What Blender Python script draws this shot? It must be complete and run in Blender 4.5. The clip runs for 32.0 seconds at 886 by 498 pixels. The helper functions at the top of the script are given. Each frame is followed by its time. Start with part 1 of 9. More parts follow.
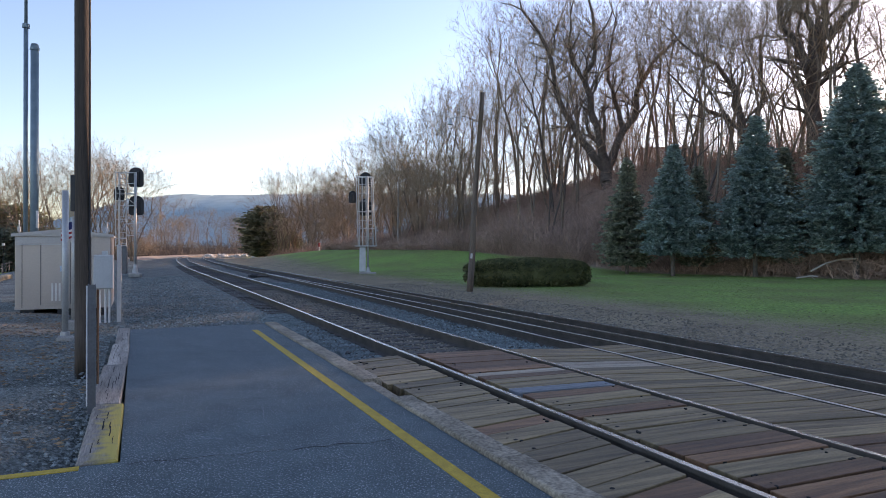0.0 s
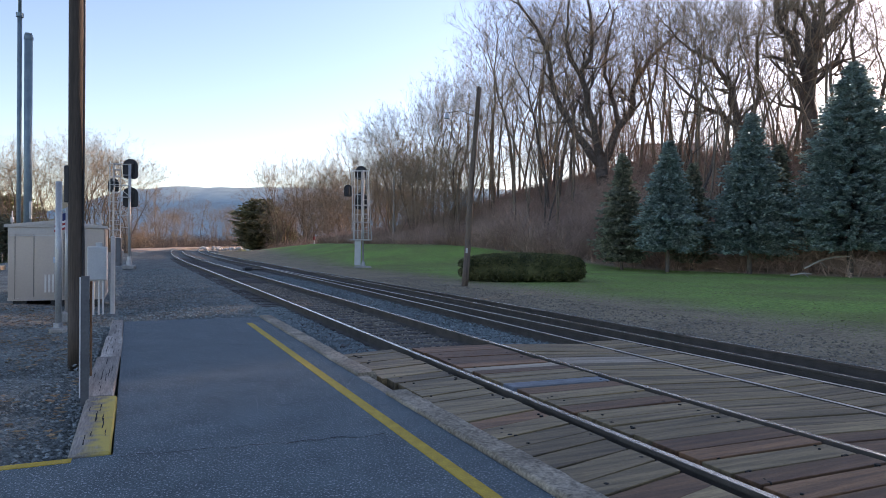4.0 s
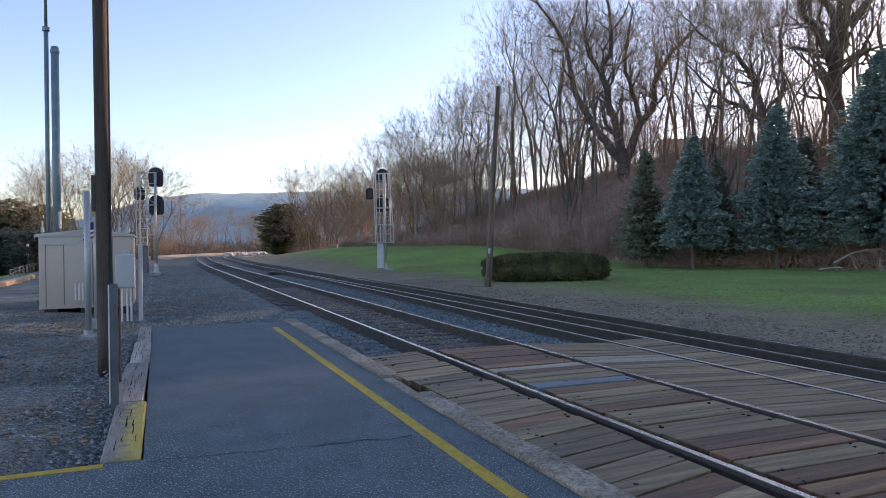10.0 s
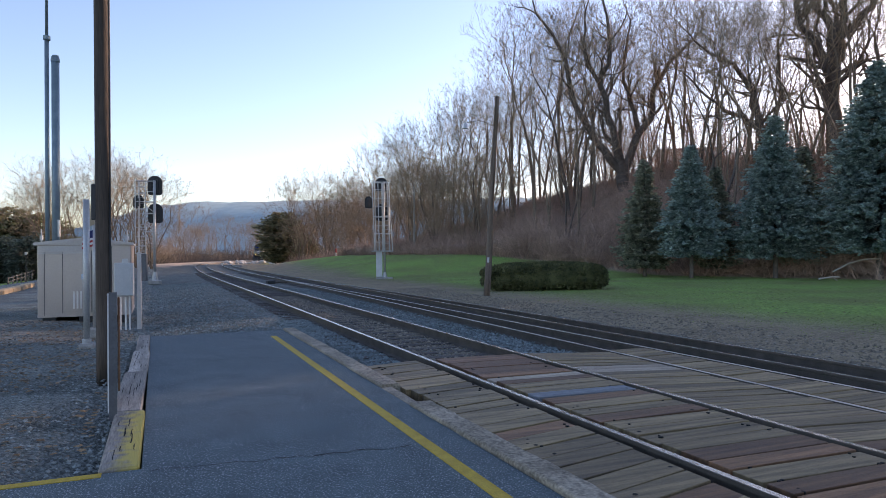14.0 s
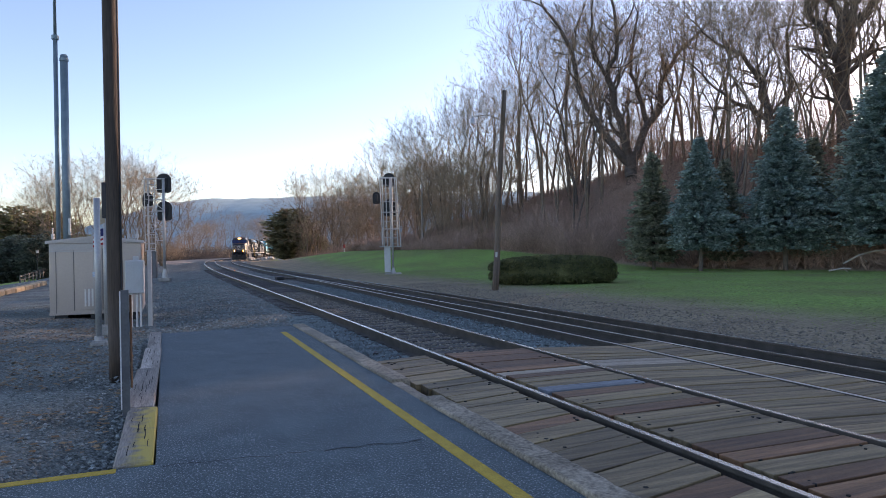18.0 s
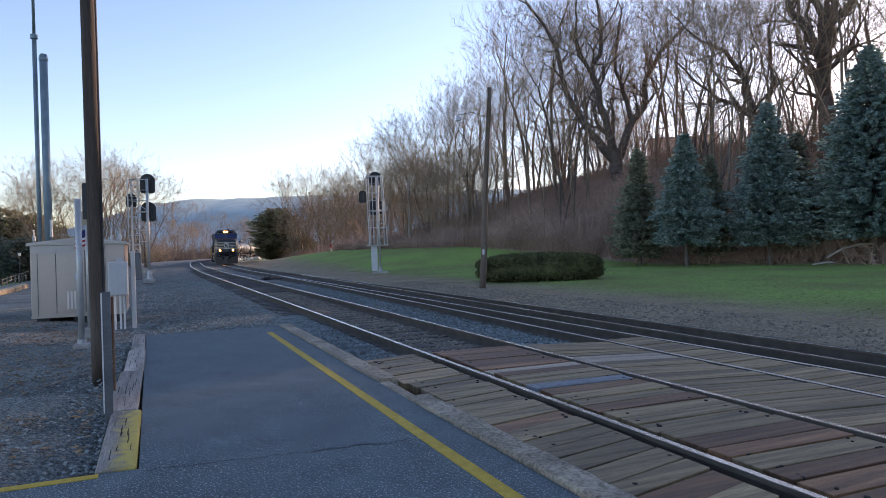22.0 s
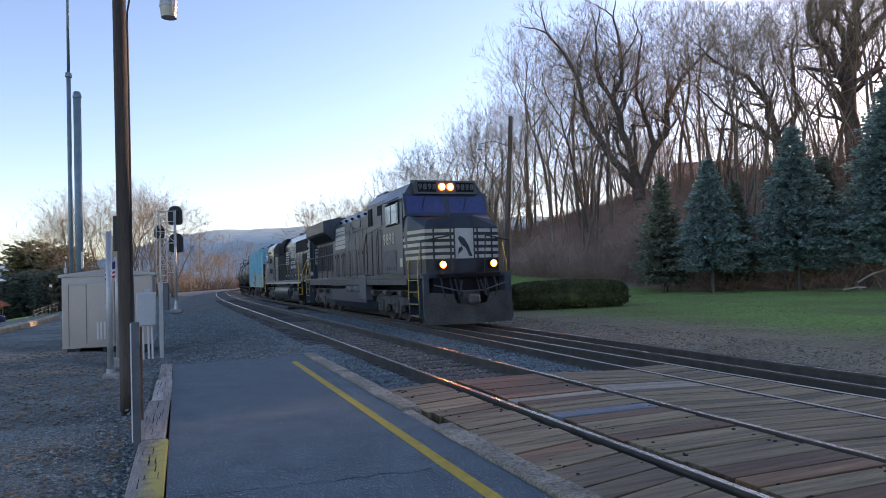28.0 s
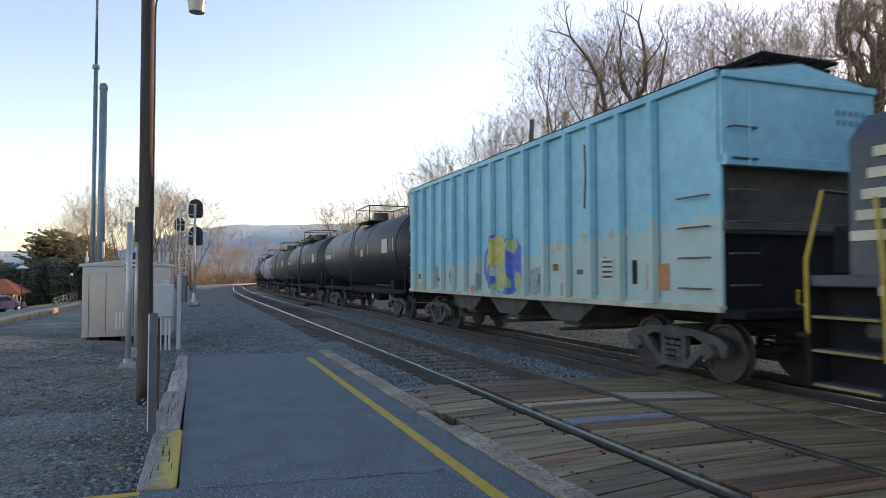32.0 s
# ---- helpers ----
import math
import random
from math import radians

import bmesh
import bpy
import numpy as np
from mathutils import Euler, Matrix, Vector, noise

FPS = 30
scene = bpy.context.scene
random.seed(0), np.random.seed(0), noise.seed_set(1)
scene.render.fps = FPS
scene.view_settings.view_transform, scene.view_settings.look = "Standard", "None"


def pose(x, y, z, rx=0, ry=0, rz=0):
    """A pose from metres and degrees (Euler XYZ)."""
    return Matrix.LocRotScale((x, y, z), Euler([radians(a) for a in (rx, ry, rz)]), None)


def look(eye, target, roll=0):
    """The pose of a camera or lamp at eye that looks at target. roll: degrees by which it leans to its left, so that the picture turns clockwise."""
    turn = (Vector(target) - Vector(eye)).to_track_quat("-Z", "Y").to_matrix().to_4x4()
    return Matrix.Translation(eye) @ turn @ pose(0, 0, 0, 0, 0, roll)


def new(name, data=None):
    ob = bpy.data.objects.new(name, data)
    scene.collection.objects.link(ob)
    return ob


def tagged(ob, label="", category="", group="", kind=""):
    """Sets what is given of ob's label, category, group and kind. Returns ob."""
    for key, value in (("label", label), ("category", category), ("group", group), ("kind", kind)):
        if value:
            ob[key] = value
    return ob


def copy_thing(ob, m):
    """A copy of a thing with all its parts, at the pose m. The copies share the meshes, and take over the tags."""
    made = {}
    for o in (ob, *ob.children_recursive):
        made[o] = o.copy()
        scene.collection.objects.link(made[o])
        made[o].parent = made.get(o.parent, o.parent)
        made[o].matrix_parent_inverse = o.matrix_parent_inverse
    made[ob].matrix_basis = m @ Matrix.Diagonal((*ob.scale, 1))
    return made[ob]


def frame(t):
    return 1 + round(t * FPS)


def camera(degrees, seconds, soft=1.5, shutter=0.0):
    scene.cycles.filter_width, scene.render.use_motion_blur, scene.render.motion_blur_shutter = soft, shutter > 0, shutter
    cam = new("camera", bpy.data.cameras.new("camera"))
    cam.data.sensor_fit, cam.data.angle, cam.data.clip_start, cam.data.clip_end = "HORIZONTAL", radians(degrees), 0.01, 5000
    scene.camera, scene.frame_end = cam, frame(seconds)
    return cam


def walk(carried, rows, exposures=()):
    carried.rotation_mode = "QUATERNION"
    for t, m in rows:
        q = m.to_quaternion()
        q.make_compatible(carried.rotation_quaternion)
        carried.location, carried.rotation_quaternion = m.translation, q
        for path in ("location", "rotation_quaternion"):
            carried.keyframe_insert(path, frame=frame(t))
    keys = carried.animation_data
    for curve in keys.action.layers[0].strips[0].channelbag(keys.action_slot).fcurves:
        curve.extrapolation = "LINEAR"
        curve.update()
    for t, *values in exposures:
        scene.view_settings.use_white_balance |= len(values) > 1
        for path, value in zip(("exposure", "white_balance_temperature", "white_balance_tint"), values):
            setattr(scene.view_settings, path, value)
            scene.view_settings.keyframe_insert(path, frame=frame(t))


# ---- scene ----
cam = camera(66.5, 32.0, soft=0.9, shutter=0.15)
PATH = [
    (0, (0.007, 0.005, 1.565), (0.006, 2.005, 1.56), 0.2),
    (0.5, (0.008, 0.02, 1.562), (0.002, 2.02, 1.548), 0.2),
    (1, (0.01, 0.014, 1.562), (-0.004, 2.014, 1.545), 0.2),
    (1.5, (0.007, 0.018, 1.564), (-0.004, 2.018, 1.546), 0.4),
    (2, (0.013, 0.016, 1.565), (0.005, 2.016, 1.546), 0.3),
    (2.5, (0.015, 0.025, 1.564), (0.015, 2.024, 1.548), 0.4),
    (3, (0.014, 0.004, 1.566), (0.02, 2.004, 1.546), 0.6),
    (3.5, (0.0, 0.019, 1.563), (0.011, 2.019, 1.542), 0.7),
    (5.5, (0.007, 0.024, 1.56), (0.028, 2.024, 1.539), 0.5),
    (6, (0.016, -0.003, 1.564), (0.029, 1.997, 1.54), 0.2),
    (6.5, (0.027, -0.007, 1.57), (0.028, 1.993, 1.558), 0.1),
    (7, (0.011, 0.009, 1.567), (-0.003, 2.009, 1.581), 0.0),
    (7.5, (0.013, -0.023, 1.569), (-0.015, 1.977, 1.582), 0.1),
    (8, (0.019, 0.005, 1.566), (-0.017, 2.005, 1.572), 0.1),
    (8.5, (0.014, -0.011, 1.569), (-0.03, 1.989, 1.581), -0.0),
    (9, (0.011, -0.002, 1.561), (-0.043, 1.997, 1.555), -0.9),
    (9.5, (0.007, 0.008, 1.566), (-0.052, 2.007, 1.543), -0.3),
    (10, (0.001, 0.037, 1.562), (-0.052, 2.036, 1.544), -0.5),
    (10.5, (0.004, -0.007, 1.572), (-0.042, 1.992, 1.559), -0.3),
    (11, (-0.002, 0.029, 1.563), (-0.058, 2.029, 1.556), -0.1),
    (11.5, (0.003, 0.008, 1.572), (-0.057, 2.007, 1.572), -0.1),
    (12, (0.013, -0.005, 1.578), (-0.056, 1.994, 1.583), -0.2),
    (12.5, (0.014, -0.002, 1.576), (-0.057, 1.997, 1.584), -0.4),
    (13, (0.0, 0.008, 1.568), (-0.072, 2.007, 1.575), -0.3),
    (13.5, (-0.009, 0.025, 1.568), (-0.056, 2.024, 1.577), -0.2),
    (14, (-0.005, 0.024, 1.567), (-0.054, 2.023, 1.575), -0.4),
    (14.5, (0.004, -0.01, 1.58), (-0.053, 1.989, 1.584), -0.6),
    (16.5, (0.008, -0.003, 1.575), (-0.064, 1.995, 1.583), -0.9),
    (17, (0.0, 0.003, 1.57), (-0.071, 2.002, 1.575), -0.8),
    (17.5, (-0.003, -0.002, 1.567), (-0.076, 1.997, 1.566), -0.9),
    (18, (-0.01, 0.009, 1.57), (-0.083, 2.008, 1.563), -0.9),
    (18.5, (0.003, 0.003, 1.573), (-0.073, 2.002, 1.561), -1.1),
    (19, (0.002, -0.004, 1.578), (-0.074, 1.995, 1.565), -1.0),
    (19.5, (0.003, -0.003, 1.571), (-0.076, 1.995, 1.561), -1.0),
    (20, (-0.009, 0.015, 1.567), (-0.088, 2.014, 1.557), -1.0),
    (20.5, (-0.008, 0.012, 1.569), (-0.08, 2.01, 1.553), -1.3),
    (21, (0.001, 0.022, 1.564), (-0.062, 2.02, 1.545), -2.2),
    (21.5, (0.0, 0.001, 1.562), (-0.031, 2.0, 1.543), -2.1),
    (22, (-0.004, 0.056, 1.564), (-0.039, 2.056, 1.551), -1.5),
    (22.5, (0.025, 0.035, 1.563), (0.005, 2.035, 1.578), -2.3),
    (23, (0.02, 0.014, 1.568), (0.002, 2.013, 1.592), -2.2),
    (23.5, (0.017, 0.024, 1.566), (-0.018, 2.023, 1.607), -2.0),
    (24, (0.007, 0.037, 1.558), (-0.047, 2.035, 1.607), -1.8),
    (24.5, (0.013, 0.024, 1.567), (-0.047, 2.022, 1.618), -2.1),
    (25, (0.015, 0.024, 1.567), (-0.057, 2.022, 1.627), -1.9),
    (25.5, (-0.002, 0.043, 1.561), (-0.075, 2.04, 1.633), -1.9),
    (27.5, (0.003, 0.02, 1.562), (-0.092, 2.016, 1.634), -1.8),
    (28, (0.012, -0.001, 1.569), (-0.089, 1.996, 1.641), -2.0),
    (28.5, (0.009, 0.01, 1.57), (-0.107, 2.005, 1.642), -2.0),
    (29, (0.004, 0.015, 1.569), (-0.118, 2.01, 1.643), -2.1),
    (29.5, (0.003, 0.016, 1.571), (-0.122, 2.011, 1.643), -1.9),
    (30, (-0.001, -0.002, 1.571), (-0.139, 1.992, 1.644), -1.3),
    (30.5, (-0.001, 0.027, 1.571), (-0.148, 2.021, 1.644), -1.2),
    (31, (0.008, 0.007, 1.582), (-0.14, 2.0, 1.658), -1.0),
    (31.5, (0.005, -0.007, 1.579), (-0.145, 1.986, 1.657), -0.2),
    (32, (-0.008, 0.018, 1.565), (-0.158, 2.011, 1.642), -0.1),
]
walk(cam, [(t, look(eye, target, roll)) for t, eye, target, roll in PATH],
     exposures=[(0, 1.6, 7450, 28), (27, 1.58, 7250, 28), (29, 1.6, 7250, 28), (30, 1.84, 8000, 27), (32, 1.9, 8750, 27)])

# ---- world, sun ----
SUN_AZ = 46.0      # degrees clockwise from +y
SUN_EL = 12.0
world = bpy.data.worlds.new("world")
scene.world = world
world.use_nodes = True
wn = world.node_tree
sky = wn.nodes.new("ShaderNodeTexSky")
sky.sky_type = "NISHITA"
sky.sun_disc = False
sky.sun_elevation = radians(SUN_EL)
sky.sun_rotation = radians(SUN_AZ)
sky.air_density, sky.dust_density, sky.ozone_density = 0.9, 0.5, 2.5
wn.links.new(sky.outputs[0], wn.nodes["Background"].inputs[0])
wn.nodes["Background"].inputs[1].default_value = 0.122
sun = new("sun", bpy.data.lights.new("sun", "SUN"))
sun.data.energy = 3.0
sun.data.angle = radians(0.6)
sun.data.color = (1.0, 0.8, 0.6)
_az, _el = radians(SUN_AZ), radians(SUN_EL)
sun.matrix_world = look((0, 0, 60), (-math.sin(_az) * math.cos(_el) * 10, -math.cos(_az) * math.cos(_el) * 10, 60 - math.sin(_el) * 10))


# ---- materials ----
def mat(name, color, rough=0.8, metal=0.0, var=0.25, scale=6.0, fine=60.0, bump=0.3, dist=0.01, color2=None, island=False, spec=0.5, cells=0.0, specks=0.0, thin=0.0):
    """A procedural surface: two scales of noise vary the colour and the relief."""
    m = bpy.data.materials.new(name)
    m.use_nodes = True
    nt = m.node_tree
    n, l = nt.nodes, nt.links
    bsdf = n["Principled BSDF"]
    bsdf.inputs["Roughness"].default_value = rough
    bsdf.inputs["Metallic"].default_value = metal
    bsdf.inputs["Specular IOR Level"].default_value = spec
    tc = n.new("ShaderNodeTexCoord")
    n1 = n.new("ShaderNodeTexNoise")
    n1.inputs["Scale"].default_value = scale
    n1.inputs["Detail"].default_value = 6
    n2 = n.new("ShaderNodeTexNoise")
    n2.inputs["Scale"].default_value = fine
    n2.inputs["Detail"].default_value = 3
    l.new(tc.outputs["Object"], n1.inputs["Vector"])
    l.new(tc.outputs["Object"], n2.inputs["Vector"])
    c2 = color2 or tuple(min(1, c * (1 + 1.6 * var)) for c in color)
    c1 = color if color2 else tuple(c * (1 - var) for c in color)
    ramp = n.new("ShaderNodeValToRGB")
    ramp.color_ramp.elements[0].position, ramp.color_ramp.elements[1].position = 0.3, 0.7
    ramp.color_ramp.elements[0].color = (*c1, 1)
    ramp.color_ramp.elements[1].color = (*c2, 1)
    l.new(n1.outputs[0], ramp.inputs[0])
    mix = n.new("ShaderNodeMix")
    mix.data_type, mix.blend_type = "RGBA", "MULTIPLY"
    mix.inputs["Factor"].default_value = 1.0
    r2 = n.new("ShaderNodeValToRGB")
    r2.color_ramp.elements[0].position, r2.color_ramp.elements[1].position = 0.25, 0.75
    g = 1 - min(0.75, var * 1.6)
    r2.color_ramp.elements[0].color = (g, g, g, 1)
    l.new(n2.outputs[0], r2.inputs[0])
    l.new(ramp.outputs[0], mix.inputs["A"])
    l.new(r2.outputs[0], mix.inputs["B"])
    out = mix.outputs["Result"]
    if island:
        geo = n.new("ShaderNodeNewGeometry")
        oi = n.new("ShaderNodeObjectInfo")
        add = n.new("ShaderNodeMath")
        add.operation = "ADD"
        l.new(geo.outputs["Random Per Island"], add.inputs[0])
        l.new(oi.outputs["Random"], add.inputs[1])
        fr = n.new("ShaderNodeMath")
        fr.operation = "FRACT"
        l.new(add.outputs[0], fr.inputs[0])
        mr = n.new("ShaderNodeMapRange")
        mr.inputs["To Min"].default_value, mr.inputs["To Max"].default_value = 0.6, 1.35
        l.new(fr.outputs[0], mr.inputs[0])
        mx = n.new("ShaderNodeVectorMath")
        mx.operation = "SCALE"
        l.new(out, mx.inputs[0])
        l.new(mr.outputs[0], mx.inputs["Scale"])
        out = mx.outputs[0]
    if specks > 0:
        n3 = n.new("ShaderNodeTexNoise")
        n3.inputs["Scale"].default_value, n3.inputs["Detail"].default_value = specks, 1
        l.new(tc.outputs["Object"], n3.inputs["Vector"])
        r3 = n.new("ShaderNodeValToRGB")
        r3.color_ramp.elements[0].position, r3.color_ramp.elements[1].position = 0.6, 0.68
        l.new(n3.outputs[0], r3.inputs[0])
        sp = n.new("ShaderNodeMix")
        sp.data_type = "RGBA"
        l.new(r3.outputs[0], sp.inputs["Factor"])
        l.new(out, sp.inputs["A"])
        sp.inputs["B"].default_value = (0.35, 0.385, 0.395, 1)
        out = sp.outputs["Result"]
    height = n2.outputs[0]
    if cells > 0:
        vo = n.new("ShaderNodeTexVoronoi")
        vo.inputs["Scale"].default_value = cells
        l.new(tc.outputs["Object"], vo.inputs["Vector"])
        sx = n.new("ShaderNodeSeparateColor")
        l.new(vo.outputs["Color"], sx.inputs[0])
        mr = n.new("ShaderNodeMapRange")
        mr.inputs["To Min"].default_value, mr.inputs["To Max"].default_value = 0.6, 1.42
        l.new(sx.outputs[0], mr.inputs[0])
        sc = n.new("ShaderNodeVectorMath")
        sc.operation = "SCALE"
        l.new(out, sc.inputs[0])
        l.new(mr.outputs[0], sc.inputs["Scale"])
        out = sc.outputs[0]
        inv = n.new("ShaderNodeMath")
        inv.operation = "SUBTRACT"
        inv.inputs[0].default_value = 1.0
        l.new(vo.outputs["Distance"], inv.inputs[1])
        height = inv.outputs[0]
    l.new(out, bsdf.inputs["Base Color"])
    if thin > 0:
        # light that passes through thin needles, leaves and blades
        tl = n.new("ShaderNodeBsdfTranslucent")
        ms = n.new("ShaderNodeMixShader")
        ms.inputs[0].default_value = thin
        l.new(out, tl.inputs["Color"])
        l.new(bsdf.outputs[0], ms.inputs[1])
        l.new(tl.outputs[0], ms.inputs[2])
        l.new(ms.outputs[0], n["Material Output"].inputs["Surface"])
    if bump > 0:
        b = n.new("ShaderNodeBump")
        b.inputs["Strength"].default_value = bump
        b.inputs["Distance"].default_value = dist
        l.new(height, b.inputs["Height"])
        l.new(b.outputs[0], bsdf.inputs["Normal"])
    return m


def glow(name, color, strength):
    m = bpy.data.materials.new(name)
    m.use_nodes = True
    b = m.node_tree.nodes["Principled BSDF"]
    b.inputs["Base Color"].default_value = (*color, 1)
    b.inputs["Emission Color"].default_value = (*color, 1)
    b.inputs["Emission Strength"].default_value = strength
    return m


def wood_mat(name, c1, c2, along=(1, 1, 1), rough=0.8):
    """Weathered wood: grain stretched along one axis, cracks, a tone for each piece."""
    m = mat(name, c1, rough, color2=c2, scale=1.2, fine=14, var=0.35, bump=0.5, dist=0.008, island=True)
    nt = m.node_tree
    mp = nt.nodes.new("ShaderNodeMapping")
    mp.inputs["Scale"].default_value = along
    tc = [x for x in nt.nodes if x.bl_idname == "ShaderNodeTexCoord"][0]
    oi = [x for x in nt.nodes if x.bl_idname == "ShaderNodeObjectInfo"][0]
    off = nt.nodes.new("ShaderNodeVectorMath")
    off.operation = "MULTIPLY_ADD"
    comb = nt.nodes.new("ShaderNodeCombineXYZ")
    nt.links.new(oi.outputs["Random"], comb.inputs[0])
    nt.links.new(oi.outputs["Random"], comb.inputs[1])
    off.inputs[1].default_value = (37, 91, 0)
    nt.links.new(comb.outputs[0], off.inputs[0])
    nt.links.new(tc.outputs["Object"], off.inputs[2])
    nt.links.new(off.outputs[0], mp.inputs[0])
    for x in nt.nodes:
        if x.bl_idname == "ShaderNodeTexNoise":
            nt.links.new(mp.outputs[0], x.inputs["Vector"])
    return m


M_ASPHALT = mat("asphalt", (0.084, 0.127, 0.14), 0.9, color2=(0.138, 0.199, 0.214), scale=2.2, fine=80, var=0.7, bump=0.8, dist=0.006, specks=70)
M_YELLOW = mat("yellow_paint", (0.5, 0.32, 0.025), 0.75, color2=(0.66, 0.44, 0.04), scale=9, fine=90, var=0.25, bump=0.3, dist=0.004)
M_YELLOW_WORN = wood_mat("worn_yellow_paint", (0.2, 0.175, 0.145), (0.5, 0.45, 0.39), (6, 0.6, 6))


def worn_paint(m, color):
    """Paint that is worn off towards one edge of the timber, with a ragged limit."""
    nt = m.node_tree
    n, l = nt.nodes, nt.links
    bsdf = n["Principled BSDF"]
    bare = bsdf.inputs["Base Color"].links[0].from_socket
    tc = [x for x in n if x.bl_idname == "ShaderNodeTexCoord"][0]
    sep = n.new("ShaderNodeSeparateXYZ")
    l.new(tc.outputs["Object"], sep.inputs[0])
    no = n.new("ShaderNodeTexNoise")
    no.inputs["Scale"].default_value, no.inputs["Detail"].default_value = 9, 8
    l.new(tc.outputs["Object"], no.inputs["Vector"])
    a = n.new("ShaderNodeMath")
    a.operation = "MULTIPLY_ADD"
    l.new(sep.outputs[0], a.inputs[0])
    a.inputs[1].default_value = 2.6
    l.new(no.outputs[0], a.inputs[2])
    mr = n.new("ShaderNodeMapRange")
    mr.inputs["From Min"].default_value, mr.inputs["From Max"].default_value = 0.32, 0.72
    l.new(a.outputs[0], mr.inputs[0])
    mx = n.new("ShaderNodeMix")
    mx.data_type = "RGBA"
    l.new(mr.outputs[0], mx.inputs["Factor"])
    l.new(bare, mx.inputs["A"])
    mx.inputs["B"].default_value = (*color, 1)
    l.new(mx.outputs["Result"], bsdf.inputs["Base Color"])


worn_paint(M_YELLOW_WORN, (0.5, 0.37, 0.08))
M_CONC = mat("kerb_concrete", (0.25, 0.205, 0.148), 0.9, color2=(0.55, 0.46, 0.345), scale=2.4, fine=38, var=0.45, bump=0.7, dist=0.01)
M_ENDCONC = mat("pale_edge_concrete", (0.34, 0.31, 0.27), 0.9, color2=(0.5, 0.46, 0.41), scale=3, fine=50, var=0.3, bump=0.3)
M_CONC2 = mat("footing_concrete", (0.35, 0.33, 0.3), 0.9, scale=3, fine=60, var=0.2, bump=0.3)
M_PLANK = wood_mat("crossing_planks", (0.13, 0.088, 0.042), (0.43, 0.305, 0.155), (0.7, 14, 14), 0.62)
M_PLANK_RED = wood_mat("crossing_planks_brown", (0.12, 0.054, 0.024), (0.38, 0.185, 0.085), (0.7, 14, 14), 0.62)
M_PLANK_PALE = wood_mat("crossing_planks_pale", (0.32, 0.25, 0.18), (0.56, 0.45, 0.34), (0.7, 14, 14), 0.75)
M_PLANK_BLUE = wood_mat("crossing_plank_blue", (0.18, 0.2, 0.222), (0.36, 0.39, 0.42), (0.5, 9, 9))
M_TIMBER = wood_mat("grey_timber", (0.22, 0.182, 0.15), (0.55, 0.48, 0.415), (6, 0.6, 6))
M_TIE = wood_mat("tie_wood", (0.045, 0.037, 0.032), (0.1, 0.085, 0.075), (0.6, 6, 6))
M_POLE = wood_mat("creosote_pole", (0.09, 0.063, 0.046), (0.21, 0.152, 0.112), (7, 7, 0.4))
M_RAILSIDE = mat("rail_rust", (0.06, 0.05, 0.04), 0.75, metal=0.1, color2=(0.11, 0.09, 0.072), scale=4, fine=60, var=0.2, bump=0.2, dist=0.003)
M_RAILTOP = mat("rail_polished", (0.66, 0.63, 0.58), 0.26, metal=1.0, scale=3, fine=50, var=0.08, bump=0.02, dist=0.001)
M_BALLAST = mat("ballast", (0.1, 0.107, 0.098), 0.95, color2=(0.25, 0.265, 0.243), scale=1.5, fine=38, var=0.4, bump=1.0, dist=0.03, cells=22)
M_STONE = mat("ballast_stone", (0.16, 0.186, 0.18), 0.9, color2=(0.33, 0.375, 0.36), scale=5, fine=60, var=0.3, bump=0.2, island=True)
M_STONE_BR = mat("dull_stone", (0.19, 0.16, 0.122), 0.95, color2=(0.37, 0.32, 0.25), scale=5, fine=60, var=0.3, bump=0.2, island=True)
M_STEEL = mat("galvanised_steel", (0.42, 0.43, 0.44), 0.5, metal=0.55, color2=(0.55, 0.56, 0.57), scale=3, fine=40, var=0.12, bump=0.05)
M_WHITE = mat("white_paint", (0.62, 0.62, 0.6), 0.5, color2=(0.75, 0.75, 0.73), scale=3, fine=40, var=0.12, bump=0.08)
M_ALU = mat("weathered_aluminium", (0.42, 0.42, 0.41), 0.45, metal=0.4, color2=(0.56, 0.56, 0.55), scale=3, fine=40, var=0.15, bump=0.05)
M_HUT = mat("aluminium_sheet", (0.4, 0.365, 0.35), 0.3, metal=0.5, color2=(0.48, 0.44, 0.42), scale=0.5, fine=25, var=0.06, bump=0.02)
M_HUTROOF = mat("pale_metal_roof", (0.44, 0.42, 0.41), 0.4, metal=0.4, color2=(0.52, 0.5, 0.48), scale=0.8, fine=25, var=0.1, bump=0.02)
M_GREYBOX = mat("grey_enamel", (0.48, 0.5, 0.5), 0.5, color2=(0.56, 0.58, 0.58), scale=3, fine=40, var=0.1, bump=0.05)
M_BLACK = mat("black_paint", (0.022, 0.022, 0.024), 0.6, color2=(0.035, 0.035, 0.038), scale=3, fine=40, var=0.2, bump=0.05)
M_DARKGAP = mat("dark_void", (0.012, 0.011, 0.01), 0.95, var=0.1, bump=0)
M_THICKET = mat("thicket_twigs", (0.085, 0.068, 0.056), 0.95, color2=(0.17, 0.135, 0.11), scale=4, fine=30, var=0.3, bump=0)
M_BARK = mat("bark", (0.18, 0.13, 0.092), 0.95, color2=(0.33, 0.25, 0.18), scale=4, fine=30, var=0.3, bump=0.6, dist=0.02)
M_BARK2 = mat("bark_dark", (0.11, 0.088, 0.073), 0.95, color2=(0.2, 0.163, 0.137), scale=4, fine=30, var=0.3, bump=0.6, dist=0.02)
M_TWIG = mat("twigs", (0.255, 0.185, 0.122), 0.95, color2=(0.44, 0.335, 0.235), scale=0.5, fine=8, var=0.2, bump=0)
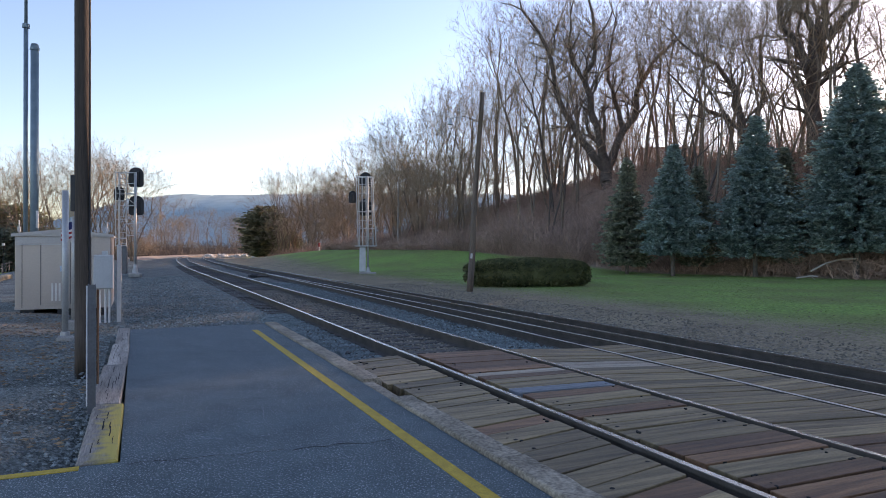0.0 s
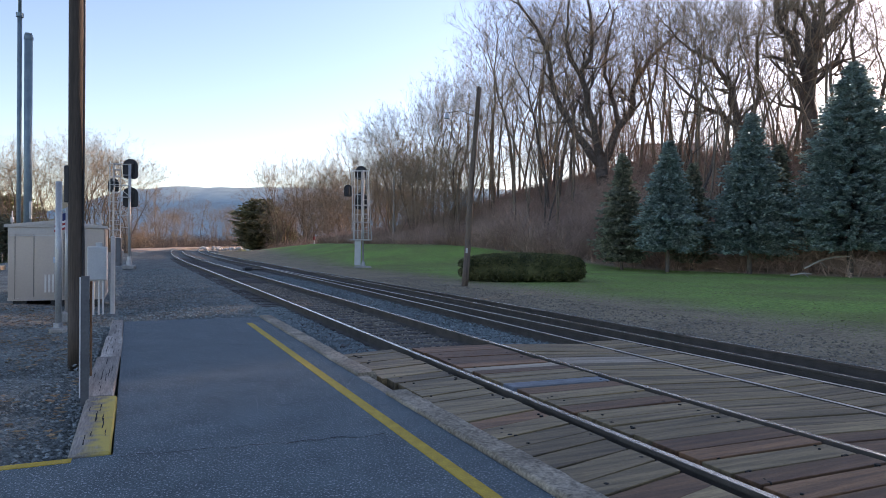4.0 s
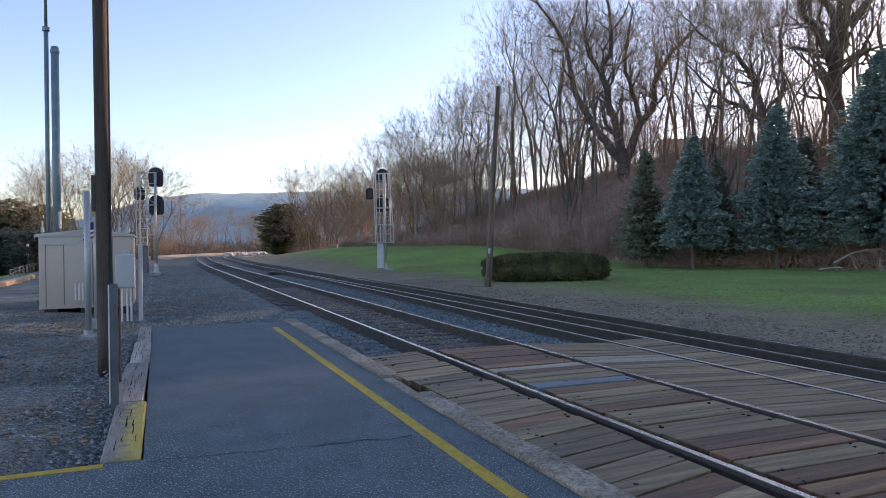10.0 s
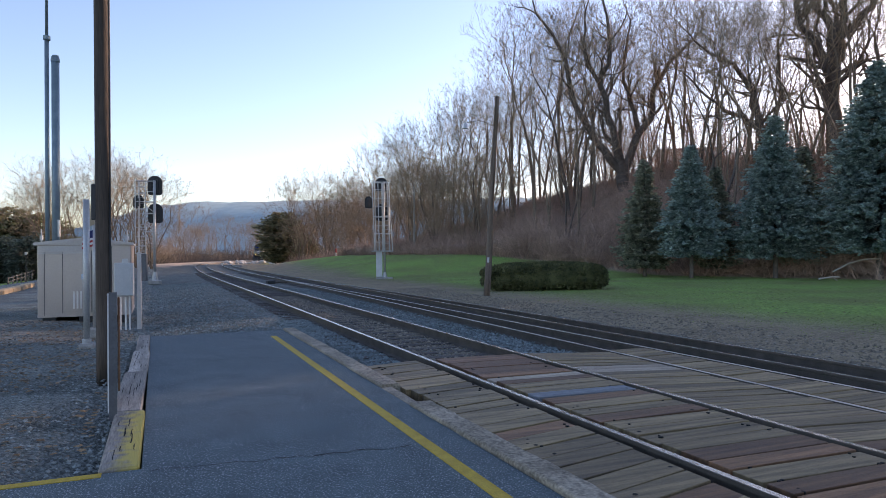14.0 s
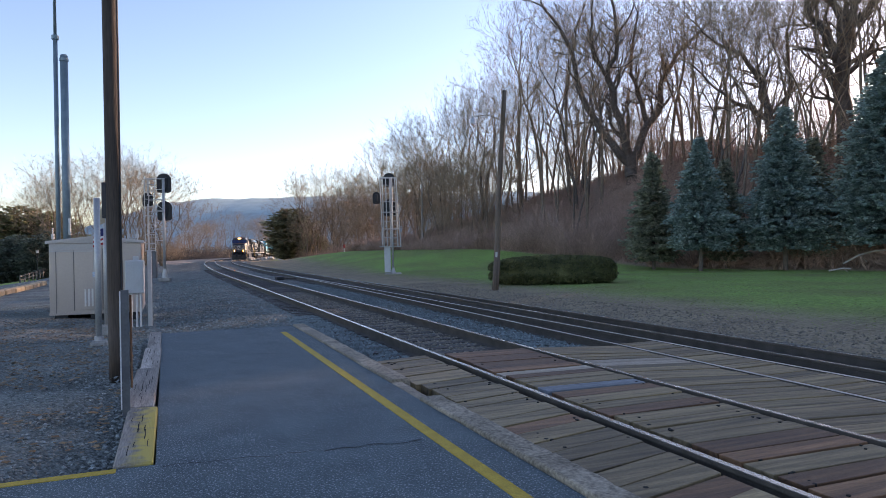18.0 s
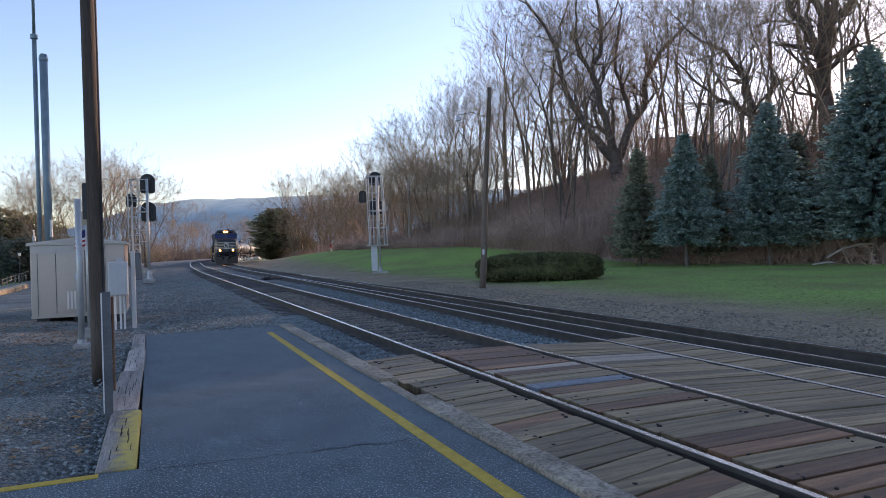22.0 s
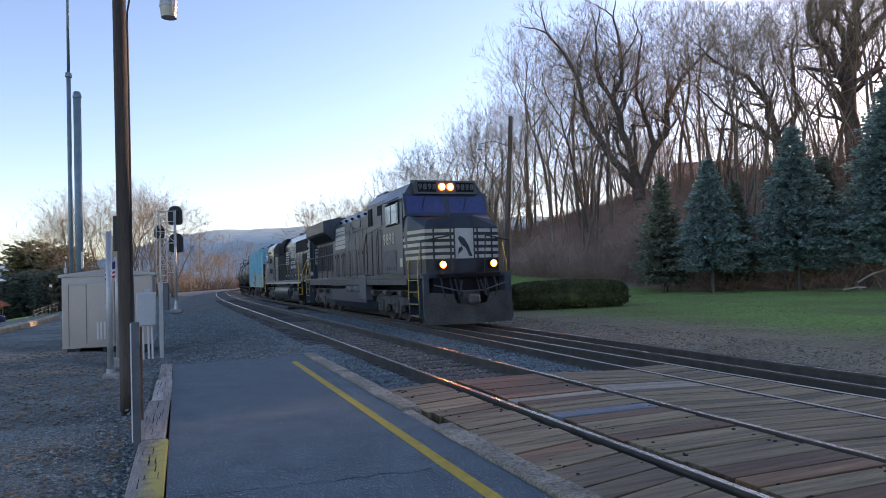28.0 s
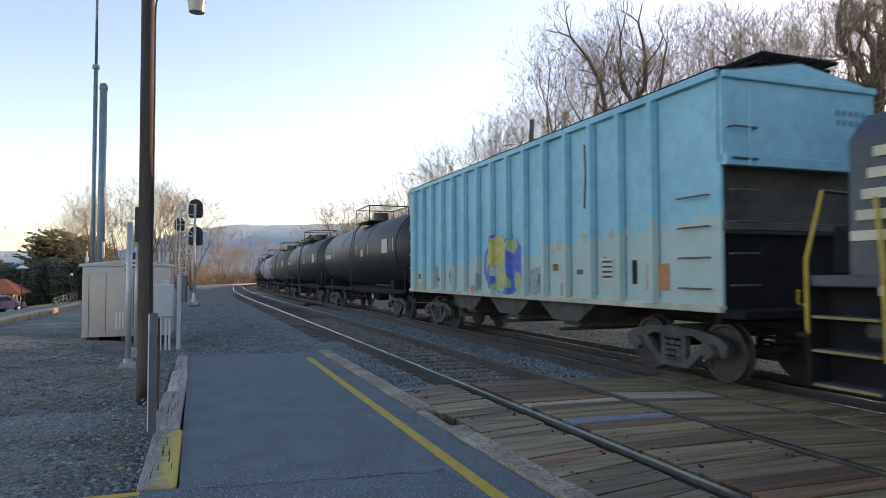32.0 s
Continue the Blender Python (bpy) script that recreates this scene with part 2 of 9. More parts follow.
M_TWIG_RED = mat("brush_stems", (0.38, 0.245, 0.185), 0.95, color2=(0.68, 0.47, 0.37), scale=0.3, fine=5, var=0.3, bump=0, island=True)
M_SPRUCE = mat("blue_spruce_needles", (0.26, 0.375, 0.335), 0.85, color2=(0.46, 0.595, 0.54), scale=1.5, fine=14, var=0.2, bump=0, island=True, thin=0.45)
M_GREENSPRUCE = mat("dull_green_needles", (0.27, 0.3, 0.21), 0.9, color2=(0.46, 0.49, 0.37), scale=1.5, fine=14, var=0.2, bump=0, island=True, thin=0.45)
M_FIR = mat("dark_evergreen", (0.16, 0.2, 0.16), 0.9, color2=(0.3, 0.36, 0.29), scale=1.2, fine=10, var=0.2, bump=0, island=True, thin=0.4)
M_PINE = mat("olive_pine_needles", (0.18, 0.2, 0.095), 0.9, color2=(0.36, 0.37, 0.19), scale=1.2, fine=10, var=0.2, bump=0, island=True, thin=0.4)
M_CEDAR = mat("grey_green_cedar_needles", (0.23, 0.22, 0.12), 0.9, color2=(0.42, 0.39, 0.24), scale=1.2, fine=10, var=0.2, bump=0, island=True, thin=0.4)
M_HEDGE = mat("hedge_leaves", (0.06, 0.075, 0.028), 0.8, color2=(0.2, 0.205, 0.085), scale=2, fine=20, var=0.2, bump=0, island=True, thin=0.3)
M_GRASSB = mat("grass_blades", (0.15, 0.235, 0.042), 0.9, color2=(0.31, 0.375, 0.09), scale=0.4, fine=6, var=0.2, bump=0, island=True, thin=0.4)
M_LEAFLIT = mat("fallen_leaves", (0.16, 0.1, 0.055), 0.9, color2=(0.36, 0.25, 0.15), scale=3, fine=20, var=0.3, bump=0, island=True)


# ---- building helpers ----
def mesh_of(bm, name, material, smooth=False):
    me = bpy.data.meshes.new(name)
    bm.to_mesh(me)
    bm.free()
    for mt in (material if isinstance(material, (list, tuple)) else [material]):
        me.materials.append(mt)
    if smooth:
        me.polygons.foreach_set("use_smooth", [True] * len(me.polygons))
    return me


def part(name, bm, material, parent, label="", smooth=False):
    """Links a bmesh as one mesh object under a thing or a part."""
    ob = new(name, mesh_of(bm, name, material, smooth))
    ob.parent = parent
    if label:
        ob["label"] = label
    return ob


def share(name, me, parent, m=None, label=""):
    ob = new(name, me)
    ob.parent = parent
    if m is not None:
        ob.matrix_basis = m
    if label:
        ob["label"] = label
    return ob


def thing(name, m, label, category, group="", kind=""):
    ob = new(name)
    ob.empty_display_size = 0.2
    ob.matrix_basis = m
    return tagged(ob, label, category, group, kind)


def box(bm, c, size, rot=None, bevel=0.0, mi=0):
    g = bmesh.ops.create_cube(bm, size=1)
    vs = g["verts"]
    bmesh.ops.scale(bm, vec=size, verts=vs)
    if bevel > 0:
        es = list({e for v in vs for e in v.link_edges})
        r = bmesh.ops.bevel(bm, geom=es, offset=bevel, segments=1, affect="EDGES", profile=0.5)
        vs = list({v for f in r["faces"] for v in f.verts} | {v for v in vs if v.is_valid})
    if rot is not None:
        bmesh.ops.rotate(bm, cent=(0, 0, 0), matrix=Euler([radians(a) for a in rot]).to_matrix(), verts=vs)
    bmesh.ops.translate(bm, vec=c, verts=vs)
    if mi:
        for f in {f for v in vs for f in v.link_faces}:
            f.material_index = mi
    return bm


def tube(bm, p0, p1, r0, r1=None, n=10, caps=True):
    p0, p1 = Vector(p0), Vector(p1)
    r1 = r0 if r1 is None else r1
    d = p1 - p0
    if d.length < 1e-6:
        return bm
    q = d.to_track_quat("Z", "Y").to_matrix()
    ra, rb = [], []
    for i in range(n):
        a = 2 * math.pi * i / n
        o = q @ Vector((math.cos(a), math.sin(a), 0))
        ra.append(bm.verts.new(p0 + o * r0))
        rb.append(bm.verts.new(p1 + o * r1))
    for i in range(n):
        j = (i + 1) % n
        bm.faces.new((ra[i], ra[j], rb[j], rb[i]))
    if caps:
        bm.faces.new(ra[::-1])
        bm.faces.new(rb)
    return bm


def pipe(bm, pts, r, n=6):
    for a, b in zip(pts, pts[1:]):
        tube(bm, a, b, r, n=n)
    return bm


def prism(bm, pts, axis, lo, hi):
    """Extrudes a closed outline. axis 'x': pts are (y, z); 'y': (x, z); 'z': (x, y)."""
    def mk(p, h):
        return {"x": (h, p[0], p[1]), "y": (p[0], h, p[1]), "z": (p[0], p[1], h)}[axis]
    a = [bm.verts.new(mk(p, lo)) for p in pts]
    b = [bm.verts.new(mk(p, hi)) for p in pts]
    n = len(pts)
    fs = [bm.faces.new((a[i], a[(i + 1) % n], b[(i + 1) % n], b[i])) for i in range(n)]
    fs += [bm.faces.new(a[::-1]), bm.faces.new(b)]
    bmesh.ops.recalc_face_normals(bm, faces=fs)
    return bm


def B():
    return bmesh.new()


def from_np(name, verts, faces, material, kind="", smooth=False):
    me = bpy.data.meshes.new(name)
    me.from_pydata(verts.tolist() if hasattr(verts, "tolist") else verts, [], faces.tolist() if hasattr(faces, "tolist") else faces)
    me.materials.append(material)
    if smooth:
        me.polygons.foreach_set("use_smooth", [True] * len(me.polygons))
    ob = new(name, me)
    if kind:
        ob["kind"] = kind
    return ob


# ---- the line of the tracks ----
HEAD = radians(114.4)
U = (math.cos(HEAD), math.sin(HEAD))
N = (math.sin(HEAD), -math.cos(HEAD))


def bend(s):
    return (0.00045 * (s - 45) ** 2 if s > 45 else 0.0) + (0.0011 * (s - 118) ** 2 if s > 118 else 0.0)


def grade(s):
    return -0.004 * max(0.0, s - 15) ** 2 / (max(0.0, s - 15) + 12)


def trk(s, o, z=0.0):
    """World place of a point s metres along the line, o metres to its right, z above rail top."""
    o2 = o + bend(s)
    return Vector((U[0] * s + N[0] * o2, U[1] * s + N[1] * o2, z + grade(s)))


def so(x, y):
    """Along and across the line, straight part and bend taken off."""
    s = x * U[0] + y * U[1]
    return s, x * N[0] + y * N[1] - bend(s)


O_N = 4.40                      # near track's centre
O_B = 8.46                      # far track's centre


def o_a(s):                     # gauntlet track's centre
    return min(O_B, 7.53 + (s - 3.2) * 0.0205)


Z_B = -0.09                     # the far tracks lie a little lower


YAW = math.degrees(HEAD) - 90   # turn of things that stand along the line


# ---- ground ----
def sm(a, b, v):
    t = min(1, max(0, (v - a) / (b - a)))
    return t * t * (3 - 2 * t)


def wood_edge(s):
    """How far right of the line the wood begins."""
    pts = ((-40, 52), (0, 48), (25, 42), (44, 34), (60, 27), (100, 22), (150, 19), (400, 19))
    for (a, b), (c, d) in zip(pts, pts[1:]):
        if s <= c:
            return b + (d - b) * max(0, (s - a)) / (c - a)
    return 19


def drive_edge(s):
    return 16.5 - 3.6 * sm(66, 76, s)


def ground_z(x, y):
    s, o = so(x, y)
    g = grade(s) if s > 0 else 0.0
    if s > 400:
        g = grade(400)
    base = -0.10
    z = base
    if o < -0.36:
        z = -0.035 - 0.2 * sm(2, 16, -o) * sm(4, 20, s) + 0.05 * noise.noise((x * 0.4, y * 0.4, 0))
        z -= 1.25 * sm(7.5, 13.5, -o) * sm(18, 40, s)
        z -= 0.95 * sm(17, 22, -o) * sm(60, 80, s)
    if -3.2 < o < 10.6 and s > 14.1:
        z = z * (1 - sm(-3.2, 1.0, o)) + -0.42 * sm(-3.2, 1.0, o)
    elif -0.37 <= o < 10.6:
        z = -0.42
    if o >= 9.6:
        z = -0.42 + 0.12 * sm(10.5, 14, o) + 0.04 * noise.noise((x * 0.3, y * 0.3, 1))
        e = wood_edge(s)
        lift = 1.75 * sm(38, 60, s) * (1 - sm(85, 125, s))
        z += lift * sm(e - 15, e, o)
        rise = (10.5 - 5.9 * sm(54, 118, s)) if s < 400 else 4.6
        rise += 15 * sm(-2, 16, 0.5 * o - s)      # unseen extra hill height, added to keep low sun off the near ground
        z += rise * sm(e - 1, e + 34, o) + 0.25 * sm(e, e + 6, o) * noise.noise((x * 0.15, y * 0.15, 2))
    return z + g


M_GROUND = mat("ground", (0.135, 0.152, 0.138), 0.95, color2=(0.285, 0.318, 0.288), scale=0.7, fine=36, var=0.4, bump=0.9, dist=0.02, cells=42)


def tint_ground(m):
    """Gravel, lawn, leaf litter: blended by an attribute laid on the sheet."""
    nt = m.node_tree
    n, l = nt.nodes, nt.links
    bsdf = n["Principled BSDF"]
    gravel = bsdf.inputs["Base Color"].links[0].from_socket
    tc = [x for x in n if x.bl_idname == "ShaderNodeTexCoord"][0]

    def ramp(src, a, b, p0=0.3, p1=0.7):
        r = n.new("ShaderNodeValToRGB")
        r.color_ramp.elements[0].position, r.color_ramp.elements[1].position = p0, p1
        r.color_ramp.elements[0].color, r.color_ramp.elements[1].color = (*a, 1), (*b, 1)
        l.new(src, r.inputs[0])
        return r.outputs[0]
    n3 = n.new("ShaderNodeTexNoise")
    n3.inputs["Scale"].default_value, n3.inputs["Detail"].default_value = 0.22, 8
    l.new(tc.outputs["Object"], n3.inputs["Vector"])
    n4 = n.new("ShaderNodeTexNoise")
    n4.inputs["Scale"].default_value, n4.inputs["Detail"].default_value = 9, 5
    l.new(tc.outputs["Object"], n4.inputs["Vector"])
    lawn = ramp(n3.outputs[0], (0.215, 0.245, 0.078), (0.23, 0.385, 0.085), 0.32, 0.6)
    lawn2 = ramp(n4.outputs[0], (0.55, 0.55, 0.5), (1.25, 1.2, 1.1), 0.3, 0.7)
    mm = n.new("ShaderNodeMix")
    mm.data_type, mm.blend_type = "RGBA", "MULTIPLY"
    mm.inputs["Factor"].default_value = 1
    l.new(lawn, mm.inputs["A"])
    l.new(lawn2, mm.inputs["B"])
    litter = ramp(n4.outputs[0], (0.24, 0.168, 0.118), (0.52, 0.38, 0.275))
    at = n.new("ShaderNodeAttribute")
    at.attribute_name = "cover"
    sep = n.new("ShaderNodeSeparateColor")
    l.new(at.outputs["Color"], sep.inputs[0])

    def blend(fac, a, b, soft=0.5):
        # the edge is broken up by noise
        ad = n.new("ShaderNodeMath")
        ad.operation = "MULTIPLY_ADD"
        l.new(n4.outputs[0], ad.inputs[0])
        ad.inputs[1].default_value = soft
        l.new(fac, ad.inputs[2])
        sb = n.new("ShaderNodeMapRange")
        sb.inputs["From Min"].default_value, sb.inputs["From Max"].default_value = 0.5, 1.0
        l.new(ad.outputs[0], sb.inputs[0])
        x = n.new("ShaderNodeMix")
        x.data_type = "RGBA"
        l.new(sb.outputs[0], x.inputs["Factor"])
        l.new(a, x.inputs["A"])
        l.new(b, x.inputs["B"])
        return x.outputs["Result"]
    brown = n.new("ShaderNodeMix")
    brown.data_type, brown.blend_type = "RGBA", "MULTIPLY"
    l.new(sep.outputs[2], brown.inputs["Factor"])
    l.new(gravel, brown.inputs["A"])
    brown.inputs["B"].default_value = (1.5, 1.1, 0.68, 1)
    c = blend(sep.outputs[0], brown.outputs["Result"], mm.outputs["Result"])
    c = blend(sep.outputs[1], c, litter)
    l.new(c, bsdf.inputs["Base Color"])


tint_ground(M_GROUND)


def ground():
    def axis(lo, hi, fine0, fine1, step):
        v, out = fine0, []
        while v < fine1:
            out.append(v)
            v += step
        st = step
        a = fine1
        while a < hi:
            out.append(a)
            st *= 1.13
            a += st
        out.append(hi)
        st, a = step, fine0
        while a > lo:
            st *= 1.13
            a -= st
            out.append(max(a, lo))
        return sorted(set(out))
    xs = axis(-2600, 2600, -45, 45, 0.8)
    ys = axis(-600, 3200, -6, 110, 0.8)
    verts = [(x, y, ground_z(x, y)) for y in ys for x in xs]
    w = len(xs)
    faces = [(j * w + i, j * w + i + 1, (j + 1) * w + i + 1, (j + 1) * w + i) for j in range(len(ys) - 1) for i in range(w - 1)]
    ob = from_np("ground", verts, faces, M_GROUND, "structure", True)
    tagged(ob, "grey gravel, green lawn and leaf litter ground", "ground")
    col = ob.data.color_attributes.new("cover", "FLOAT_COLOR", "POINT")
    vals = np.zeros((len(verts), 4), dtype=np.float32)
    for k, (x, y, z) in enumerate(verts):
        s, o = so(x, y)
        e = wood_edge(s)
        lawn = sm(11.2, 20.0, o)
        if s > 300 or abs(o) > 400:
            lawn = 1.0
        lit = sm(e - 2.5, e + 1.5, o)
        if o < -0.4:
            # verge beyond the drive, thin weeds in the gravel
            lawn = max(0.3 * sm(0.1, 0.4, noise.noise((x * 0.25, y * 0.25, 5))) * sm(1, 3, -o) * (1 - sm(9, 14, s)), sm(0.3, 1.2, -o - drive_edge(s)) if s > -20 else 0)
            lit = 0.75 * sm(0.0, 0.35, noise.noise((x * 0.35, y * 0.35, 9))) * sm(10, 12.5, s) * (1 - sm(20, 26, s))
        if o < -0.4 and s > 105:
            lit = sm(105, 120, s) * 0.8
        if o > 9:
            lit = max(lit, 0.42 * (1 - sm(13, 21, o)))
        vals[k] = (lawn, lit, 1.0 if o > 9 else 0.0, 1)
    col.data.foreach_set("color", vals.ravel())


ground()


# ---- ballast beds and tracks ----
def ballast():
    ss = [-12 + 0.6 * i for i in range(90)] + [42 + 3 * i for i in range(80)]
    prof = [(1.55, -0.41), (2.75, -0.19), (3.6, -0.165), (5.2, -0.165), (5.9, -0.22), (6.5, -0.27), (7.2, -0.265), (9.6, -0.265), (10.3, -0.32), (11.6, -0.45)]
    verts, faces = [], []
    for s in ss:
        for o, z in prof:
            if s >= 14.1 and o < 2:
                o, z = -0.9, -0.4
            elif s >= 14.1 and o < 3:
                o, z = 1.5, -0.185
            if s < 14.1 and o < 2.7:
                o, z = 2.63 + 0.01 * o, -0.33
            j = 0.02 * noise.noise((s * 1.3, o * 1.3, 0))
            verts.append(tuple(trk(s, o, z + j)))
    w = len(prof)
    for j in range(len(ss) - 1):
        for i in range(w - 1):
            faces.append((j * w + i, (j + 1) * w + i, (j + 1) * w + i + 1, j * w + i + 1))
    ob = from_np("ballast_bed", verts, faces, M_BALLAST, "structure")
    tagged(ob, "dark grey crushed stone ballast under the tracks", "ballast")


ballast()

RAIL_PROF = [(-0.07, -0.17), (-0.07, -0.155), (-0.012, -0.135), (-0.012, -0.045), (-0.037, -0.035), (-0.037, -0.006),
             (-0.03, 0.0), (0.03, 0.0), (0.037, -0.006), (0.037, -0.035), (0.012, -0.045), (0.012, -0.135), (0.07, -0.155), (0.07, -0.17)]


def rail(name, ofun, side, s0, s1, parent, dull=False, zo=0.0):
    ss = [s0]
    while ss[-1] < s1:
        ss.append(min(s1, ss[-1] + (1.0 if ss[-1] < 60 else 3.0)))
    bm = B()
    rows = []
    for s in ss:
        rows.append([bm.verts.new(trk(s, ofun(s) + side * 0.7525 + px, pz + zo)) for px, pz in RAIL_PROF])
    n = len(RAIL_PROF)
    for a, b in zip(rows, rows[1:]):
        for i in range(n - 1):
            f = bm.faces.new((a[i], a[i + 1], b[i + 1], b[i]))
            f.material_index = 1 if i == 6 else 0
    bm.faces.new(rows[0])
    bm.faces.new(rows[-1][::-1])
    bmesh.ops.recalc_face_normals(bm, faces=bm.faces[:])
    return part(name, bm, [M_RAILSIDE, M_RAILDULL if dull else M_RAILTOP], parent)


M_RAILDULL = mat("rail_worn", (0.6, 0.57, 0.54), 0.36, metal=0.95, scale=3, fine=50, var=0.15, bump=0.05, dist=0.001)


def tie_mesh():
    bm = B()
    box(bm, (0, 0, 0), (2.6, 0.23, 0.17), bevel=0.012)
    return mesh_of(bm, "tie", M_TIE)


def track(name, ofun, s0, s1, label, dull=(False, False), ties=True, zo=0.0):
    tr = thing(name, Matrix(), label, "railway track", "railway tracks", "structure")
    rail("rail", ofun, -1, s0, s1, tr, dull[0], zo)
    rail("rail", ofun, 1, s0, s1, tr, dull[1], zo)
    if not ties:
        return
    me = tie_mesh()
    k, s = 0, 9.7
    while s < min(s1, 120):
        p = trk(s, ofun(s), -0.235 + zo)
        if s < 70:
            share("tie", me, tr, pose(p.x, p.y, p.z, 0, 0, YAW + random.uniform(-1.2, 1.2)))
        s += 0.51
    return tr


track("near_track", lambda s: O_N, -14, 260, "standard gauge track with worn shiny rails on wooden ties")
track("far_track", lambda s: O_B, -30, 300, "standard gauge track with shiny rails on wooden ties", (True, False), zo=Z_B)
track("gauntlet_track", o_a, -14, 44, "overlapping track with shiny rails beside the far track", (True, False), ties=False, zo=Z_B)


# ---- platform ----
def L(s, o, z=0.0):
    """Point along the straight part of the line."""
    return (U[0] * s + N[0] * o, U[1] * s + N[1] * o, z)


def slab(bm, s0, s1, o0, o1, z0, z1):
    b = [bm.verts.new(L(s, o, z0)) for s, o in ((s0, o0), (s0, o1), (s1, o1), (s1, o0))]
    t = [bm.verts.new(L(s, o, z1)) for s, o in ((s0, o0), (s0, o1), (s1, o1), (s1, o0))]
    fs = [bm.faces.new(b[::-1]), bm.faces.new(t)] + [bm.faces.new((b[i], b[(i + 1) % 4], t[(i + 1) % 4], t[i])) for i in range(4)]
    bmesh.ops.recalc_face_normals(bm, faces=fs)
    return bm


def kerb_length(bm, w, ln, dx, dz, seed):
    """A worn kerb stone: its edges wander and are chipped here and there."""
    n = max(3, int(ln / 0.07))
    rows = []
    for k in range(n + 1):
        y = -ln / 2 + ln * k / n
        e = 0.010 * noise.noise((y * 2.2, seed * 3.1, 0)) + 0.007 * noise.noise((y * 9, seed * 3.1, 4))
        g = 0.010 * noise.noise((y * 2.6, seed * 3.1, 8)) + 0.009 * noise.noise((y * 11, seed * 3.1, 12))
        c = 0.024 + 0.05 * max(0.0, noise.noise((y * 4, seed * 1.7, 20)) - 0.22)
        d = 0.02 + 0.035 * max(0.0, noise.noise((y * 5, seed * 1.7, 26)) - 0.25)
        h = 0.2 + 0.004 * noise.noise((y * 3, seed, 30))
        pts = ((-w / 2 + e, -0.2), (-w / 2 + e, h - d), (-w / 2 + e + d * 0.35, h - d * 0.3), (-w / 2 + e + d, h), (w / 2 + g - c, h), (w / 2 + g - c * 0.3, h - c * 0.3), (w / 2 + g, h - c), (w / 2 + g, -0.2))
        rows.append([bm.verts.new((dx + px, y, dz + pz)) for px, pz in pts])
    for p, q in zip(rows, rows[1:]):
        for k in range(8):
            bm.faces.new((p[k], p[(k + 1) % 8], q[(k + 1) % 8], q[k]))
    bm.faces.new(rows[0])
    bm.faces.new(rows[-1][::-1])
    bmesh.ops.recalc_face_normals(bm, faces=bm.faces[:])


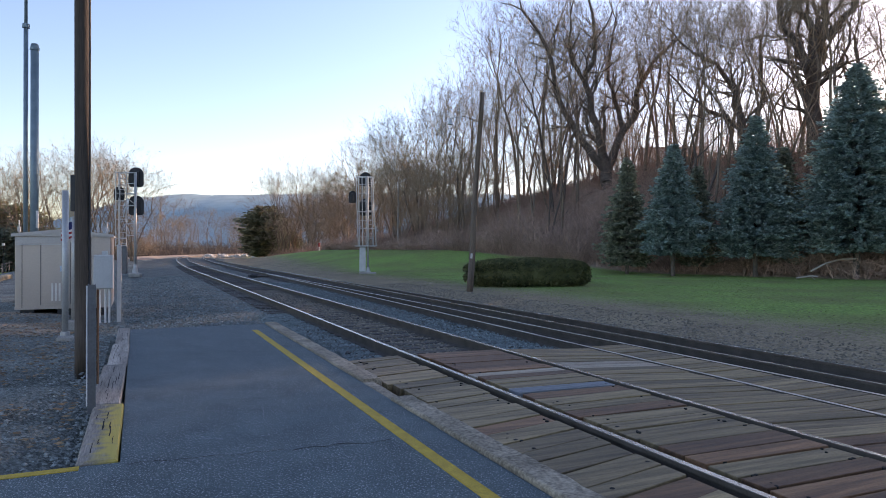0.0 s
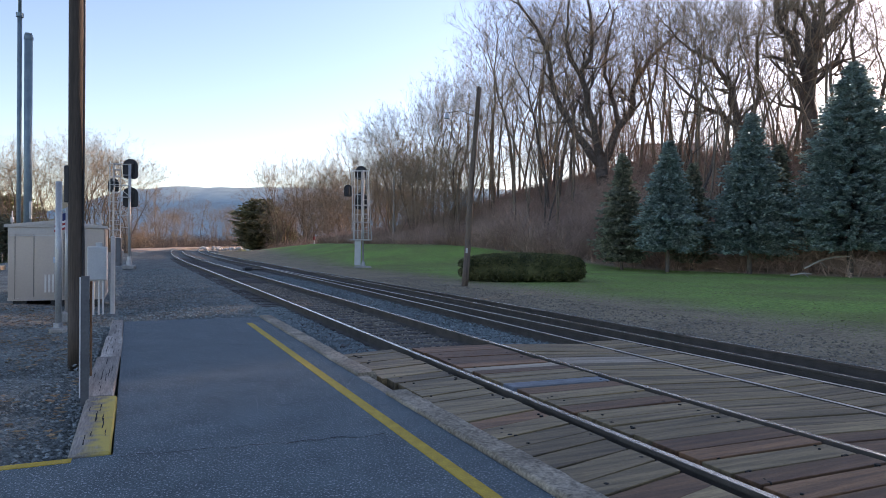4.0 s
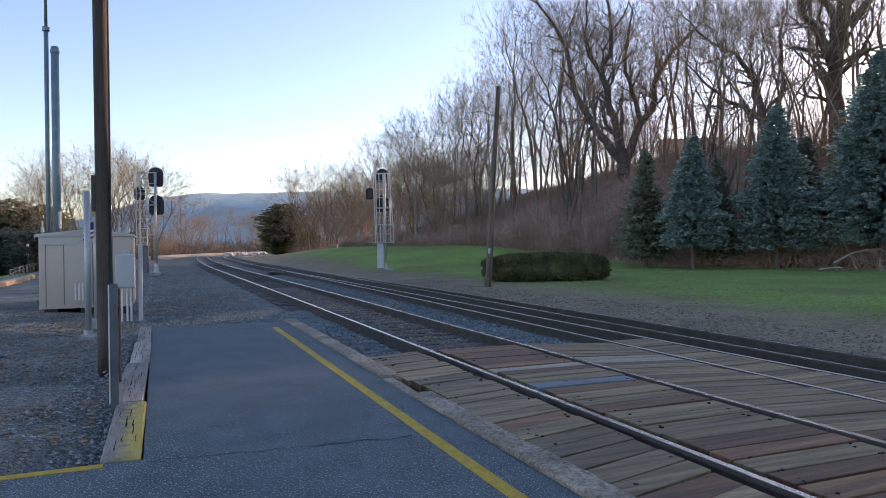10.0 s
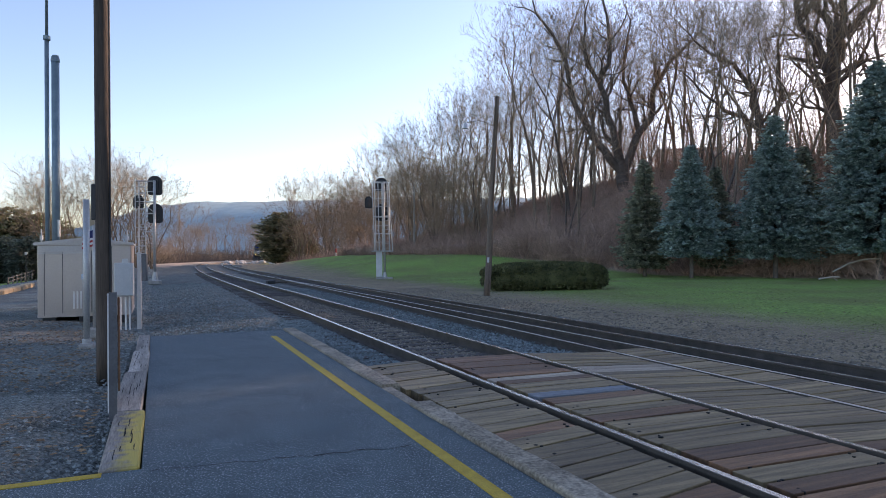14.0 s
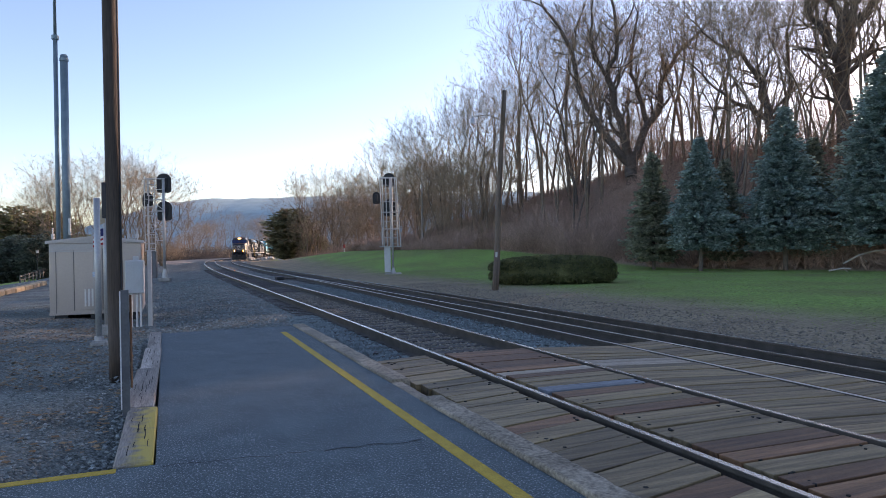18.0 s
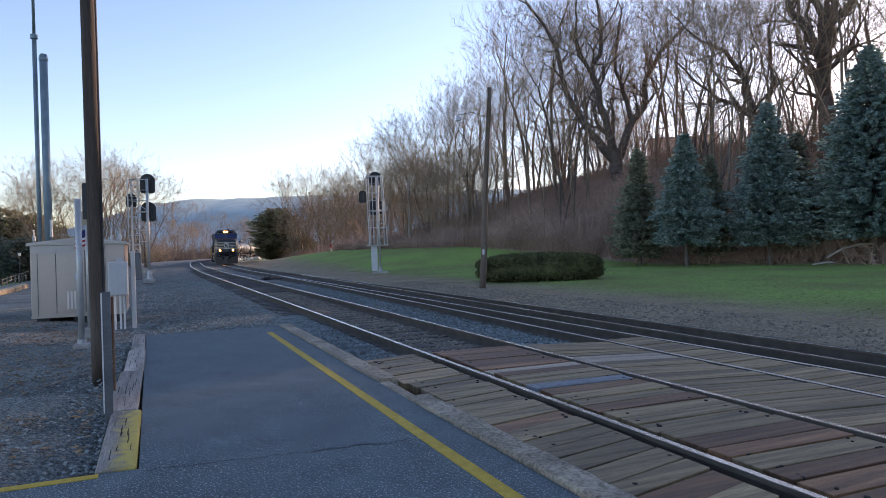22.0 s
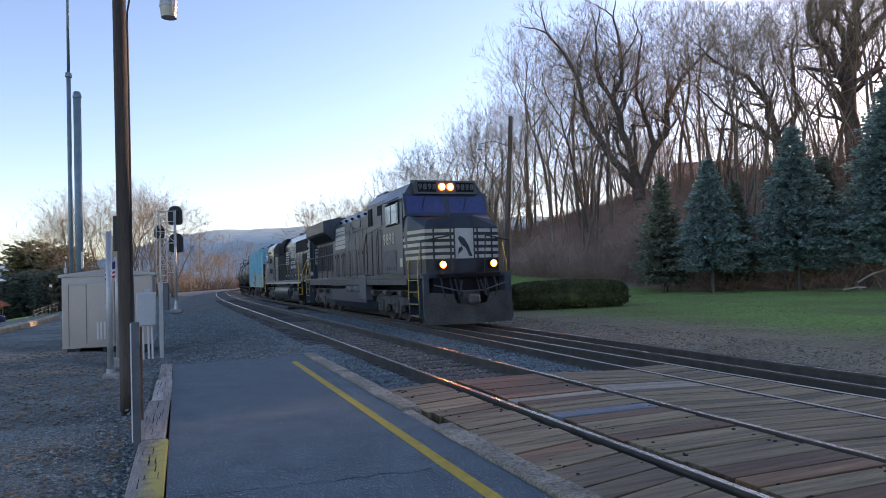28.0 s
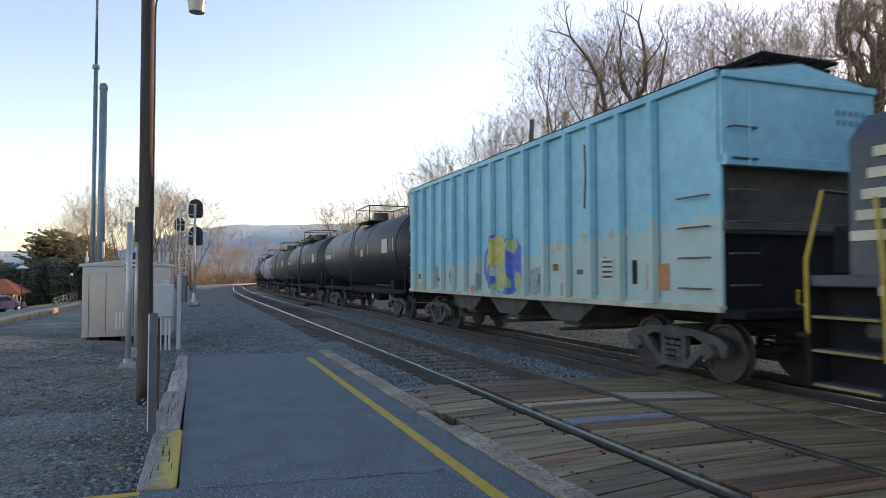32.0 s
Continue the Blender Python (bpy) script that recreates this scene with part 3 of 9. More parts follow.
def platform():
    bm = B()
    slab(bm, 5.42, 13.97, -0.10, 2.385, -0.45, 0.0)
    slab(bm, -14, 5.42, -9, 2.385, -0.45, 0.0)
    ob = new("platform", mesh_of(bm, "platform", M_ASPHALT))
    tagged(ob, "dark blue-grey asphalt station platform with fine cracks", "platform", kind="structure")
    # cracks
    for s0, o0, s1, o1, seed in ((5.35, -0.05, 5.15, 1.9, 1), (10.6, 1.0, 10.2, 1.9, 5), (10.2, 0.1, 10.45, 1.0, 8)):
        bm = B()
        rng = random.Random(seed)
        n = 22
        pts = []
        for i in range(n + 1):
            f = i / n
            pts.append((s0 + (s1 - s0) * f + rng.uniform(-0.03, 0.03), o0 + (o1 - o0) * f))
        for a, b in zip(pts, pts[1:]):
            w = rng.uniform(0.003, 0.008)
            v = [bm.verts.new(L(a[0] - w, a[1], 0.004)), bm.verts.new(L(b[0] - w, b[1], 0.004)), bm.verts.new(L(b[0] + w, b[1], 0.004)), bm.verts.new(L(a[0] + w, a[1], 0.004))]
            bm.faces.new(v)
        part("crack", bm, M_DARKGAP, ob)
    bm = B()
    slab(bm, -14, 13.0, 1.975, 2.082, -0.02, 0.005)
    ln = part("safety_line", bm, M_YELLOW, ob, "yellow painted safety line")
    bm = B()
    slab(bm, 5.33, 5.42, -9, -0.36, -0.05, 0.005)
    part("edge_line", bm, M_YELLOW, ob, "yellow painted edge line")
    bm = B()
    slab(bm, 13.97, 14.06, -0.1, 2.385, -0.3, -0.012)
    part("end_strip", bm, M_ENDCONC, ob, "pale concrete strip closing the platform end")
    # concrete kerb in lengths
    cuts = [13.97, 11.1, 9.0, 7.5, 6.5, 4.3, 2.1, 0.6, -1.2, -3.4, -5.6, -7.8, -10, -12.2, -14]
    for i, (a, b) in enumerate(zip(cuts, cuts[1:])):
        bm = B()
        chip = abs(a - 7.5) < 0.01
        kerb_length(bm, 0.15 if chip else 0.235, a - b - 0.012, -0.042 if chip else 0.0, -0.03 if chip else 0.0, i)
        k = part("kerb_stone", bm, M_CONC, ob, "worn grey concrete kerb")
        p = L((a + b) / 2, 2.502 + random.uniform(-0.012, 0.012), -0.165 + random.uniform(-0.004, 0.008))
        k.matrix_basis = pose(*p, 0, 0, YAW + random.uniform(-0.4, 0.4))
    # timbers on the other side
    for a, b, w, mt, lab, dx in ((13.95, 11.75, 0.2, M_TIMBER, "weathered grey timber edging", 0.0), (11.72, 9.75, 0.24, M_TIMBER, "weathered grey timber edging", 0.01),
                                 (9.7, 7.38, 0.27, M_TIMBER, "weathered grey timber edging", -0.015), (7.3, 5.43, 0.27, M_YELLOW_WORN, "timber edging with worn yellow paint", 0.0)):
        bm = B()
        box(bm, (0, 0, 0), (w, a - b, 0.2), bevel=0.015)
        k = part("edge_timber", bm, mt, ob, lab)
        p = L((a + b) / 2, -0.11 - w / 2 + dx, -0.07)
        k.matrix_basis = pose(*p, 0.3, 1.0, YAW + random.uniform(-0.7, 0.7))
        crng = random.Random(int(a * 10))
        for c in range(9):
            x, y0, ln = crng.gauss(0, 0.045), crng.uniform(b - a, a - b) * 0.4, crng.uniform(0.12, 0.5)
            bm = B()
            pts = [(x + crng.uniform(-0.004, 0.004), y0 + ln * (q / 4 - 0.5)) for q in range(5)]
            for (x0, ya), (x1, yb) in zip(pts, pts[1:]):
                wd = crng.uniform(0.002, 0.005)
                bm.faces.new([bm.verts.new(v) for v in ((x0 - wd, ya, 0.1025), (x0 + wd, ya, 0.1025), (x1 + wd, yb, 0.1025), (x1 - wd, yb, 0.1025))])
            part("crack", bm, M_DARKGAP, k)


platform()


# ---- timber crossing ----
def crossing():
    cr = thing("timber_crossing", Matrix(), "weathered timber plank crossing laid between the rails", "crossing", kind="structure")
    rng = random.Random(4)

    def run(o0, o1, red, z=0.0, skew=0.0, tilt=0.0):
        s = 9.25 + rng.uniform(-0.1, 0.1)
        while s > -4:
            w = rng.choice((0.23, 0.25, 0.27, 0.29))
            middle, outer = 3.5 < o0(s) < 4, 5 < o0(s) < 5.6
            if middle and s > 8.1:
                w = 0.46
            bm = B()
            box(bm, (0, 0, 0), (o1(s) - o0(s) - rng.uniform(0, 0.04), w - rng.uniform(0.014, 0.03), 0.1), bevel=0.004)
            for v in bm.verts:
                v.co.y += v.co.x * math.tan(radians(skew))
            mt = M_PLANK_RED if rng.random() < red + (0.25 if s < 4.5 else 0) else M_PLANK
            if middle and s > 7.9:
                mt = M_PLANK_RED
            if middle and 6.35 < s - w / 2 < 6.6:
                mt = M_PLANK_BLUE
            if (middle and 7.2 < s - w / 2 < 7.45) or (outer and 7.55 < s - w / 2 < 7.95):
                mt = M_PLANK_PALE
            pl = part("plank", bm, mt, cr)
            p = L(s - w / 2, (o0(s) + o1(s)) / 2 + rng.uniform(-0.015, 0.015), -0.055 + z + rng.uniform(-0.008, 0.004))
            pl.matrix_basis = pose(*p, 0, tilt + rng.uniform(-0.3, 0.3), YAW + rng.uniform(-0.5, 0.5))
            s -= w
    run(lambda s: 2.645 + (0.05 if 6.6 < s < 7.5 else 0.0), lambda s: O_N - 0.7525 - 0.13, 0.05, -0.012, 12.0)
    run(lambda s: O_N - 0.7525 + 0.12, lambda s: O_N + 0.7525 - 0.1, 0.5, 0.0, -1.5)
    run(lambda s: O_N + 0.7525 + 0.06, lambda s: o_a(s) - 0.7525 - 0.05, 0.05, -0.052, 0.0, 2.9)
    run(lambda s: o_a(s) - 0.7525 + 0.06, lambda s: O_B - 0.7525 - 0.05, 0.1, Z_B)
    # nail holes and spikes
    for i in range(120):
        o = rng.choice((2.85, 3.45, 3.9, 4.9)) + rng.uniform(-0.05, 0.05)
        s = rng.uniform(0, 9)
        p = L(s, o, -0.0155 if o < 3.6 else -0.004)
        bm = B()
        tube(bm, (0, 0, -0.02), (0, 0, 0.0008), rng.uniform(0.01, 0.022), n=7)
        part("spike_hole", bm, M_DARKGAP, cr).matrix_basis = pose(*p)
    return cr


crossing()


# ---- fixtures beside the platform ----
def wood_pole():
    t = thing("utility_pole", pose(-4.54, 8.54, -0.1), "dark brown creosoted wooden pole with a lamp arm beside the platform", "utility pole")
    bm = B()
    n, h = 14, 7.2
    for i in range(12):
        z0, z1 = h * i / 12, h * (i + 1) / 12
        tube(bm, (-0.006 * z0, 0, z0), (-0.006 * z1, 0, z1), 0.098 - 0.003 * z0, 0.098 - 0.003 * z1, n=n, caps=i in (0, 11))
    bmesh.ops.remove_doubles(bm, verts=bm.verts[:], dist=0.002)
    part("shaft", bm, M_POLE, t, smooth=True)
    bm = B()
    box(bm, (-0.1, -0.02, 2.33), (0.07, 0.1, 0.46), bevel=0.01)
    part("junction_box", bm, M_BLACK, t, "black junction box")
    bm = B()
    pipe(bm, [(0.07, -0.03, 5.75), (0.35, 0.08, 5.85), (0.52, 0.2, 5.85), (0.54, 0.21, 5.75)], 0.022)
    part("lamp_arm", bm, M_STEEL, t, "curved galvanised lamp arm")
    bm = B()
    tube(bm, (0.54, 0.21, 5.36), (0.54, 0.21, 5.75), 0.12, 0.085, n=16)
    part("lamp_housing", bm, M_STEEL, t, "grey metal lamp housing")
    bm = B()
    tube(bm, (0.54, 0.21, 5.22), (0.54, 0.21, 5.36), 0.1, 0.115, n=16)
    part("lamp_lens", bm, M_LENS, t, "cream glass lamp lens")
    bm = B()
    pipe(bm, [(0.1, -0.05, 6.6), (0.13, -0.07, 5.6), (0.17, -0.09, 5.45), (0.11, -0.07, 5.2), (0.1, -0.04, 4.2), (0.09, -0.02, 2.9), (0.085, -0.03, 0.2)], 0.012)
    part("cable", bm, M_BLACK, t, "black cable")


M_LENS = mat("lamp_glass", (0.6, 0.52, 0.38), 0.3, var=0.1, bump=0)
wood_pole()


def pole_across():
    t = thing("utility_pole", pose(1.14, 29.3, -0.55, 0, 3.4, 0), "leaning weathered wooden pole in the grass by a hedge", "utility pole")
    bm = B()
    for i in range(8):
        z0, z1 = 8.85 * i / 8, 8.85 * (i + 1) / 8
        tube(bm, (0.02 * math.sin(z0), 0, z0), (0.02 * math.sin(z1), 0, z1), 0.15 - 0.006 * z0, 0.15 - 0.006 * z1, n=10, caps=i in (0, 7))
    bmesh.ops.remove_doubles(bm, verts=bm.verts[:], dist=0.004)
    part("shaft", bm, M_POLE, t, smooth=True)
    bm = B()
    box(bm, (-0.02, -0.155, 1.75), (0.09, 0.02, 0.22))
    part("tag", bm, M_STEEL, t, "small metal tag")
    bm = B()
    pipe(bm, [(-0.08, -0.05, 7.55), (-0.7, -0.1, 7.75), (-1.25, -0.12, 7.62)], 0.018)
    part("lamp_arm", bm, M_POLE, t, "thin dark lamp arm")
    bm = B()
    tube(bm, (-1.28, -0.12, 7.36), (-1.28, -0.12, 7.6), 0.13, 0.07, n=12)
    part("lamp_head", bm, M_STEEL, t, "small pale blue lamp head")


pole_across()


def channel_post():
    t = thing("steel_post", pose(-3.33, 6.42, -0.1, 0, 0, YAW), "galvanised steel channel post beside the platform edge", "post")
    bm = B()
    prism(bm, [(-0.035, -0.02), (0.035, -0.02), (0.035, 0.02), (0.027, 0.02), (0.027, -0.012), (-0.027, -0.012), (-0.027, 0.02), (-0.035, 0.02)], "z", 0, 1.3)
    part("channel", bm, M_DULLSTEEL, t)
    bm = B()
    box(bm, (-0.041, -0.012, 0.72), (0.012, 0.03, 1.14), bevel=0.002)
    part("edge_strip", bm, M_WHITE, t, "white reflective edge strip")
    bm = B()
    box(bm, (0.05, 0.012, 0.8), (0.02, 0.03, 0.9), bevel=0.004)
    part("edge_strip", bm, M_RUSTY, t, "rusty edge strip")


M_DULLSTEEL = mat("dull_steel", (0.1, 0.107, 0.118), 0.55, metal=0.3, color2=(0.16, 0.167, 0.18), scale=3, fine=40, var=0.15, bump=0.05)
M_RUSTY = mat("rusty_steel", (0.2, 0.09, 0.045), 0.8, metal=0.3, color2=(0.3, 0.18, 0.11), var=0.25, bump=0.2)
channel_post()


def sign_posts():
    t = thing("sign_post", pose(-6.37, 11.4, -0.12, 0, 0, YAW), "tall grey steel pole on a concrete footing", "post", "steel poles")
    bm = B()
    tube(bm, (0, 0, 0.1), (0, 0, 2.62), 0.05, n=12)
    part("pole", bm, M_ALU, t, smooth=True)
    bm = B()
    box(bm, (0, 0, 0.06), (0.26, 0.26, 0.22), bevel=0.03)
    part("footing", bm, M_CONC2, t, "concrete footing")
    bm = B()
    tube(bm, (0, 0, 0.17), (0, 0, 0.24), 0.075, n=12)
    part("collar", bm, M_STEEL, t)
    bm = B()
    box(bm, (0.09, 0.02, 1.6), (0.1, 0.03, 1.9))
    t2 = thing("sign_post", pose(-7.53, 13.8, -0.12, 0, 0, YAW), "grey steel pole with a tan plate and a striped flag", "post", "steel poles")
    bm.free()
    bm = B()
    tube(bm, (0, 0, 0.1), (0, 0, 2.75), 0.05, n=12)
    part("pole", bm, M_ALU, t2, smooth=True)
    bm = B()
    box(bm, (0, 0, 0.06), (0.26, 0.26, 0.22), bevel=0.03)
    part("footing", bm, M_CONC2, t2, "concrete footing")
    bm = B()
    prism(bm, [(-0.02, 2.7), (-0.2, 2.35), (-0.1, 2.25), (0.0, 2.3)], "y", -0.085, -0.07)
    part("plate", bm, M_TAN, t2, "tan plate")
    # small striped flag in narrow rigid strips
    for i in range(7):
        bm = B()
        z = 2.16 - i * 0.045
        prism(bm, [(-0.04, z), (-0.21 - 0.004 * i, z - 0.06), (-0.21 - 0.004 * i, z - 0.105), (-0.04, z - 0.045)], "y", -0.09, -0.08)
        part("flag_stripe", bm, M_FLAGRED if i % 2 == 0 else M_WHITE, t2, "red stripe" if i % 2 == 0 else "white stripe")
    bm = B()
    prism(bm, [(-0.035, 2.18), (-0.125, 2.145), (-0.125, 2.0), (-0.035, 2.03)], "y", -0.096, -0.091)
    part("flag_canton", bm, M_FLAGBLUE, t2, "dark blue canton")


M_TAN = mat("tan_paint", (0.45, 0.36, 0.24), 0.7, var=0.15, bump=0.05)
M_FLAGRED = mat("red_cloth", (0.4, 0.05, 0.05), 0.9, var=0.15, bump=0.1)
M_FLAGBLUE = mat("blue_cloth", (0.03, 0.04, 0.14), 0.9, var=0.15, bump=0.1)
sign_posts()


def meter_box():
    t = thing("meter_box", pose(-7.3, 15.0, -0.12, 0, 0, YAW), "pale grey electrical enclosure on a steel post with conduits", "electrical box")
    bm = B()
    box(bm, (0.1, 0, 0.86), (0.09, 0.09, 1.72), bevel=0.006)
    part("post", bm, M_STEEL, t)
    bm = B()
    box(bm, (-0.2, -0.07, 1.12), (0.4, 0.18, 0.74), bevel=0.012)
    body = part("enclosure", bm, M_GREYBOX, t)
    bm = B()
    box(bm, (-0.2, -0.17, 1.12), (0.37, 0.02, 0.7), bevel=0.006)
    part("door", bm, M_GREYBOX, body)
    bm = B()
    box(bm, (-0.05, -0.19, 1.12), (0.02, 0.02, 0.1))
    part("latch", bm, M_STEEL, body)
    bm = B()
    box(bm, (-0.18, -0.06, 1.53), (0.12, 0.1, 0.1), bevel=0.01)
    part("cap", bm, M_GREYBOX, t)
    for dx in (-0.28, -0.17, -0.09):
        bm = B()
        tube(bm, (dx, -0.06, 0.0), (dx, -0.06, 0.76), 0.022, n=8)
        part("conduit", bm, M_WHITE, t)


meter_box()


def signal_hut():
    p = L(19.3, -1.65)
    t = thing("signal_hut", pose(p[0], p[1], -0.2, 0, 0, YAW), "brushed aluminium railway equipment hut with a door and louvres", "hut")
    bm = B()
    box(bm, (0, 1.35, 1.115), (2.1, 2.7, 1.78), bevel=0.012)
    body = part("body", bm, M_HUT, t)
    bm = B()
    prism(bm, [(-1.1, 2.0), (1.1, 2.0), (1.1, 2.04), (0.0, 2.17), (-1.1, 2.04)], "y", -0.06, 2.76)
    part("roof", bm, M_HUTROOF, t, "pale grey metal roof")
    bm = B()
    box(bm, (-0.18, -0.012, 1.08), (0.62, 0.03, 1.54), bevel=0.006)
    door = part("door", bm, M_HUT, t, "aluminium door")
    for x in (-0.505, 0.145):
        bm = B()
        box(bm, (x, -0.008, 1.08), (0.012, 0.02, 1.56))
        part("door_gap", bm, M_DULLSTEEL, door)
    for x in (-0.9, 0.6):
        bm = B()
        box(bm, (x, -0.006, 1.115), (0.012, 0.016, 1.74))
        part("panel_seam", bm, M_DULLSTEEL, body)
    bm = B()
    box(bm, (0.05, -0.04, 1.1), (0.03, 0.03, 0.14), bevel=0.004)
    part("handle", bm, M_STEEL, door)
    bm = B()
    box(bm, (-0.09, -0.035, 0.62), (0.36, 0.02, 0.46))
    vent = part("louvre_frame", bm, M_HUT, t)
    for i in range(5):
        bm = B()
        box(bm, (-0.25 + 0.08 * i, -0.055, 0.62), (0.04, 0.03, 0.44))
        part("louvre", bm, M_WHITE, vent, "white louvre slat")
    bm = B()
    box(bm, (-0.02, -0.032, 1.2), (0.13, 0.012, 0.14))
    pl = part("label_plate", bm, M_LABELBLUE, t, "pale blue notice plate")
    for z in (1.24, 1.2, 1.16):
        bm = B()
        box(bm, (-0.02, -0.04, z), (0.09, 0.006, 0.012))
        part("text_bar", bm, M_WHITE, pl)
    for x in (-0.8, 0.0, 0.8):
        bm = B()
        box(bm, (x, 1.35, 0.12), (0.3, 2.6, 0.22), bevel=0.01)
        part("skid", bm, M_BLACK, t, "dark steel skid")
    bm = B()
    box(bm, (0, 1.35, 0.23), (2.12, 2.72, 0.06))
    part("base_frame", bm, M_HUT, t)
    for x in (-1.0, 0.75, 0.95):
        bm = B()
        pipe(bm, [(x, 0.3, 2.03), (x, 0.3, 2.4)], 0.015)
        tube(bm, (x, 0.3, 2.12), (x, 0.3, 2.24), 0.04, n=8)
        part("antenna", bm, M_STEEL, t)
    bm = B()
    box(bm, (-0.55, -0.02, 1.9), (0.98, 0.03, 0.16))
    part("fascia", bm, M_HUTROOF, t, "pale fascia panel")
    bm = B()
    box(bm, (-0.55, -0.03, 1.8), (0.98, 0.03, 0.025))
    box(bm, (-0.06, -0.02, 0.98), (0.012, 0.03, 1.5))
    part("seam_strip", bm, M_STEEL, t)
    for sx in (-1, 1):
        bm = B()
        prism(bm, [(sx * 1.12, 1.99), (sx * 1.12, 2.06), (0, 2.19), (0, 2.11)], "y", -0.09, -0.06)
        part("gable_trim", bm, M_HUTROOF, t, "pale metal gable trim")


M_LABELBLUE = mat("pale_blue_plate", (0.35, 0.5, 0.65), 0.5, var=0.1, bump=0)
signal_hut()


def masts():
    t = thing("radio_mast", pose(-12.1, 20.0, -0.25), "tall thick blue-grey steel tube mast behind the hut", "mast", "radio masts")
    bm = B()
    tube(bm, (0, 0, 0), (0, 0, 7.75), 0.108, n=14)
    part("tube", bm, M_MAST, t, smooth=True)
    bm = B()
    tube(bm, (0, 0, 7.6), (0, 0, 7.68), 0.125, n=14)
    tube(bm, (0, 0, 7.68), (0, 0, 7.79), 0.09, n=14)
    part("cap", bm, M_MAST, t)
    bm = B()
    box(bm, (0, 0, 0.08), (0.6, 0.6, 0.2), bevel=0.03)
    part("footing", bm, M_CONC2, t)
    bm = B()
    box(bm, (0.12, -0.05, 2.6), (0.06, 0.06, 0.5))
    part("bracket", bm, M_STEEL, t)
    t = thing("radio_mast", pose(-12.36, 20.0, -0.25), "tall slender blue-grey steel antenna mast behind the hut", "mast", "radio masts")
    bm = B()
    tube(bm, (0, 0, 0), (0, 0, 8.3), 0.062, n=12)
    tube(bm, (0, 0, 8.3), (0, 0, 12.5), 0.045, 0.03, n=12)
    part("tube", bm, M_MAST, t, smooth=True)
    bm = B()
    tube(bm, (0, 0, 8.26), (0, 0, 8.38), 0.1, n=12)
    part("collar", bm, M_MAST, t)
    bm = B()
    box(bm, (0, 0, 0.08), (0.5, 0.5, 0.2), bevel=0.03)
    part("footing", bm, M_CONC2, t)


M_MAST = mat("mast_paint", (0.16, 0.23, 0.265), 0.5, metal=0.3, color2=(0.22, 0.3, 0.335), var=0.12, bump=0.03)
masts()


# ---- signals ----
def target_head(t, x, y, z, w, h):
    """Black backboard with an arched top, seen from behind, and its lamp unit."""
    bm = B()
    r, c = w / 2, w * 0.2
    pts = [(x + r * math.cos(q * math.pi / 14), z + h / 2 - r + r * math.sin(q * math.pi / 14)) for q in range(15)]
    pts += [(x - r + c - c * math.cos(q * math.pi / 8), z - h / 2 + c - c * math.sin(q * math.pi / 8)) for q in range(5)]
    pts += [(x + r - c + c * math.sin(q * math.pi / 8), z - h / 2 + c - c * math.cos(q * math.pi / 8)) for q in range(5)]
    prism(bm, pts, "y", y - 0.02, y + 0.02)
    ob = part("backboard", bm, M_BLACK, t, "black arched signal backboard")
    bm = B()
    box(bm, (x, y - 0.1, z - 0.04), (w * 0.4, 0.16, h * 0.66), bevel=0.03)
    part("lamp_unit", bm, M_BLACK, ob)
    for k in (-0.26, 0, 0.26):
        bm = B()
        tube(bm, (x, y + 0.02, z + k * h), (x, y + 0.25, z + k * h), 0.11, 0.12, n=12)
        part("hood", bm, M_BLACK, ob)


def ladder(t, x, y, z0, z1, w):
    bm = B()
    for dx in (-w / 2, w / 2):
        tube(bm, (x + dx, y, z0), (x + dx, y, z1), 0.03, n=6)
    part("ladder_rail", bm, M_ALU, t)
    z = z0 + 0.2
    me = None
    while z < z1:
        if me is None:
            bm = B()
            tube(bm, (-w / 2, 0, 0), (w / 2, 0, 0), 0.018, n=6)
            me = mesh_of(bm, "rung", M_ALU)
        share("rung", me, t, pose(x, y, z))
        z += 0.34


def bar(t, name, p, q, r=0.03):
    bm = B()
    tube(bm, p, q, r, n=7)
    return part(name, bm, M_ALU, t)


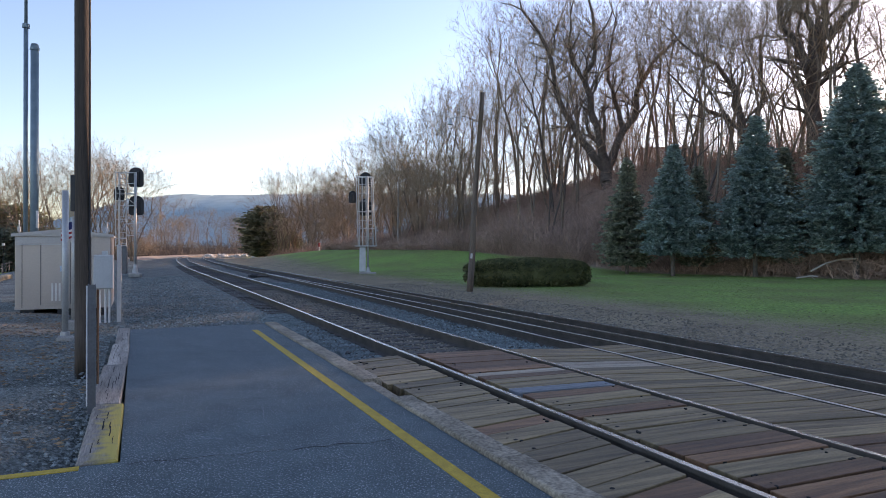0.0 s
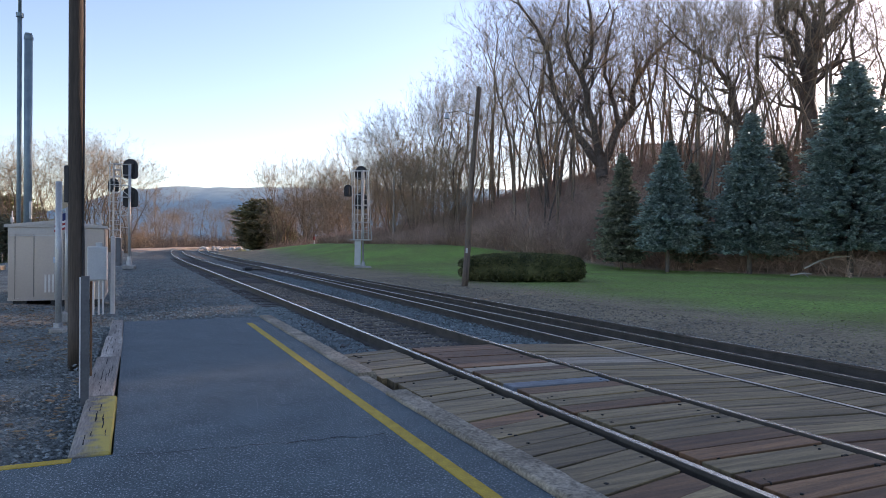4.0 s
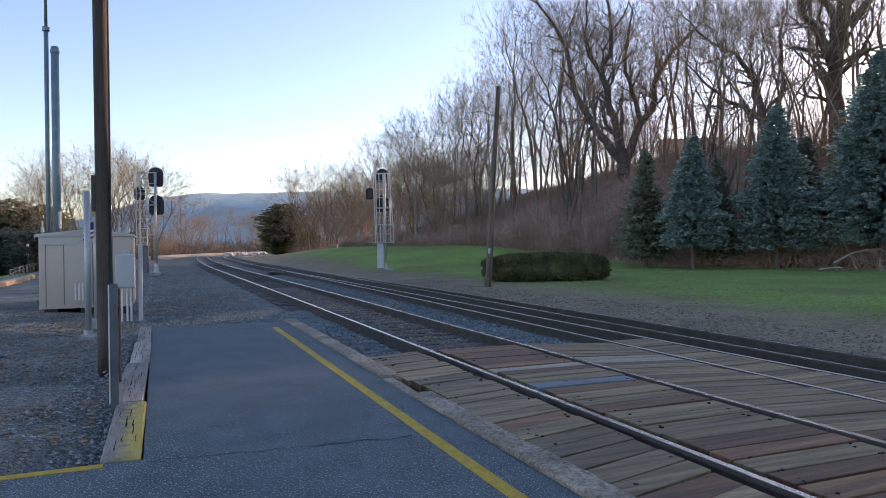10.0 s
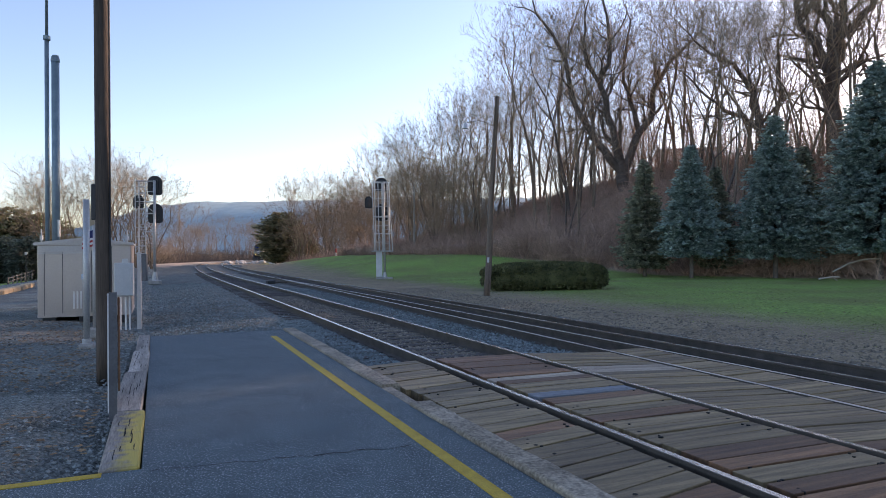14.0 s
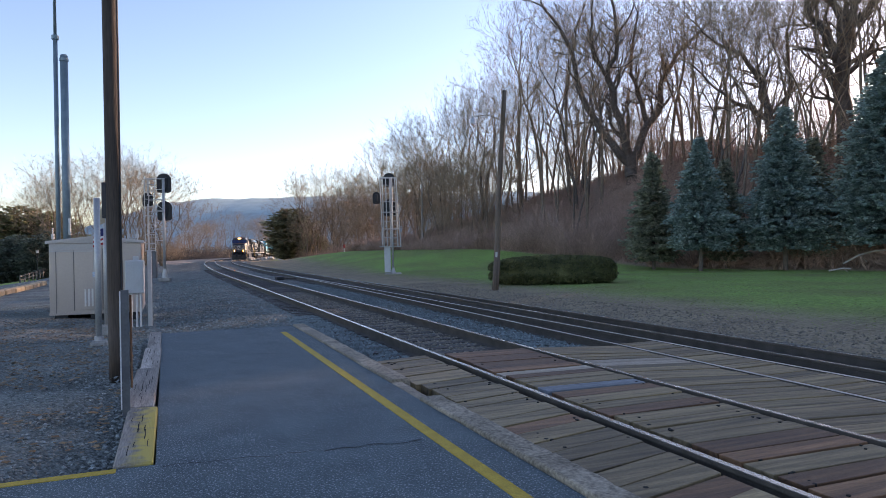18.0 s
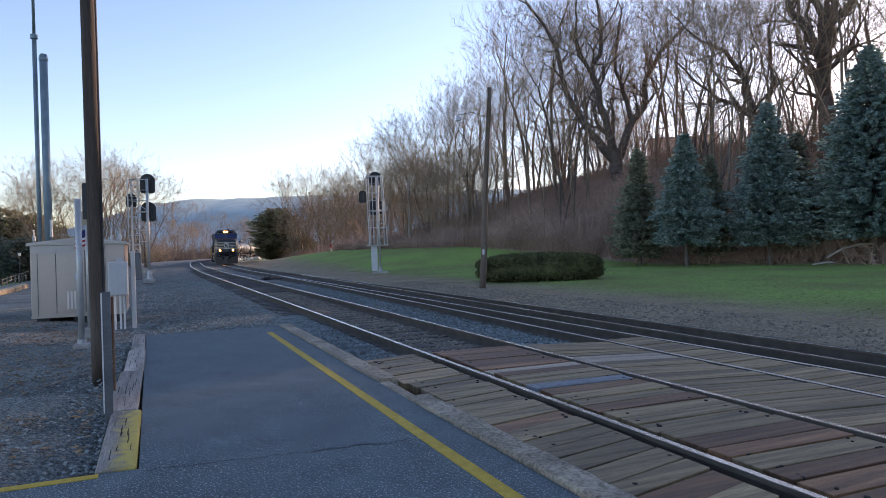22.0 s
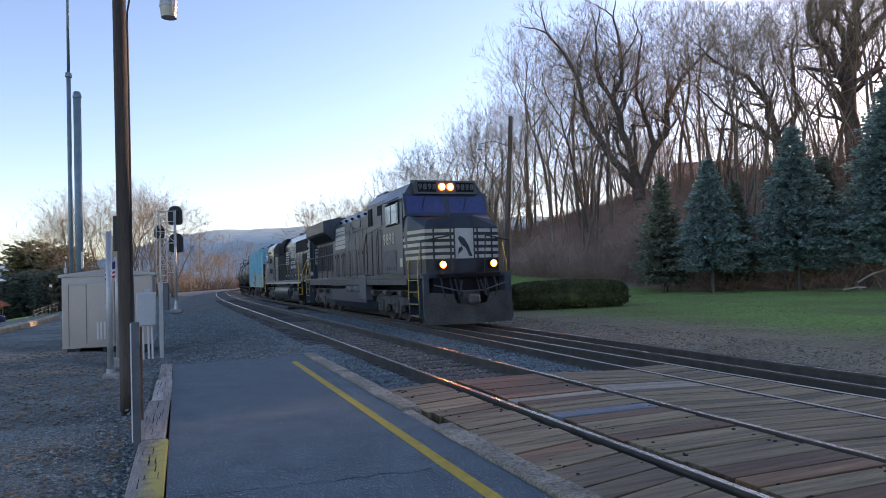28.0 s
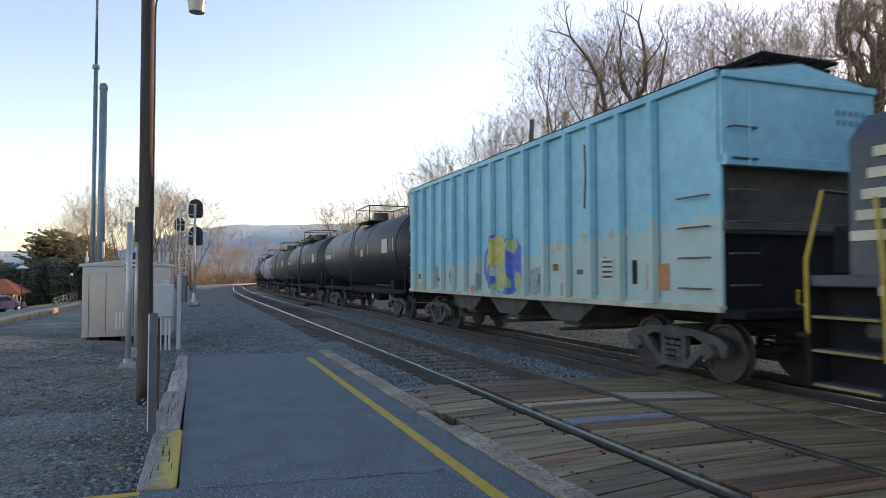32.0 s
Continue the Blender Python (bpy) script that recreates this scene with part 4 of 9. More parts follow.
def signal_left():
    t = thing("railway_signal", pose(-19.6, 43.0, -0.35, 0, 0, 14), "pale steel railway signal mast with caged ladder and three black heads", "railway signal", "railway signals")
    bm = B()
    box(bm, (0, 0, 0.08), (0.7, 0.7, 0.24), bevel=0.03)
    part("footing", bm, M_CONC2, t)
    bm = B()
    tube(bm, (0, 0, 0.2), (0, 0, 6.62), 0.085, n=12)
    part("mast", bm, M_ALU, t, smooth=True)
    bm = B()
    tube(bm, (0, 0, 0.18), (0, 0, 0.75), 0.2, 0.1, n=12)
    part("base_casting", bm, M_ALU, t)
    ladder(t, -0.71, -0.05, 1.9, 6.57, 0.38)
    for dx in (-1.09, -0.99):
        bar(t, "cage_post", (dx, 0.1 if dx > -1.05 else -0.3, 1.9), (dx, 0.1 if dx > -1.05 else -0.3, 6.57))
    for z in (6.57, 6.2, 5.75, 5.25, 4.75, 4.2, 3.6, 3.0, 2.4, 1.95):
        bar(t, "cage_hoop", (-1.09, -0.3, z), (-0.52, -0.3, z), 0.022)
    bar(t, "top_rail", (-1.09, -0.1, 6.57), (0.06, -0.1, 6.57))
    for z in (5.25, 4.5, 3.35):
        bm = B()
        box(bm, (-0.28, 0.05, z), (0.6, 0.5, 0.06))
        part("platform", bm, M_ALU, t)
        bar(t, "brace", (-0.52, 0, z + 0.5), (0, 0, z + 0.06), 0.022)
    for z in (2.6, 5.9):
        bar(t, "brace", (-0.52, 0, z), (0, 0, z), 0.025)
    target_head(t, 0.0, 0.22, 6.33, 0.9, 1.26)
    target_head(t, 0.02, 0.22, 4.53, 0.9, 1.27)
    target_head(t, -1.0, 0.25, 5.27, 0.64, 0.86)
    bm = B()
    box(bm, (-0.68, 0.15, 1.05), (0.38, 0.4, 1.75), bevel=0.02)
    part("relay_case", bm, M_DULLSTEEL, t, "narrow grey relay case")


signal_left()


def signal_right():
    t = thing("railway_signal", pose(-5.6, 49.3, -0.5, 0, 0, 8), "pale steel railway signal in a tall ladder cage with black heads", "railway signal", "railway signals")
    bm = B()
    box(bm, (0.1, 0, 0.1), (1.2, 0.9, 0.26), bevel=0.03)
    part("footing", bm, M_CONC2, t)
    bm = B()
    tube(bm, (0.12, 0, 0.2), (0.06, 0, 7.2), 0.08, n=12)
    part("mast", bm, M_ALU, t, smooth=True)
    bm = B()
    tube(bm, (0.12, 0, 0.2), (0.12, 0, 0.6), 0.2, 0.09, n=12)
    part("base_casting", bm, M_ALU, t)
    for x0, x1, y in ((-0.6, -0.78, -0.3), (-0.5, -0.6, 0.2), (-0.28, -0.35, -0.3), (-0.02, -0.06, 0.1), (0.7, 0.4, -0.3), (0.52, 0.3, 0.2)):
        bar(t, "cage_post", (x0, y, 2.15), (x1, y, 7.16), 0.034)
    ladder(t, 0.28, -0.12, 2.15, 7.1, 0.36)
    for z, w0, w1 in ((7.16, -0.79, 0.41), (4.64, -0.7, 0.56), (3.42, -0.66, 0.63), (2.15, -0.85, 0.75)):
        for y in (-0.3, 0.2):
            bar(t, "cage_hoop", (w0, y, z), (w1, y, z), 0.034)
    for z, y in ((5.4, -0.3), (6.0, 0.2), (6.6, -0.3), (4.0, 0.2), (2.8, -0.3)):
        bar(t, "cage_hoop", (-0.72, y, z), (0.48, y, z), 0.022)
    bm = B()
    box(bm, (-0.05, 0.0, 2.12), (1.5, 0.6, 0.05))
    part("platform", bm, M_ALU, t)
    bm = B()
    box(bm, (-0.28, 0.1, 1.2), (0.44, 0.45, 1.85), bevel=0.015)
    part("relay_case", bm, M_GREYBOX, t, "grey relay case")
    target_head(t, -0.08, 0.4, 7.06, 0.86, 1.0)
    target_head(t, -0.06, 0.4, 5.0, 0.84, 1.26)
    target_head(t, -1.02, 0.4, 5.74, 0.56, 0.88)


signal_right()


def thin_pole():
    t = thing("utility_pole", pose(-5.2, 78, 0.6), "slender pale grey utility pole at the wood's edge", "utility pole")
    bm = B()
    tube(bm, (0, 0, 0), (0, 0, 8.8), 0.13, 0.09, n=8)
    part("shaft", bm, M_POLEGREY, t)
    bm = B()
    tube(bm, (0, 0, 8.3), (0.9, 0, 8.9), 0.03, n=6)
    part("arm", bm, M_STEEL, t)


M_POLEGREY = wood_mat("pale_pole", (0.22, 0.2, 0.18), (0.36, 0.33, 0.3), (6, 6, 0.4))
thin_pole()


# ---- plants ----
def strips_mesh(name, segs, material, n=3, twigs=()):
    """Joins tapered limbs (p0, p1, r0, r1) into one mesh; twigs finer than a finger are single blades."""
    vs, fs, base = [], [], 0

    def axes(group):
        q = np.array([(*g[0], *g[1], g[2], g[3]) for g in group], float)
        d = q[:, 3:6] - q[:, :3]
        d /= np.maximum(np.linalg.norm(d, axis=1, keepdims=True), 1e-6)
        ref = np.where(np.abs(d[:, 2:3]) < 0.9, np.array([[0, 0, 1.0]]), np.array([[1.0, 0, 0]]))
        u = np.cross(d, ref)
        u /= np.linalg.norm(u, axis=1, keepdims=True)
        return q, u, np.cross(d, u)
    if len(segs):
        q, u, v = axes(segs)
        ring = []
        for k in range(n):
            w = math.cos(2 * math.pi * k / n) * u + math.sin(2 * math.pi * k / n) * v
            ring.append(q[:, :3] + w * q[:, 6:7])
            ring.append(q[:, 3:6] + w * q[:, 7:8])
        vs.append(np.stack(ring, 1).reshape(-1, 3))
        b0 = np.arange(len(segs))[:, None] * (2 * n)
        fs.append(np.stack([b0 + np.array([[2 * k, 2 * ((k + 1) % n), 2 * ((k + 1) % n) + 1, 2 * k + 1]]) for k in range(n)], 1).reshape(-1, 4))
        base = len(vs[0])
    if len(twigs):
        q, u, v = axes(twigs)
        g = np.random.default_rng(len(twigs)).uniform(0, 3.1416, (len(twigs), 1))
        w = np.cos(g) * u + np.sin(g) * v
        vs.append(np.stack([q[:, :3] - w * q[:, 6:7], q[:, :3] + w * q[:, 6:7], q[:, 3:6] + w * q[:, 7:8], q[:, 3:6] - w * q[:, 7:8]], 1).reshape(-1, 3))
        fs.append(base + np.arange(len(twigs) * 4).reshape(-1, 4))
    V, F = np.concatenate(vs), np.concatenate(fs)
    me = bpy.data.meshes.new(name)
    me.vertices.add(len(V))
    me.vertices.foreach_set("co", V.ravel())
    me.loops.add(F.size)
    me.loops.foreach_set("vertex_index", F.ravel().astype(np.int32))
    me.polygons.add(len(F))
    me.polygons.foreach_set("loop_start", np.arange(0, F.size, 4, dtype=np.int32))
    me.polygons.foreach_set("loop_total", np.full(len(F), 4, dtype=np.int32))
    me.polygons.foreach_set("use_smooth", np.ones(len(F), dtype=bool))
    me.update()
    me.validate()
    me.materials.append(material)
    return me


def twig(rng, p, d, length, out):
    """A bent twig with a side shoot."""
    ax = d.orthogonal().normalized()
    ax.rotate(Matrix.Rotation(rng.uniform(0, 6.283), 3, d))
    d = (d * rng.uniform(0.5, 1.0) + ax * rng.uniform(0.5, 0.9) + Vector((0, 0, 0.12))).normalized()
    m = p + d * length * 0.5
    e = (d + Vector((rng.gauss(0, 0.2), rng.gauss(0, 0.2), rng.gauss(0.12, 0.15)))).normalized()
    q = m + e * length * 0.5
    out[2] += [(tuple(p), tuple(m), 0.009, 0.007), (tuple(m), tuple(q), 0.007, 0.003)]
    f = p.lerp(m, rng.uniform(0.3, 0.9))
    v = (d + Vector((rng.gauss(0, 0.6), rng.gauss(0, 0.6), rng.gauss(0.15, 0.5)))).normalized()
    out[2].append((tuple(f), tuple(f + v * length * rng.uniform(0.3, 0.6)), 0.007, 0.003))


def grow(rng, p, d, length, r, depth, out, angle, up, wig, twigs=2):
    """A limb in three bends that forks, and forks again, into ever finer ones."""
    p, d = Vector(p), Vector(d).normalized()
    keep = rng.uniform(0.8, 0.9)
    for i in range(3):
        d = (d + Vector((rng.gauss(0, wig), rng.gauss(0, wig), rng.gauss(0, wig * 0.6) + up))).normalized()
        q = p + d * length / 3
        ra, rb = r * (1 + (keep - 1) * i / 3), r * (1 + (keep - 1) * (i + 1) / 3)
        out[0 if r > 0.045 else (1 if r > 0.014 else 2)].append((tuple(p), tuple(q), ra, rb))
        if depth < 4:
            for k in range(twigs if depth < 3 or i == 2 else 0):
                twig(rng, p.lerp(q, rng.random()), d, rng.uniform(0.4, 1.0), out)
        p = q
    if depth == 0:
        return
    n = 3 if rng.random() < 0.22 else 2
    ax = d.orthogonal().normalized()
    ax.rotate(Matrix.Rotation(rng.uniform(0, 6.283), 3, d))
    big = rng.uniform(0.76, 0.84)
    for k in range(n):
        g = radians(rng.uniform(*angle) * (0.75 if k == 0 else 1.15))
        w = ax.copy()
        w.rotate(Matrix.Rotation(6.283 * k / n + rng.uniform(-0.5, 0.5), 3, d))
        grow(rng, p, d * math.cos(g) + w * math.sin(g), length * rng.uniform(0.72, 0.92), max(0.008, r * keep * (big if k == 0 else rng.uniform(0.5, 0.7))), depth - 1, out, angle, up, wig * 1.08, twigs)


def bare_tree_kind(seed, h, r, stem=0.4, depth=6, angle=(14, 36), up=0.05, wig=0.09, fork=1, dark=False, minr=0.009, twigs=1):
    """A leafless tree: a clear stem, or several from the ground, then limbs that fork into a crown."""
    rng = random.Random(seed)
    out = [[], [], []]
    first = 0.2 * h * (1 - stem) * 1.65
    for k in range(fork):
        a = 6.283 * k / fork + rng.uniform(-0.5, 0.5)
        sp = rng.uniform(0.12, 0.34) if fork > 1 else rng.uniform(0, 0.07)
        p, d, rr = Vector((0, 0, -0.5)), Vector((math.cos(a) * sp, math.sin(a) * sp, 1)), r * (1.0 if fork == 1 else rng.uniform(0.7, 1.0))
        n = 6
        for i in range(n):
            d = (d.normalized() + Vector((rng.gauss(0, 0.045), rng.gauss(0, 0.045), 0.02))).normalized()
            q = p + d * (stem * h + 0.5) / n
            out[0].append((tuple(p), tuple(q), rr * (1.25 if i == 0 else 1 - 0.035 * i), rr * (1 - 0.035 * (i + 1))))
            if i > 2 and rng.random() < 0.5:
                v = Vector((rng.gauss(0, 1), rng.gauss(0, 1), 0.8))
                grow(rng, q, v, first * 0.7, rr * 0.26, 3, out, angle, up, wig, twigs)
            p = q
        grow(rng, p, d, first, rr * 0.8, depth, out, angle, up, wig, twigs)
    out[1] = [(a, b, max(c, minr), max(d, minr * 0.8)) for a, b, c, d in out[1]]
    return (strips_mesh("trunk", out[0], M_BARK2 if dark else M_BARK, 6), strips_mesh("crown", out[1], M_BARK2 if dark else M_TWIG, 3, out[2]))


TREE_KINDS = [bare_tree_kind(10 + i, h, r, stem, angle=(15, 38), dark=dk, fork=fk) for i, (h, r, stem, dk, fk) in enumerate(
    ((17, 0.19, 0.36, False, 1), (15, 0.16, 0.3, False, 2), (19, 0.21, 0.42, False, 1), (15, 0.16, 0.26, True, 2), (18, 0.18, 0.4, True, 1), (15, 0.14, 0.32, False, 2)))]
SLIM_KINDS = [bare_tree_kind(60 + i, h, r, stem, depth=5, angle=(11, 28), up=0.07, wig=0.08, fork=fk) for i, (h, r, stem, fk) in enumerate(((17, 0.12, 0.5, 1), (19, 0.14, 0.52, 1), (16, 0.1, 0.42, 2), (18, 0.12, 0.46, 1), (16, 0.1, 0.4, 3)))]
WIDE_KINDS = [bare_tree_kind(40 + i, 15, 0.17, 0.12, depth=5, angle=(18, 42), up=0.05, wig=0.11, fork=4, twigs=2) for i in range(2)]
BUSH_KINDS = [bare_tree_kind(50 + i, 7, 0.06, 0.08, depth=4, angle=(14, 36), up=0.05, wig=0.12, fork=6, twigs=2) for i in range(3)]


def bare_tree(kind, x, y, sc=1.0, turn=None, lean=0.0, label="tall bare deciduous tree in the hillside wood", rng=random, group="bare woodland trees"):
    m = pose(x, y, ground_z(x, y) - 0.05, rng.uniform(-2, 2) + lean, rng.uniform(-2, 2), rng.uniform(0, 360) if turn is None else turn)
    t = thing("bare_tree", m @ Matrix.Diagonal((sc, sc, sc, 1)), label, "tree", group)
    share("trunk", kind[0], t)
    share("crown", kind[1], t)
    return t


def woods():
    rng = random.Random(77)
    done = []
    tries = 0
    while len(done) < 188 and tries < 12000:
        tries += 1
        s = rng.uniform(8, 145)
        e = wood_edge(s)
        o = e + 3 + abs(rng.gauss(0, 1)) * 20
        if o > e + 46:
            continue
        p = trk(s, o)
        if any((p.x - q[0]) ** 2 + (p.y - q[1]) ** 2 < 2.4 for q in done):
            continue
        if math.hypot(p.x - 18, p.y - 75) < 3 or (abs(p.x - 0.24 * p.y) < 2.5 and p.y < 75) or (abs(p.x - 0.54 * p.y) < 2 and p.y < 64):
            continue
        done.append((p.x, p.y))
        near = 1.0 - 0.3 * sm(64, 124, s)
        kind = rng.choice(SLIM_KINDS if rng.random() < 0.6 else TREE_KINDS)
        bare_tree(kind, p.x, p.y, rng.uniform(0.75, 1.12) * near * (0.72 + 0.28 * sm(0, 14, o - e)), rng=rng)
    for i in range(22):
        s = rng.uniform(30, 64)
        p = trk(s, wood_edge(s) + rng.uniform(10, 34))
        if abs(p.x - 0.24 * p.y) > 2.5:
            bare_tree(rng.choice(SLIM_KINDS + TREE_KINDS), p.x, p.y, rng.uniform(0.95, 1.2), rng=rng)
    # the tallest stand, on the crest beside the great spreading tree
    for x, y, sc in ((6.5, 82, 1.15), (9.5, 86, 1.25), (12.5, 83, 1.2), (11, 92, 1.35), (14.5, 90, 1.3), (8, 94, 1.3), (15.5, 80, 1.15)):
        bare_tree(rng.choice(TREE_KINDS), x, y, sc, rng=rng)
    # thin growth behind the crest of the bank
    for i in range(18):
        y = rng.uniform(84, 122)
        x = y * rng.uniform(0.13, 0.3)
        if math.hypot(x - 18, y - 75) < 4:
            continue
        if i % 4:
            bare_tree(rng.choice(SLIM_KINDS), x, y, rng.uniform(0.6, 0.85), rng=rng)
        else:
            bare_tree(rng.choice(BUSH_KINDS), x, y, rng.uniform(0.8, 1.2), label="tall leafless shrub on the wooded bank", rng=rng, group="leafless shrubs")
    # round-crowned growth where the wood runs out beside the line
    for i in range(22):
        s = rng.uniform(62, 135)
        p = trk(s, wood_edge(s) + rng.uniform(0, 12))
        if i % 3 == 0:
            bare_tree(rng.choice(WIDE_KINDS), p.x, p.y, rng.uniform(0.75, 1.0), label="round-crowned bare tree at the wood's end", rng=rng)
        else:
            bare_tree(rng.choice(BUSH_KINDS), p.x, p.y, rng.uniform(0.9, 1.5), label="tall leafless shrub at the wood's edge", rng=rng, group="leafless shrubs")


woods()


def limbed_tree(seed, limbs, x, y, label, sc=1.0):
    """An old tree: thick crooked limbs along given lines, with side limbs and twigs."""
    rng = random.Random(seed)
    out = [[], [], []]
    for pts, r0, r1 in limbs:
        fine = []
        for a, b in zip(pts, pts[1:]):
            a, b = Vector(a), Vector(b)
            for k in range(3):
                w = 0.12 if k else 0.0
                fine.append(a.lerp(b, k / 3) + Vector((rng.gauss(0, w), rng.gauss(0, w), 0)))
        fine.append(Vector(pts[-1]))
        n = len(fine) - 1
        for i in range(n):
            ra, rb = r0 + (r1 - r0) * i / n, r0 + (r1 - r0) * (i + 1) / n
            d = (fine[i + 1] - fine[i]).normalized()
            out[0].append((tuple(fine[i] - d * ra * 0.3), tuple(fine[i + 1]), ra, rb))
            if i > n * 0.3 and fine[i].z > 4:
                for k in range(2):
                    ax = d.orthogonal().normalized()
                    ax.rotate(Matrix.Rotation(rng.uniform(0, 6.283), 3, d))
                    nd = d * 0.6 + ax * rng.uniform(0.5, 1.0)
                    grow(rng, fine[i], nd, rng.uniform(0.9, 1.9), rb * rng.uniform(0.3, 0.5), 3, out, (16, 42), 0.05, 0.15, 1)
        grow(rng, fine[-1], fine[-1] - fine[-2], 1.7, r1 * 0.9, 4, out, (15, 38), 0.05, 0.13, 1)
    out[1] = [(a, b, max(c, 0.011), max(d, 0.008)) for a, b, c, d in out[1]]
    out[2] = [(a, b, max(c, 0.009), max(d, 0.006)) for a, b, c, d in out[2]]
    t = thing("bare_tree", pose(x, y, ground_z(x, y) - 0.1) @ Matrix.Diagonal((sc, sc, sc, 1)), label, "tree", "large bare trees")
    share("trunk", strips_mesh("trunk", out[0], M_BARK2, 9), t)
    share("crown", strips_mesh("crown", out[1], M_TWIG, 3, out[2]), t)


def landmark_trees():
    limbed_tree(5, [
        ([(0.1, 0, -0.5), (0, 0, 1.2), (-0.1, 0, 2.4)], 0.62, 0.5),
        ([(-0.2, 0, 1.9), (-2.3, 0.4, 4.6), (-4.2, 0.6, 8.2), (-5.0, 0.4, 12.0), (-6.6, 0.2, 15)], 0.4, 0.14),
        ([(-0.2, 0.1, 2.2), (-0.9, -0.5, 5.6), (-2.2, -1.2, 9.4), (-1.4, -1.6, 12), (-1.6, -1.5, 15.5)], 0.4, 0.13),
        ([(-2.1, -1.2, 9.2), (-3.4, -1.6, 11), (-3.6, -2, 14)], 0.2, 0.1),
        ([(0.2, 0, 2.0), (1.3, 0.3, 4.6), (2.9, 0.8, 6.8), (3.2, 1.2, 9.4), (4.9, 1.8, 12.2), (7.4, 2.4, 14.5)], 0.42, 0.13),
        ([(1.4, 0.3, 4.7), (1.5, 1.4, 7.5), (0.7, 2.2, 10.5), (1.3, 2.8, 15)], 0.28, 0.11),
    ], 18.0, 75, "large spreading bare tree with dark gnarled limbs", 1.21)
    limbed_tree(8, [
        ([(0, 0, -0.5), (0.1, 0, 3.5), (-0.1, 0, 6.5), (0.0, 0, 9)], 0.62, 0.47),
        ([(-0.4, 0, 8.2), (-1.0, 0.3, 9.8), (-2.0, 0.6, 11.2), (-2.2, 0.8, 13), (-1.2, 1, 16)], 0.36, 0.16),
        ([(0.4, 0, 8.6), (0.7, -0.3, 11.5), (0.4, -0.6, 14.5), (1.2, -1, 18)], 0.36, 0.14),
        ([(0.7, -0.3, 10.5), (2.4, -0.8, 12.2), (3.0, -1, 14.4), (5.0, -1.4, 16)], 0.28, 0.11),
    ], 35.0, 64, "massive old bare tree with thick forked dark trunk", 1.28)
    limbed_tree(12, [
        ([(0, 0, -0.4), (-0.1, 0, 3), (-0.5, 0, 4.6)], 0.42, 0.3),
        ([(-0.4, 0, 4.2), (-1.6, 0.2, 5.4), (-3.0, 0.3, 5.8), (-4.2, 0.3, 6.8)], 0.24, 0.1),
        ([(-0.4, 0, 4.4), (-0.8, 0.4, 7.2), (-2.2, 0.6, 9.6), (-4.0, 0.6, 10.4)], 0.28, 0.1),
        ([(0, 0, 4), (1.4, 0.4, 7), (1.2, 0.6, 11)], 0.24, 0.09),
    ], 29.7, 66, "crooked bare tree with low bent limbs", 1.25)


landmark_trees()


def brush():
    """Leafless scrub along the edge of the wood and up the bank."""
    rng = random.Random(3)
    segs = []
    for i in range(62000):
        s = rng.uniform(8, 90) if i % 6 else rng.uniform(80, 170)
        e = wood_edge(s)
        o = e - 0.6 + 34 * rng.random() ** 1.4 + 1.8 * noise.noise((s * 0.5, 2.0, 0))
        if s < 46 and o < e + 0.8 and i % 3:
            continue
        p = trk(s, o)
        z = ground_z(p.x, p.y)
        h = rng.uniform(0.9, 3.2) * (1.3 if o < e + 12 else 0.9) * (0.75 + 1.1 * noise.noise((p.x * 0.22, p.y * 0.22, 4)))
        if s > 58:
            h *= 0.6
        tang = 0.55 if o < e + 5 else 0.35
        lean = Vector((rng.gauss(0, tang), rng.gauss(0, tang), 1)).normalized()
        a = Vector((p.x, p.y, z - 0.05))
        m = a + lean * h * 0.5
        b = m + (lean + Vector((rng.gauss(0, 0.35), rng.gauss(0, 0.35), -0.15))).normalized() * h * 0.5
        r = rng.uniform(0.009, 0.024)
        segs += [(tuple(a), tuple(m), r, r * 0.8), (tuple(m), tuple(b), r * 0.8, r * 0.3)]
        for k in range(4):
            f = a.lerp(m, rng.uniform(0.3, 1)) if k < 2 else m.lerp(b, rng.uniform(0, 0.8))
            q = f + Vector((rng.gauss(0, 0.5), rng.gauss(0, 0.5), rng.uniform(-0.1, 0.6)))
            segs.append((tuple(f), tuple(q), r * 0.6, r * 0.3))
    # saplings beyond the crest; the later ones, mostly unseen, added to block low sun
    for i in range(5000):
        s = rng.uniform(8, 66) if i < 2500 else rng.uniform(-50, 34)
        p = trk(s, wood_edge(s) + (rng.uniform(20, 62) if i < 2500 else rng.uniform(8, 62)))
        a = Vector((p.x, p.y, ground_z(p.x, p.y) - 0.05))
        h = rng.uniform(2.5, 7.5) * (1.0 if i < 2500 else 1.9)
        b = a + Vector((rng.gauss(0, 0.12) * h, rng.gauss(0, 0.12) * h, h))
        r = rng.uniform(0.02, 0.05)
        segs.append((tuple(a), tuple(b), r, r * 0.35))
        for k in range(5):
            f = a.lerp(b, rng.uniform(0.25, 0.95))
            segs.append((tuple(f), tuple(f + Vector((rng.gauss(0, 0.7), rng.gauss(0, 0.7), rng.uniform(0.2, 1.3)))), r * 0.5, r * 0.25))
    ob = new("brush", strips_mesh("brush", [], M_TWIG_RED, 3, segs))
    tagged(ob, "tangled leafless brown brush along the wood edge", "brush", kind="stuff")


brush()


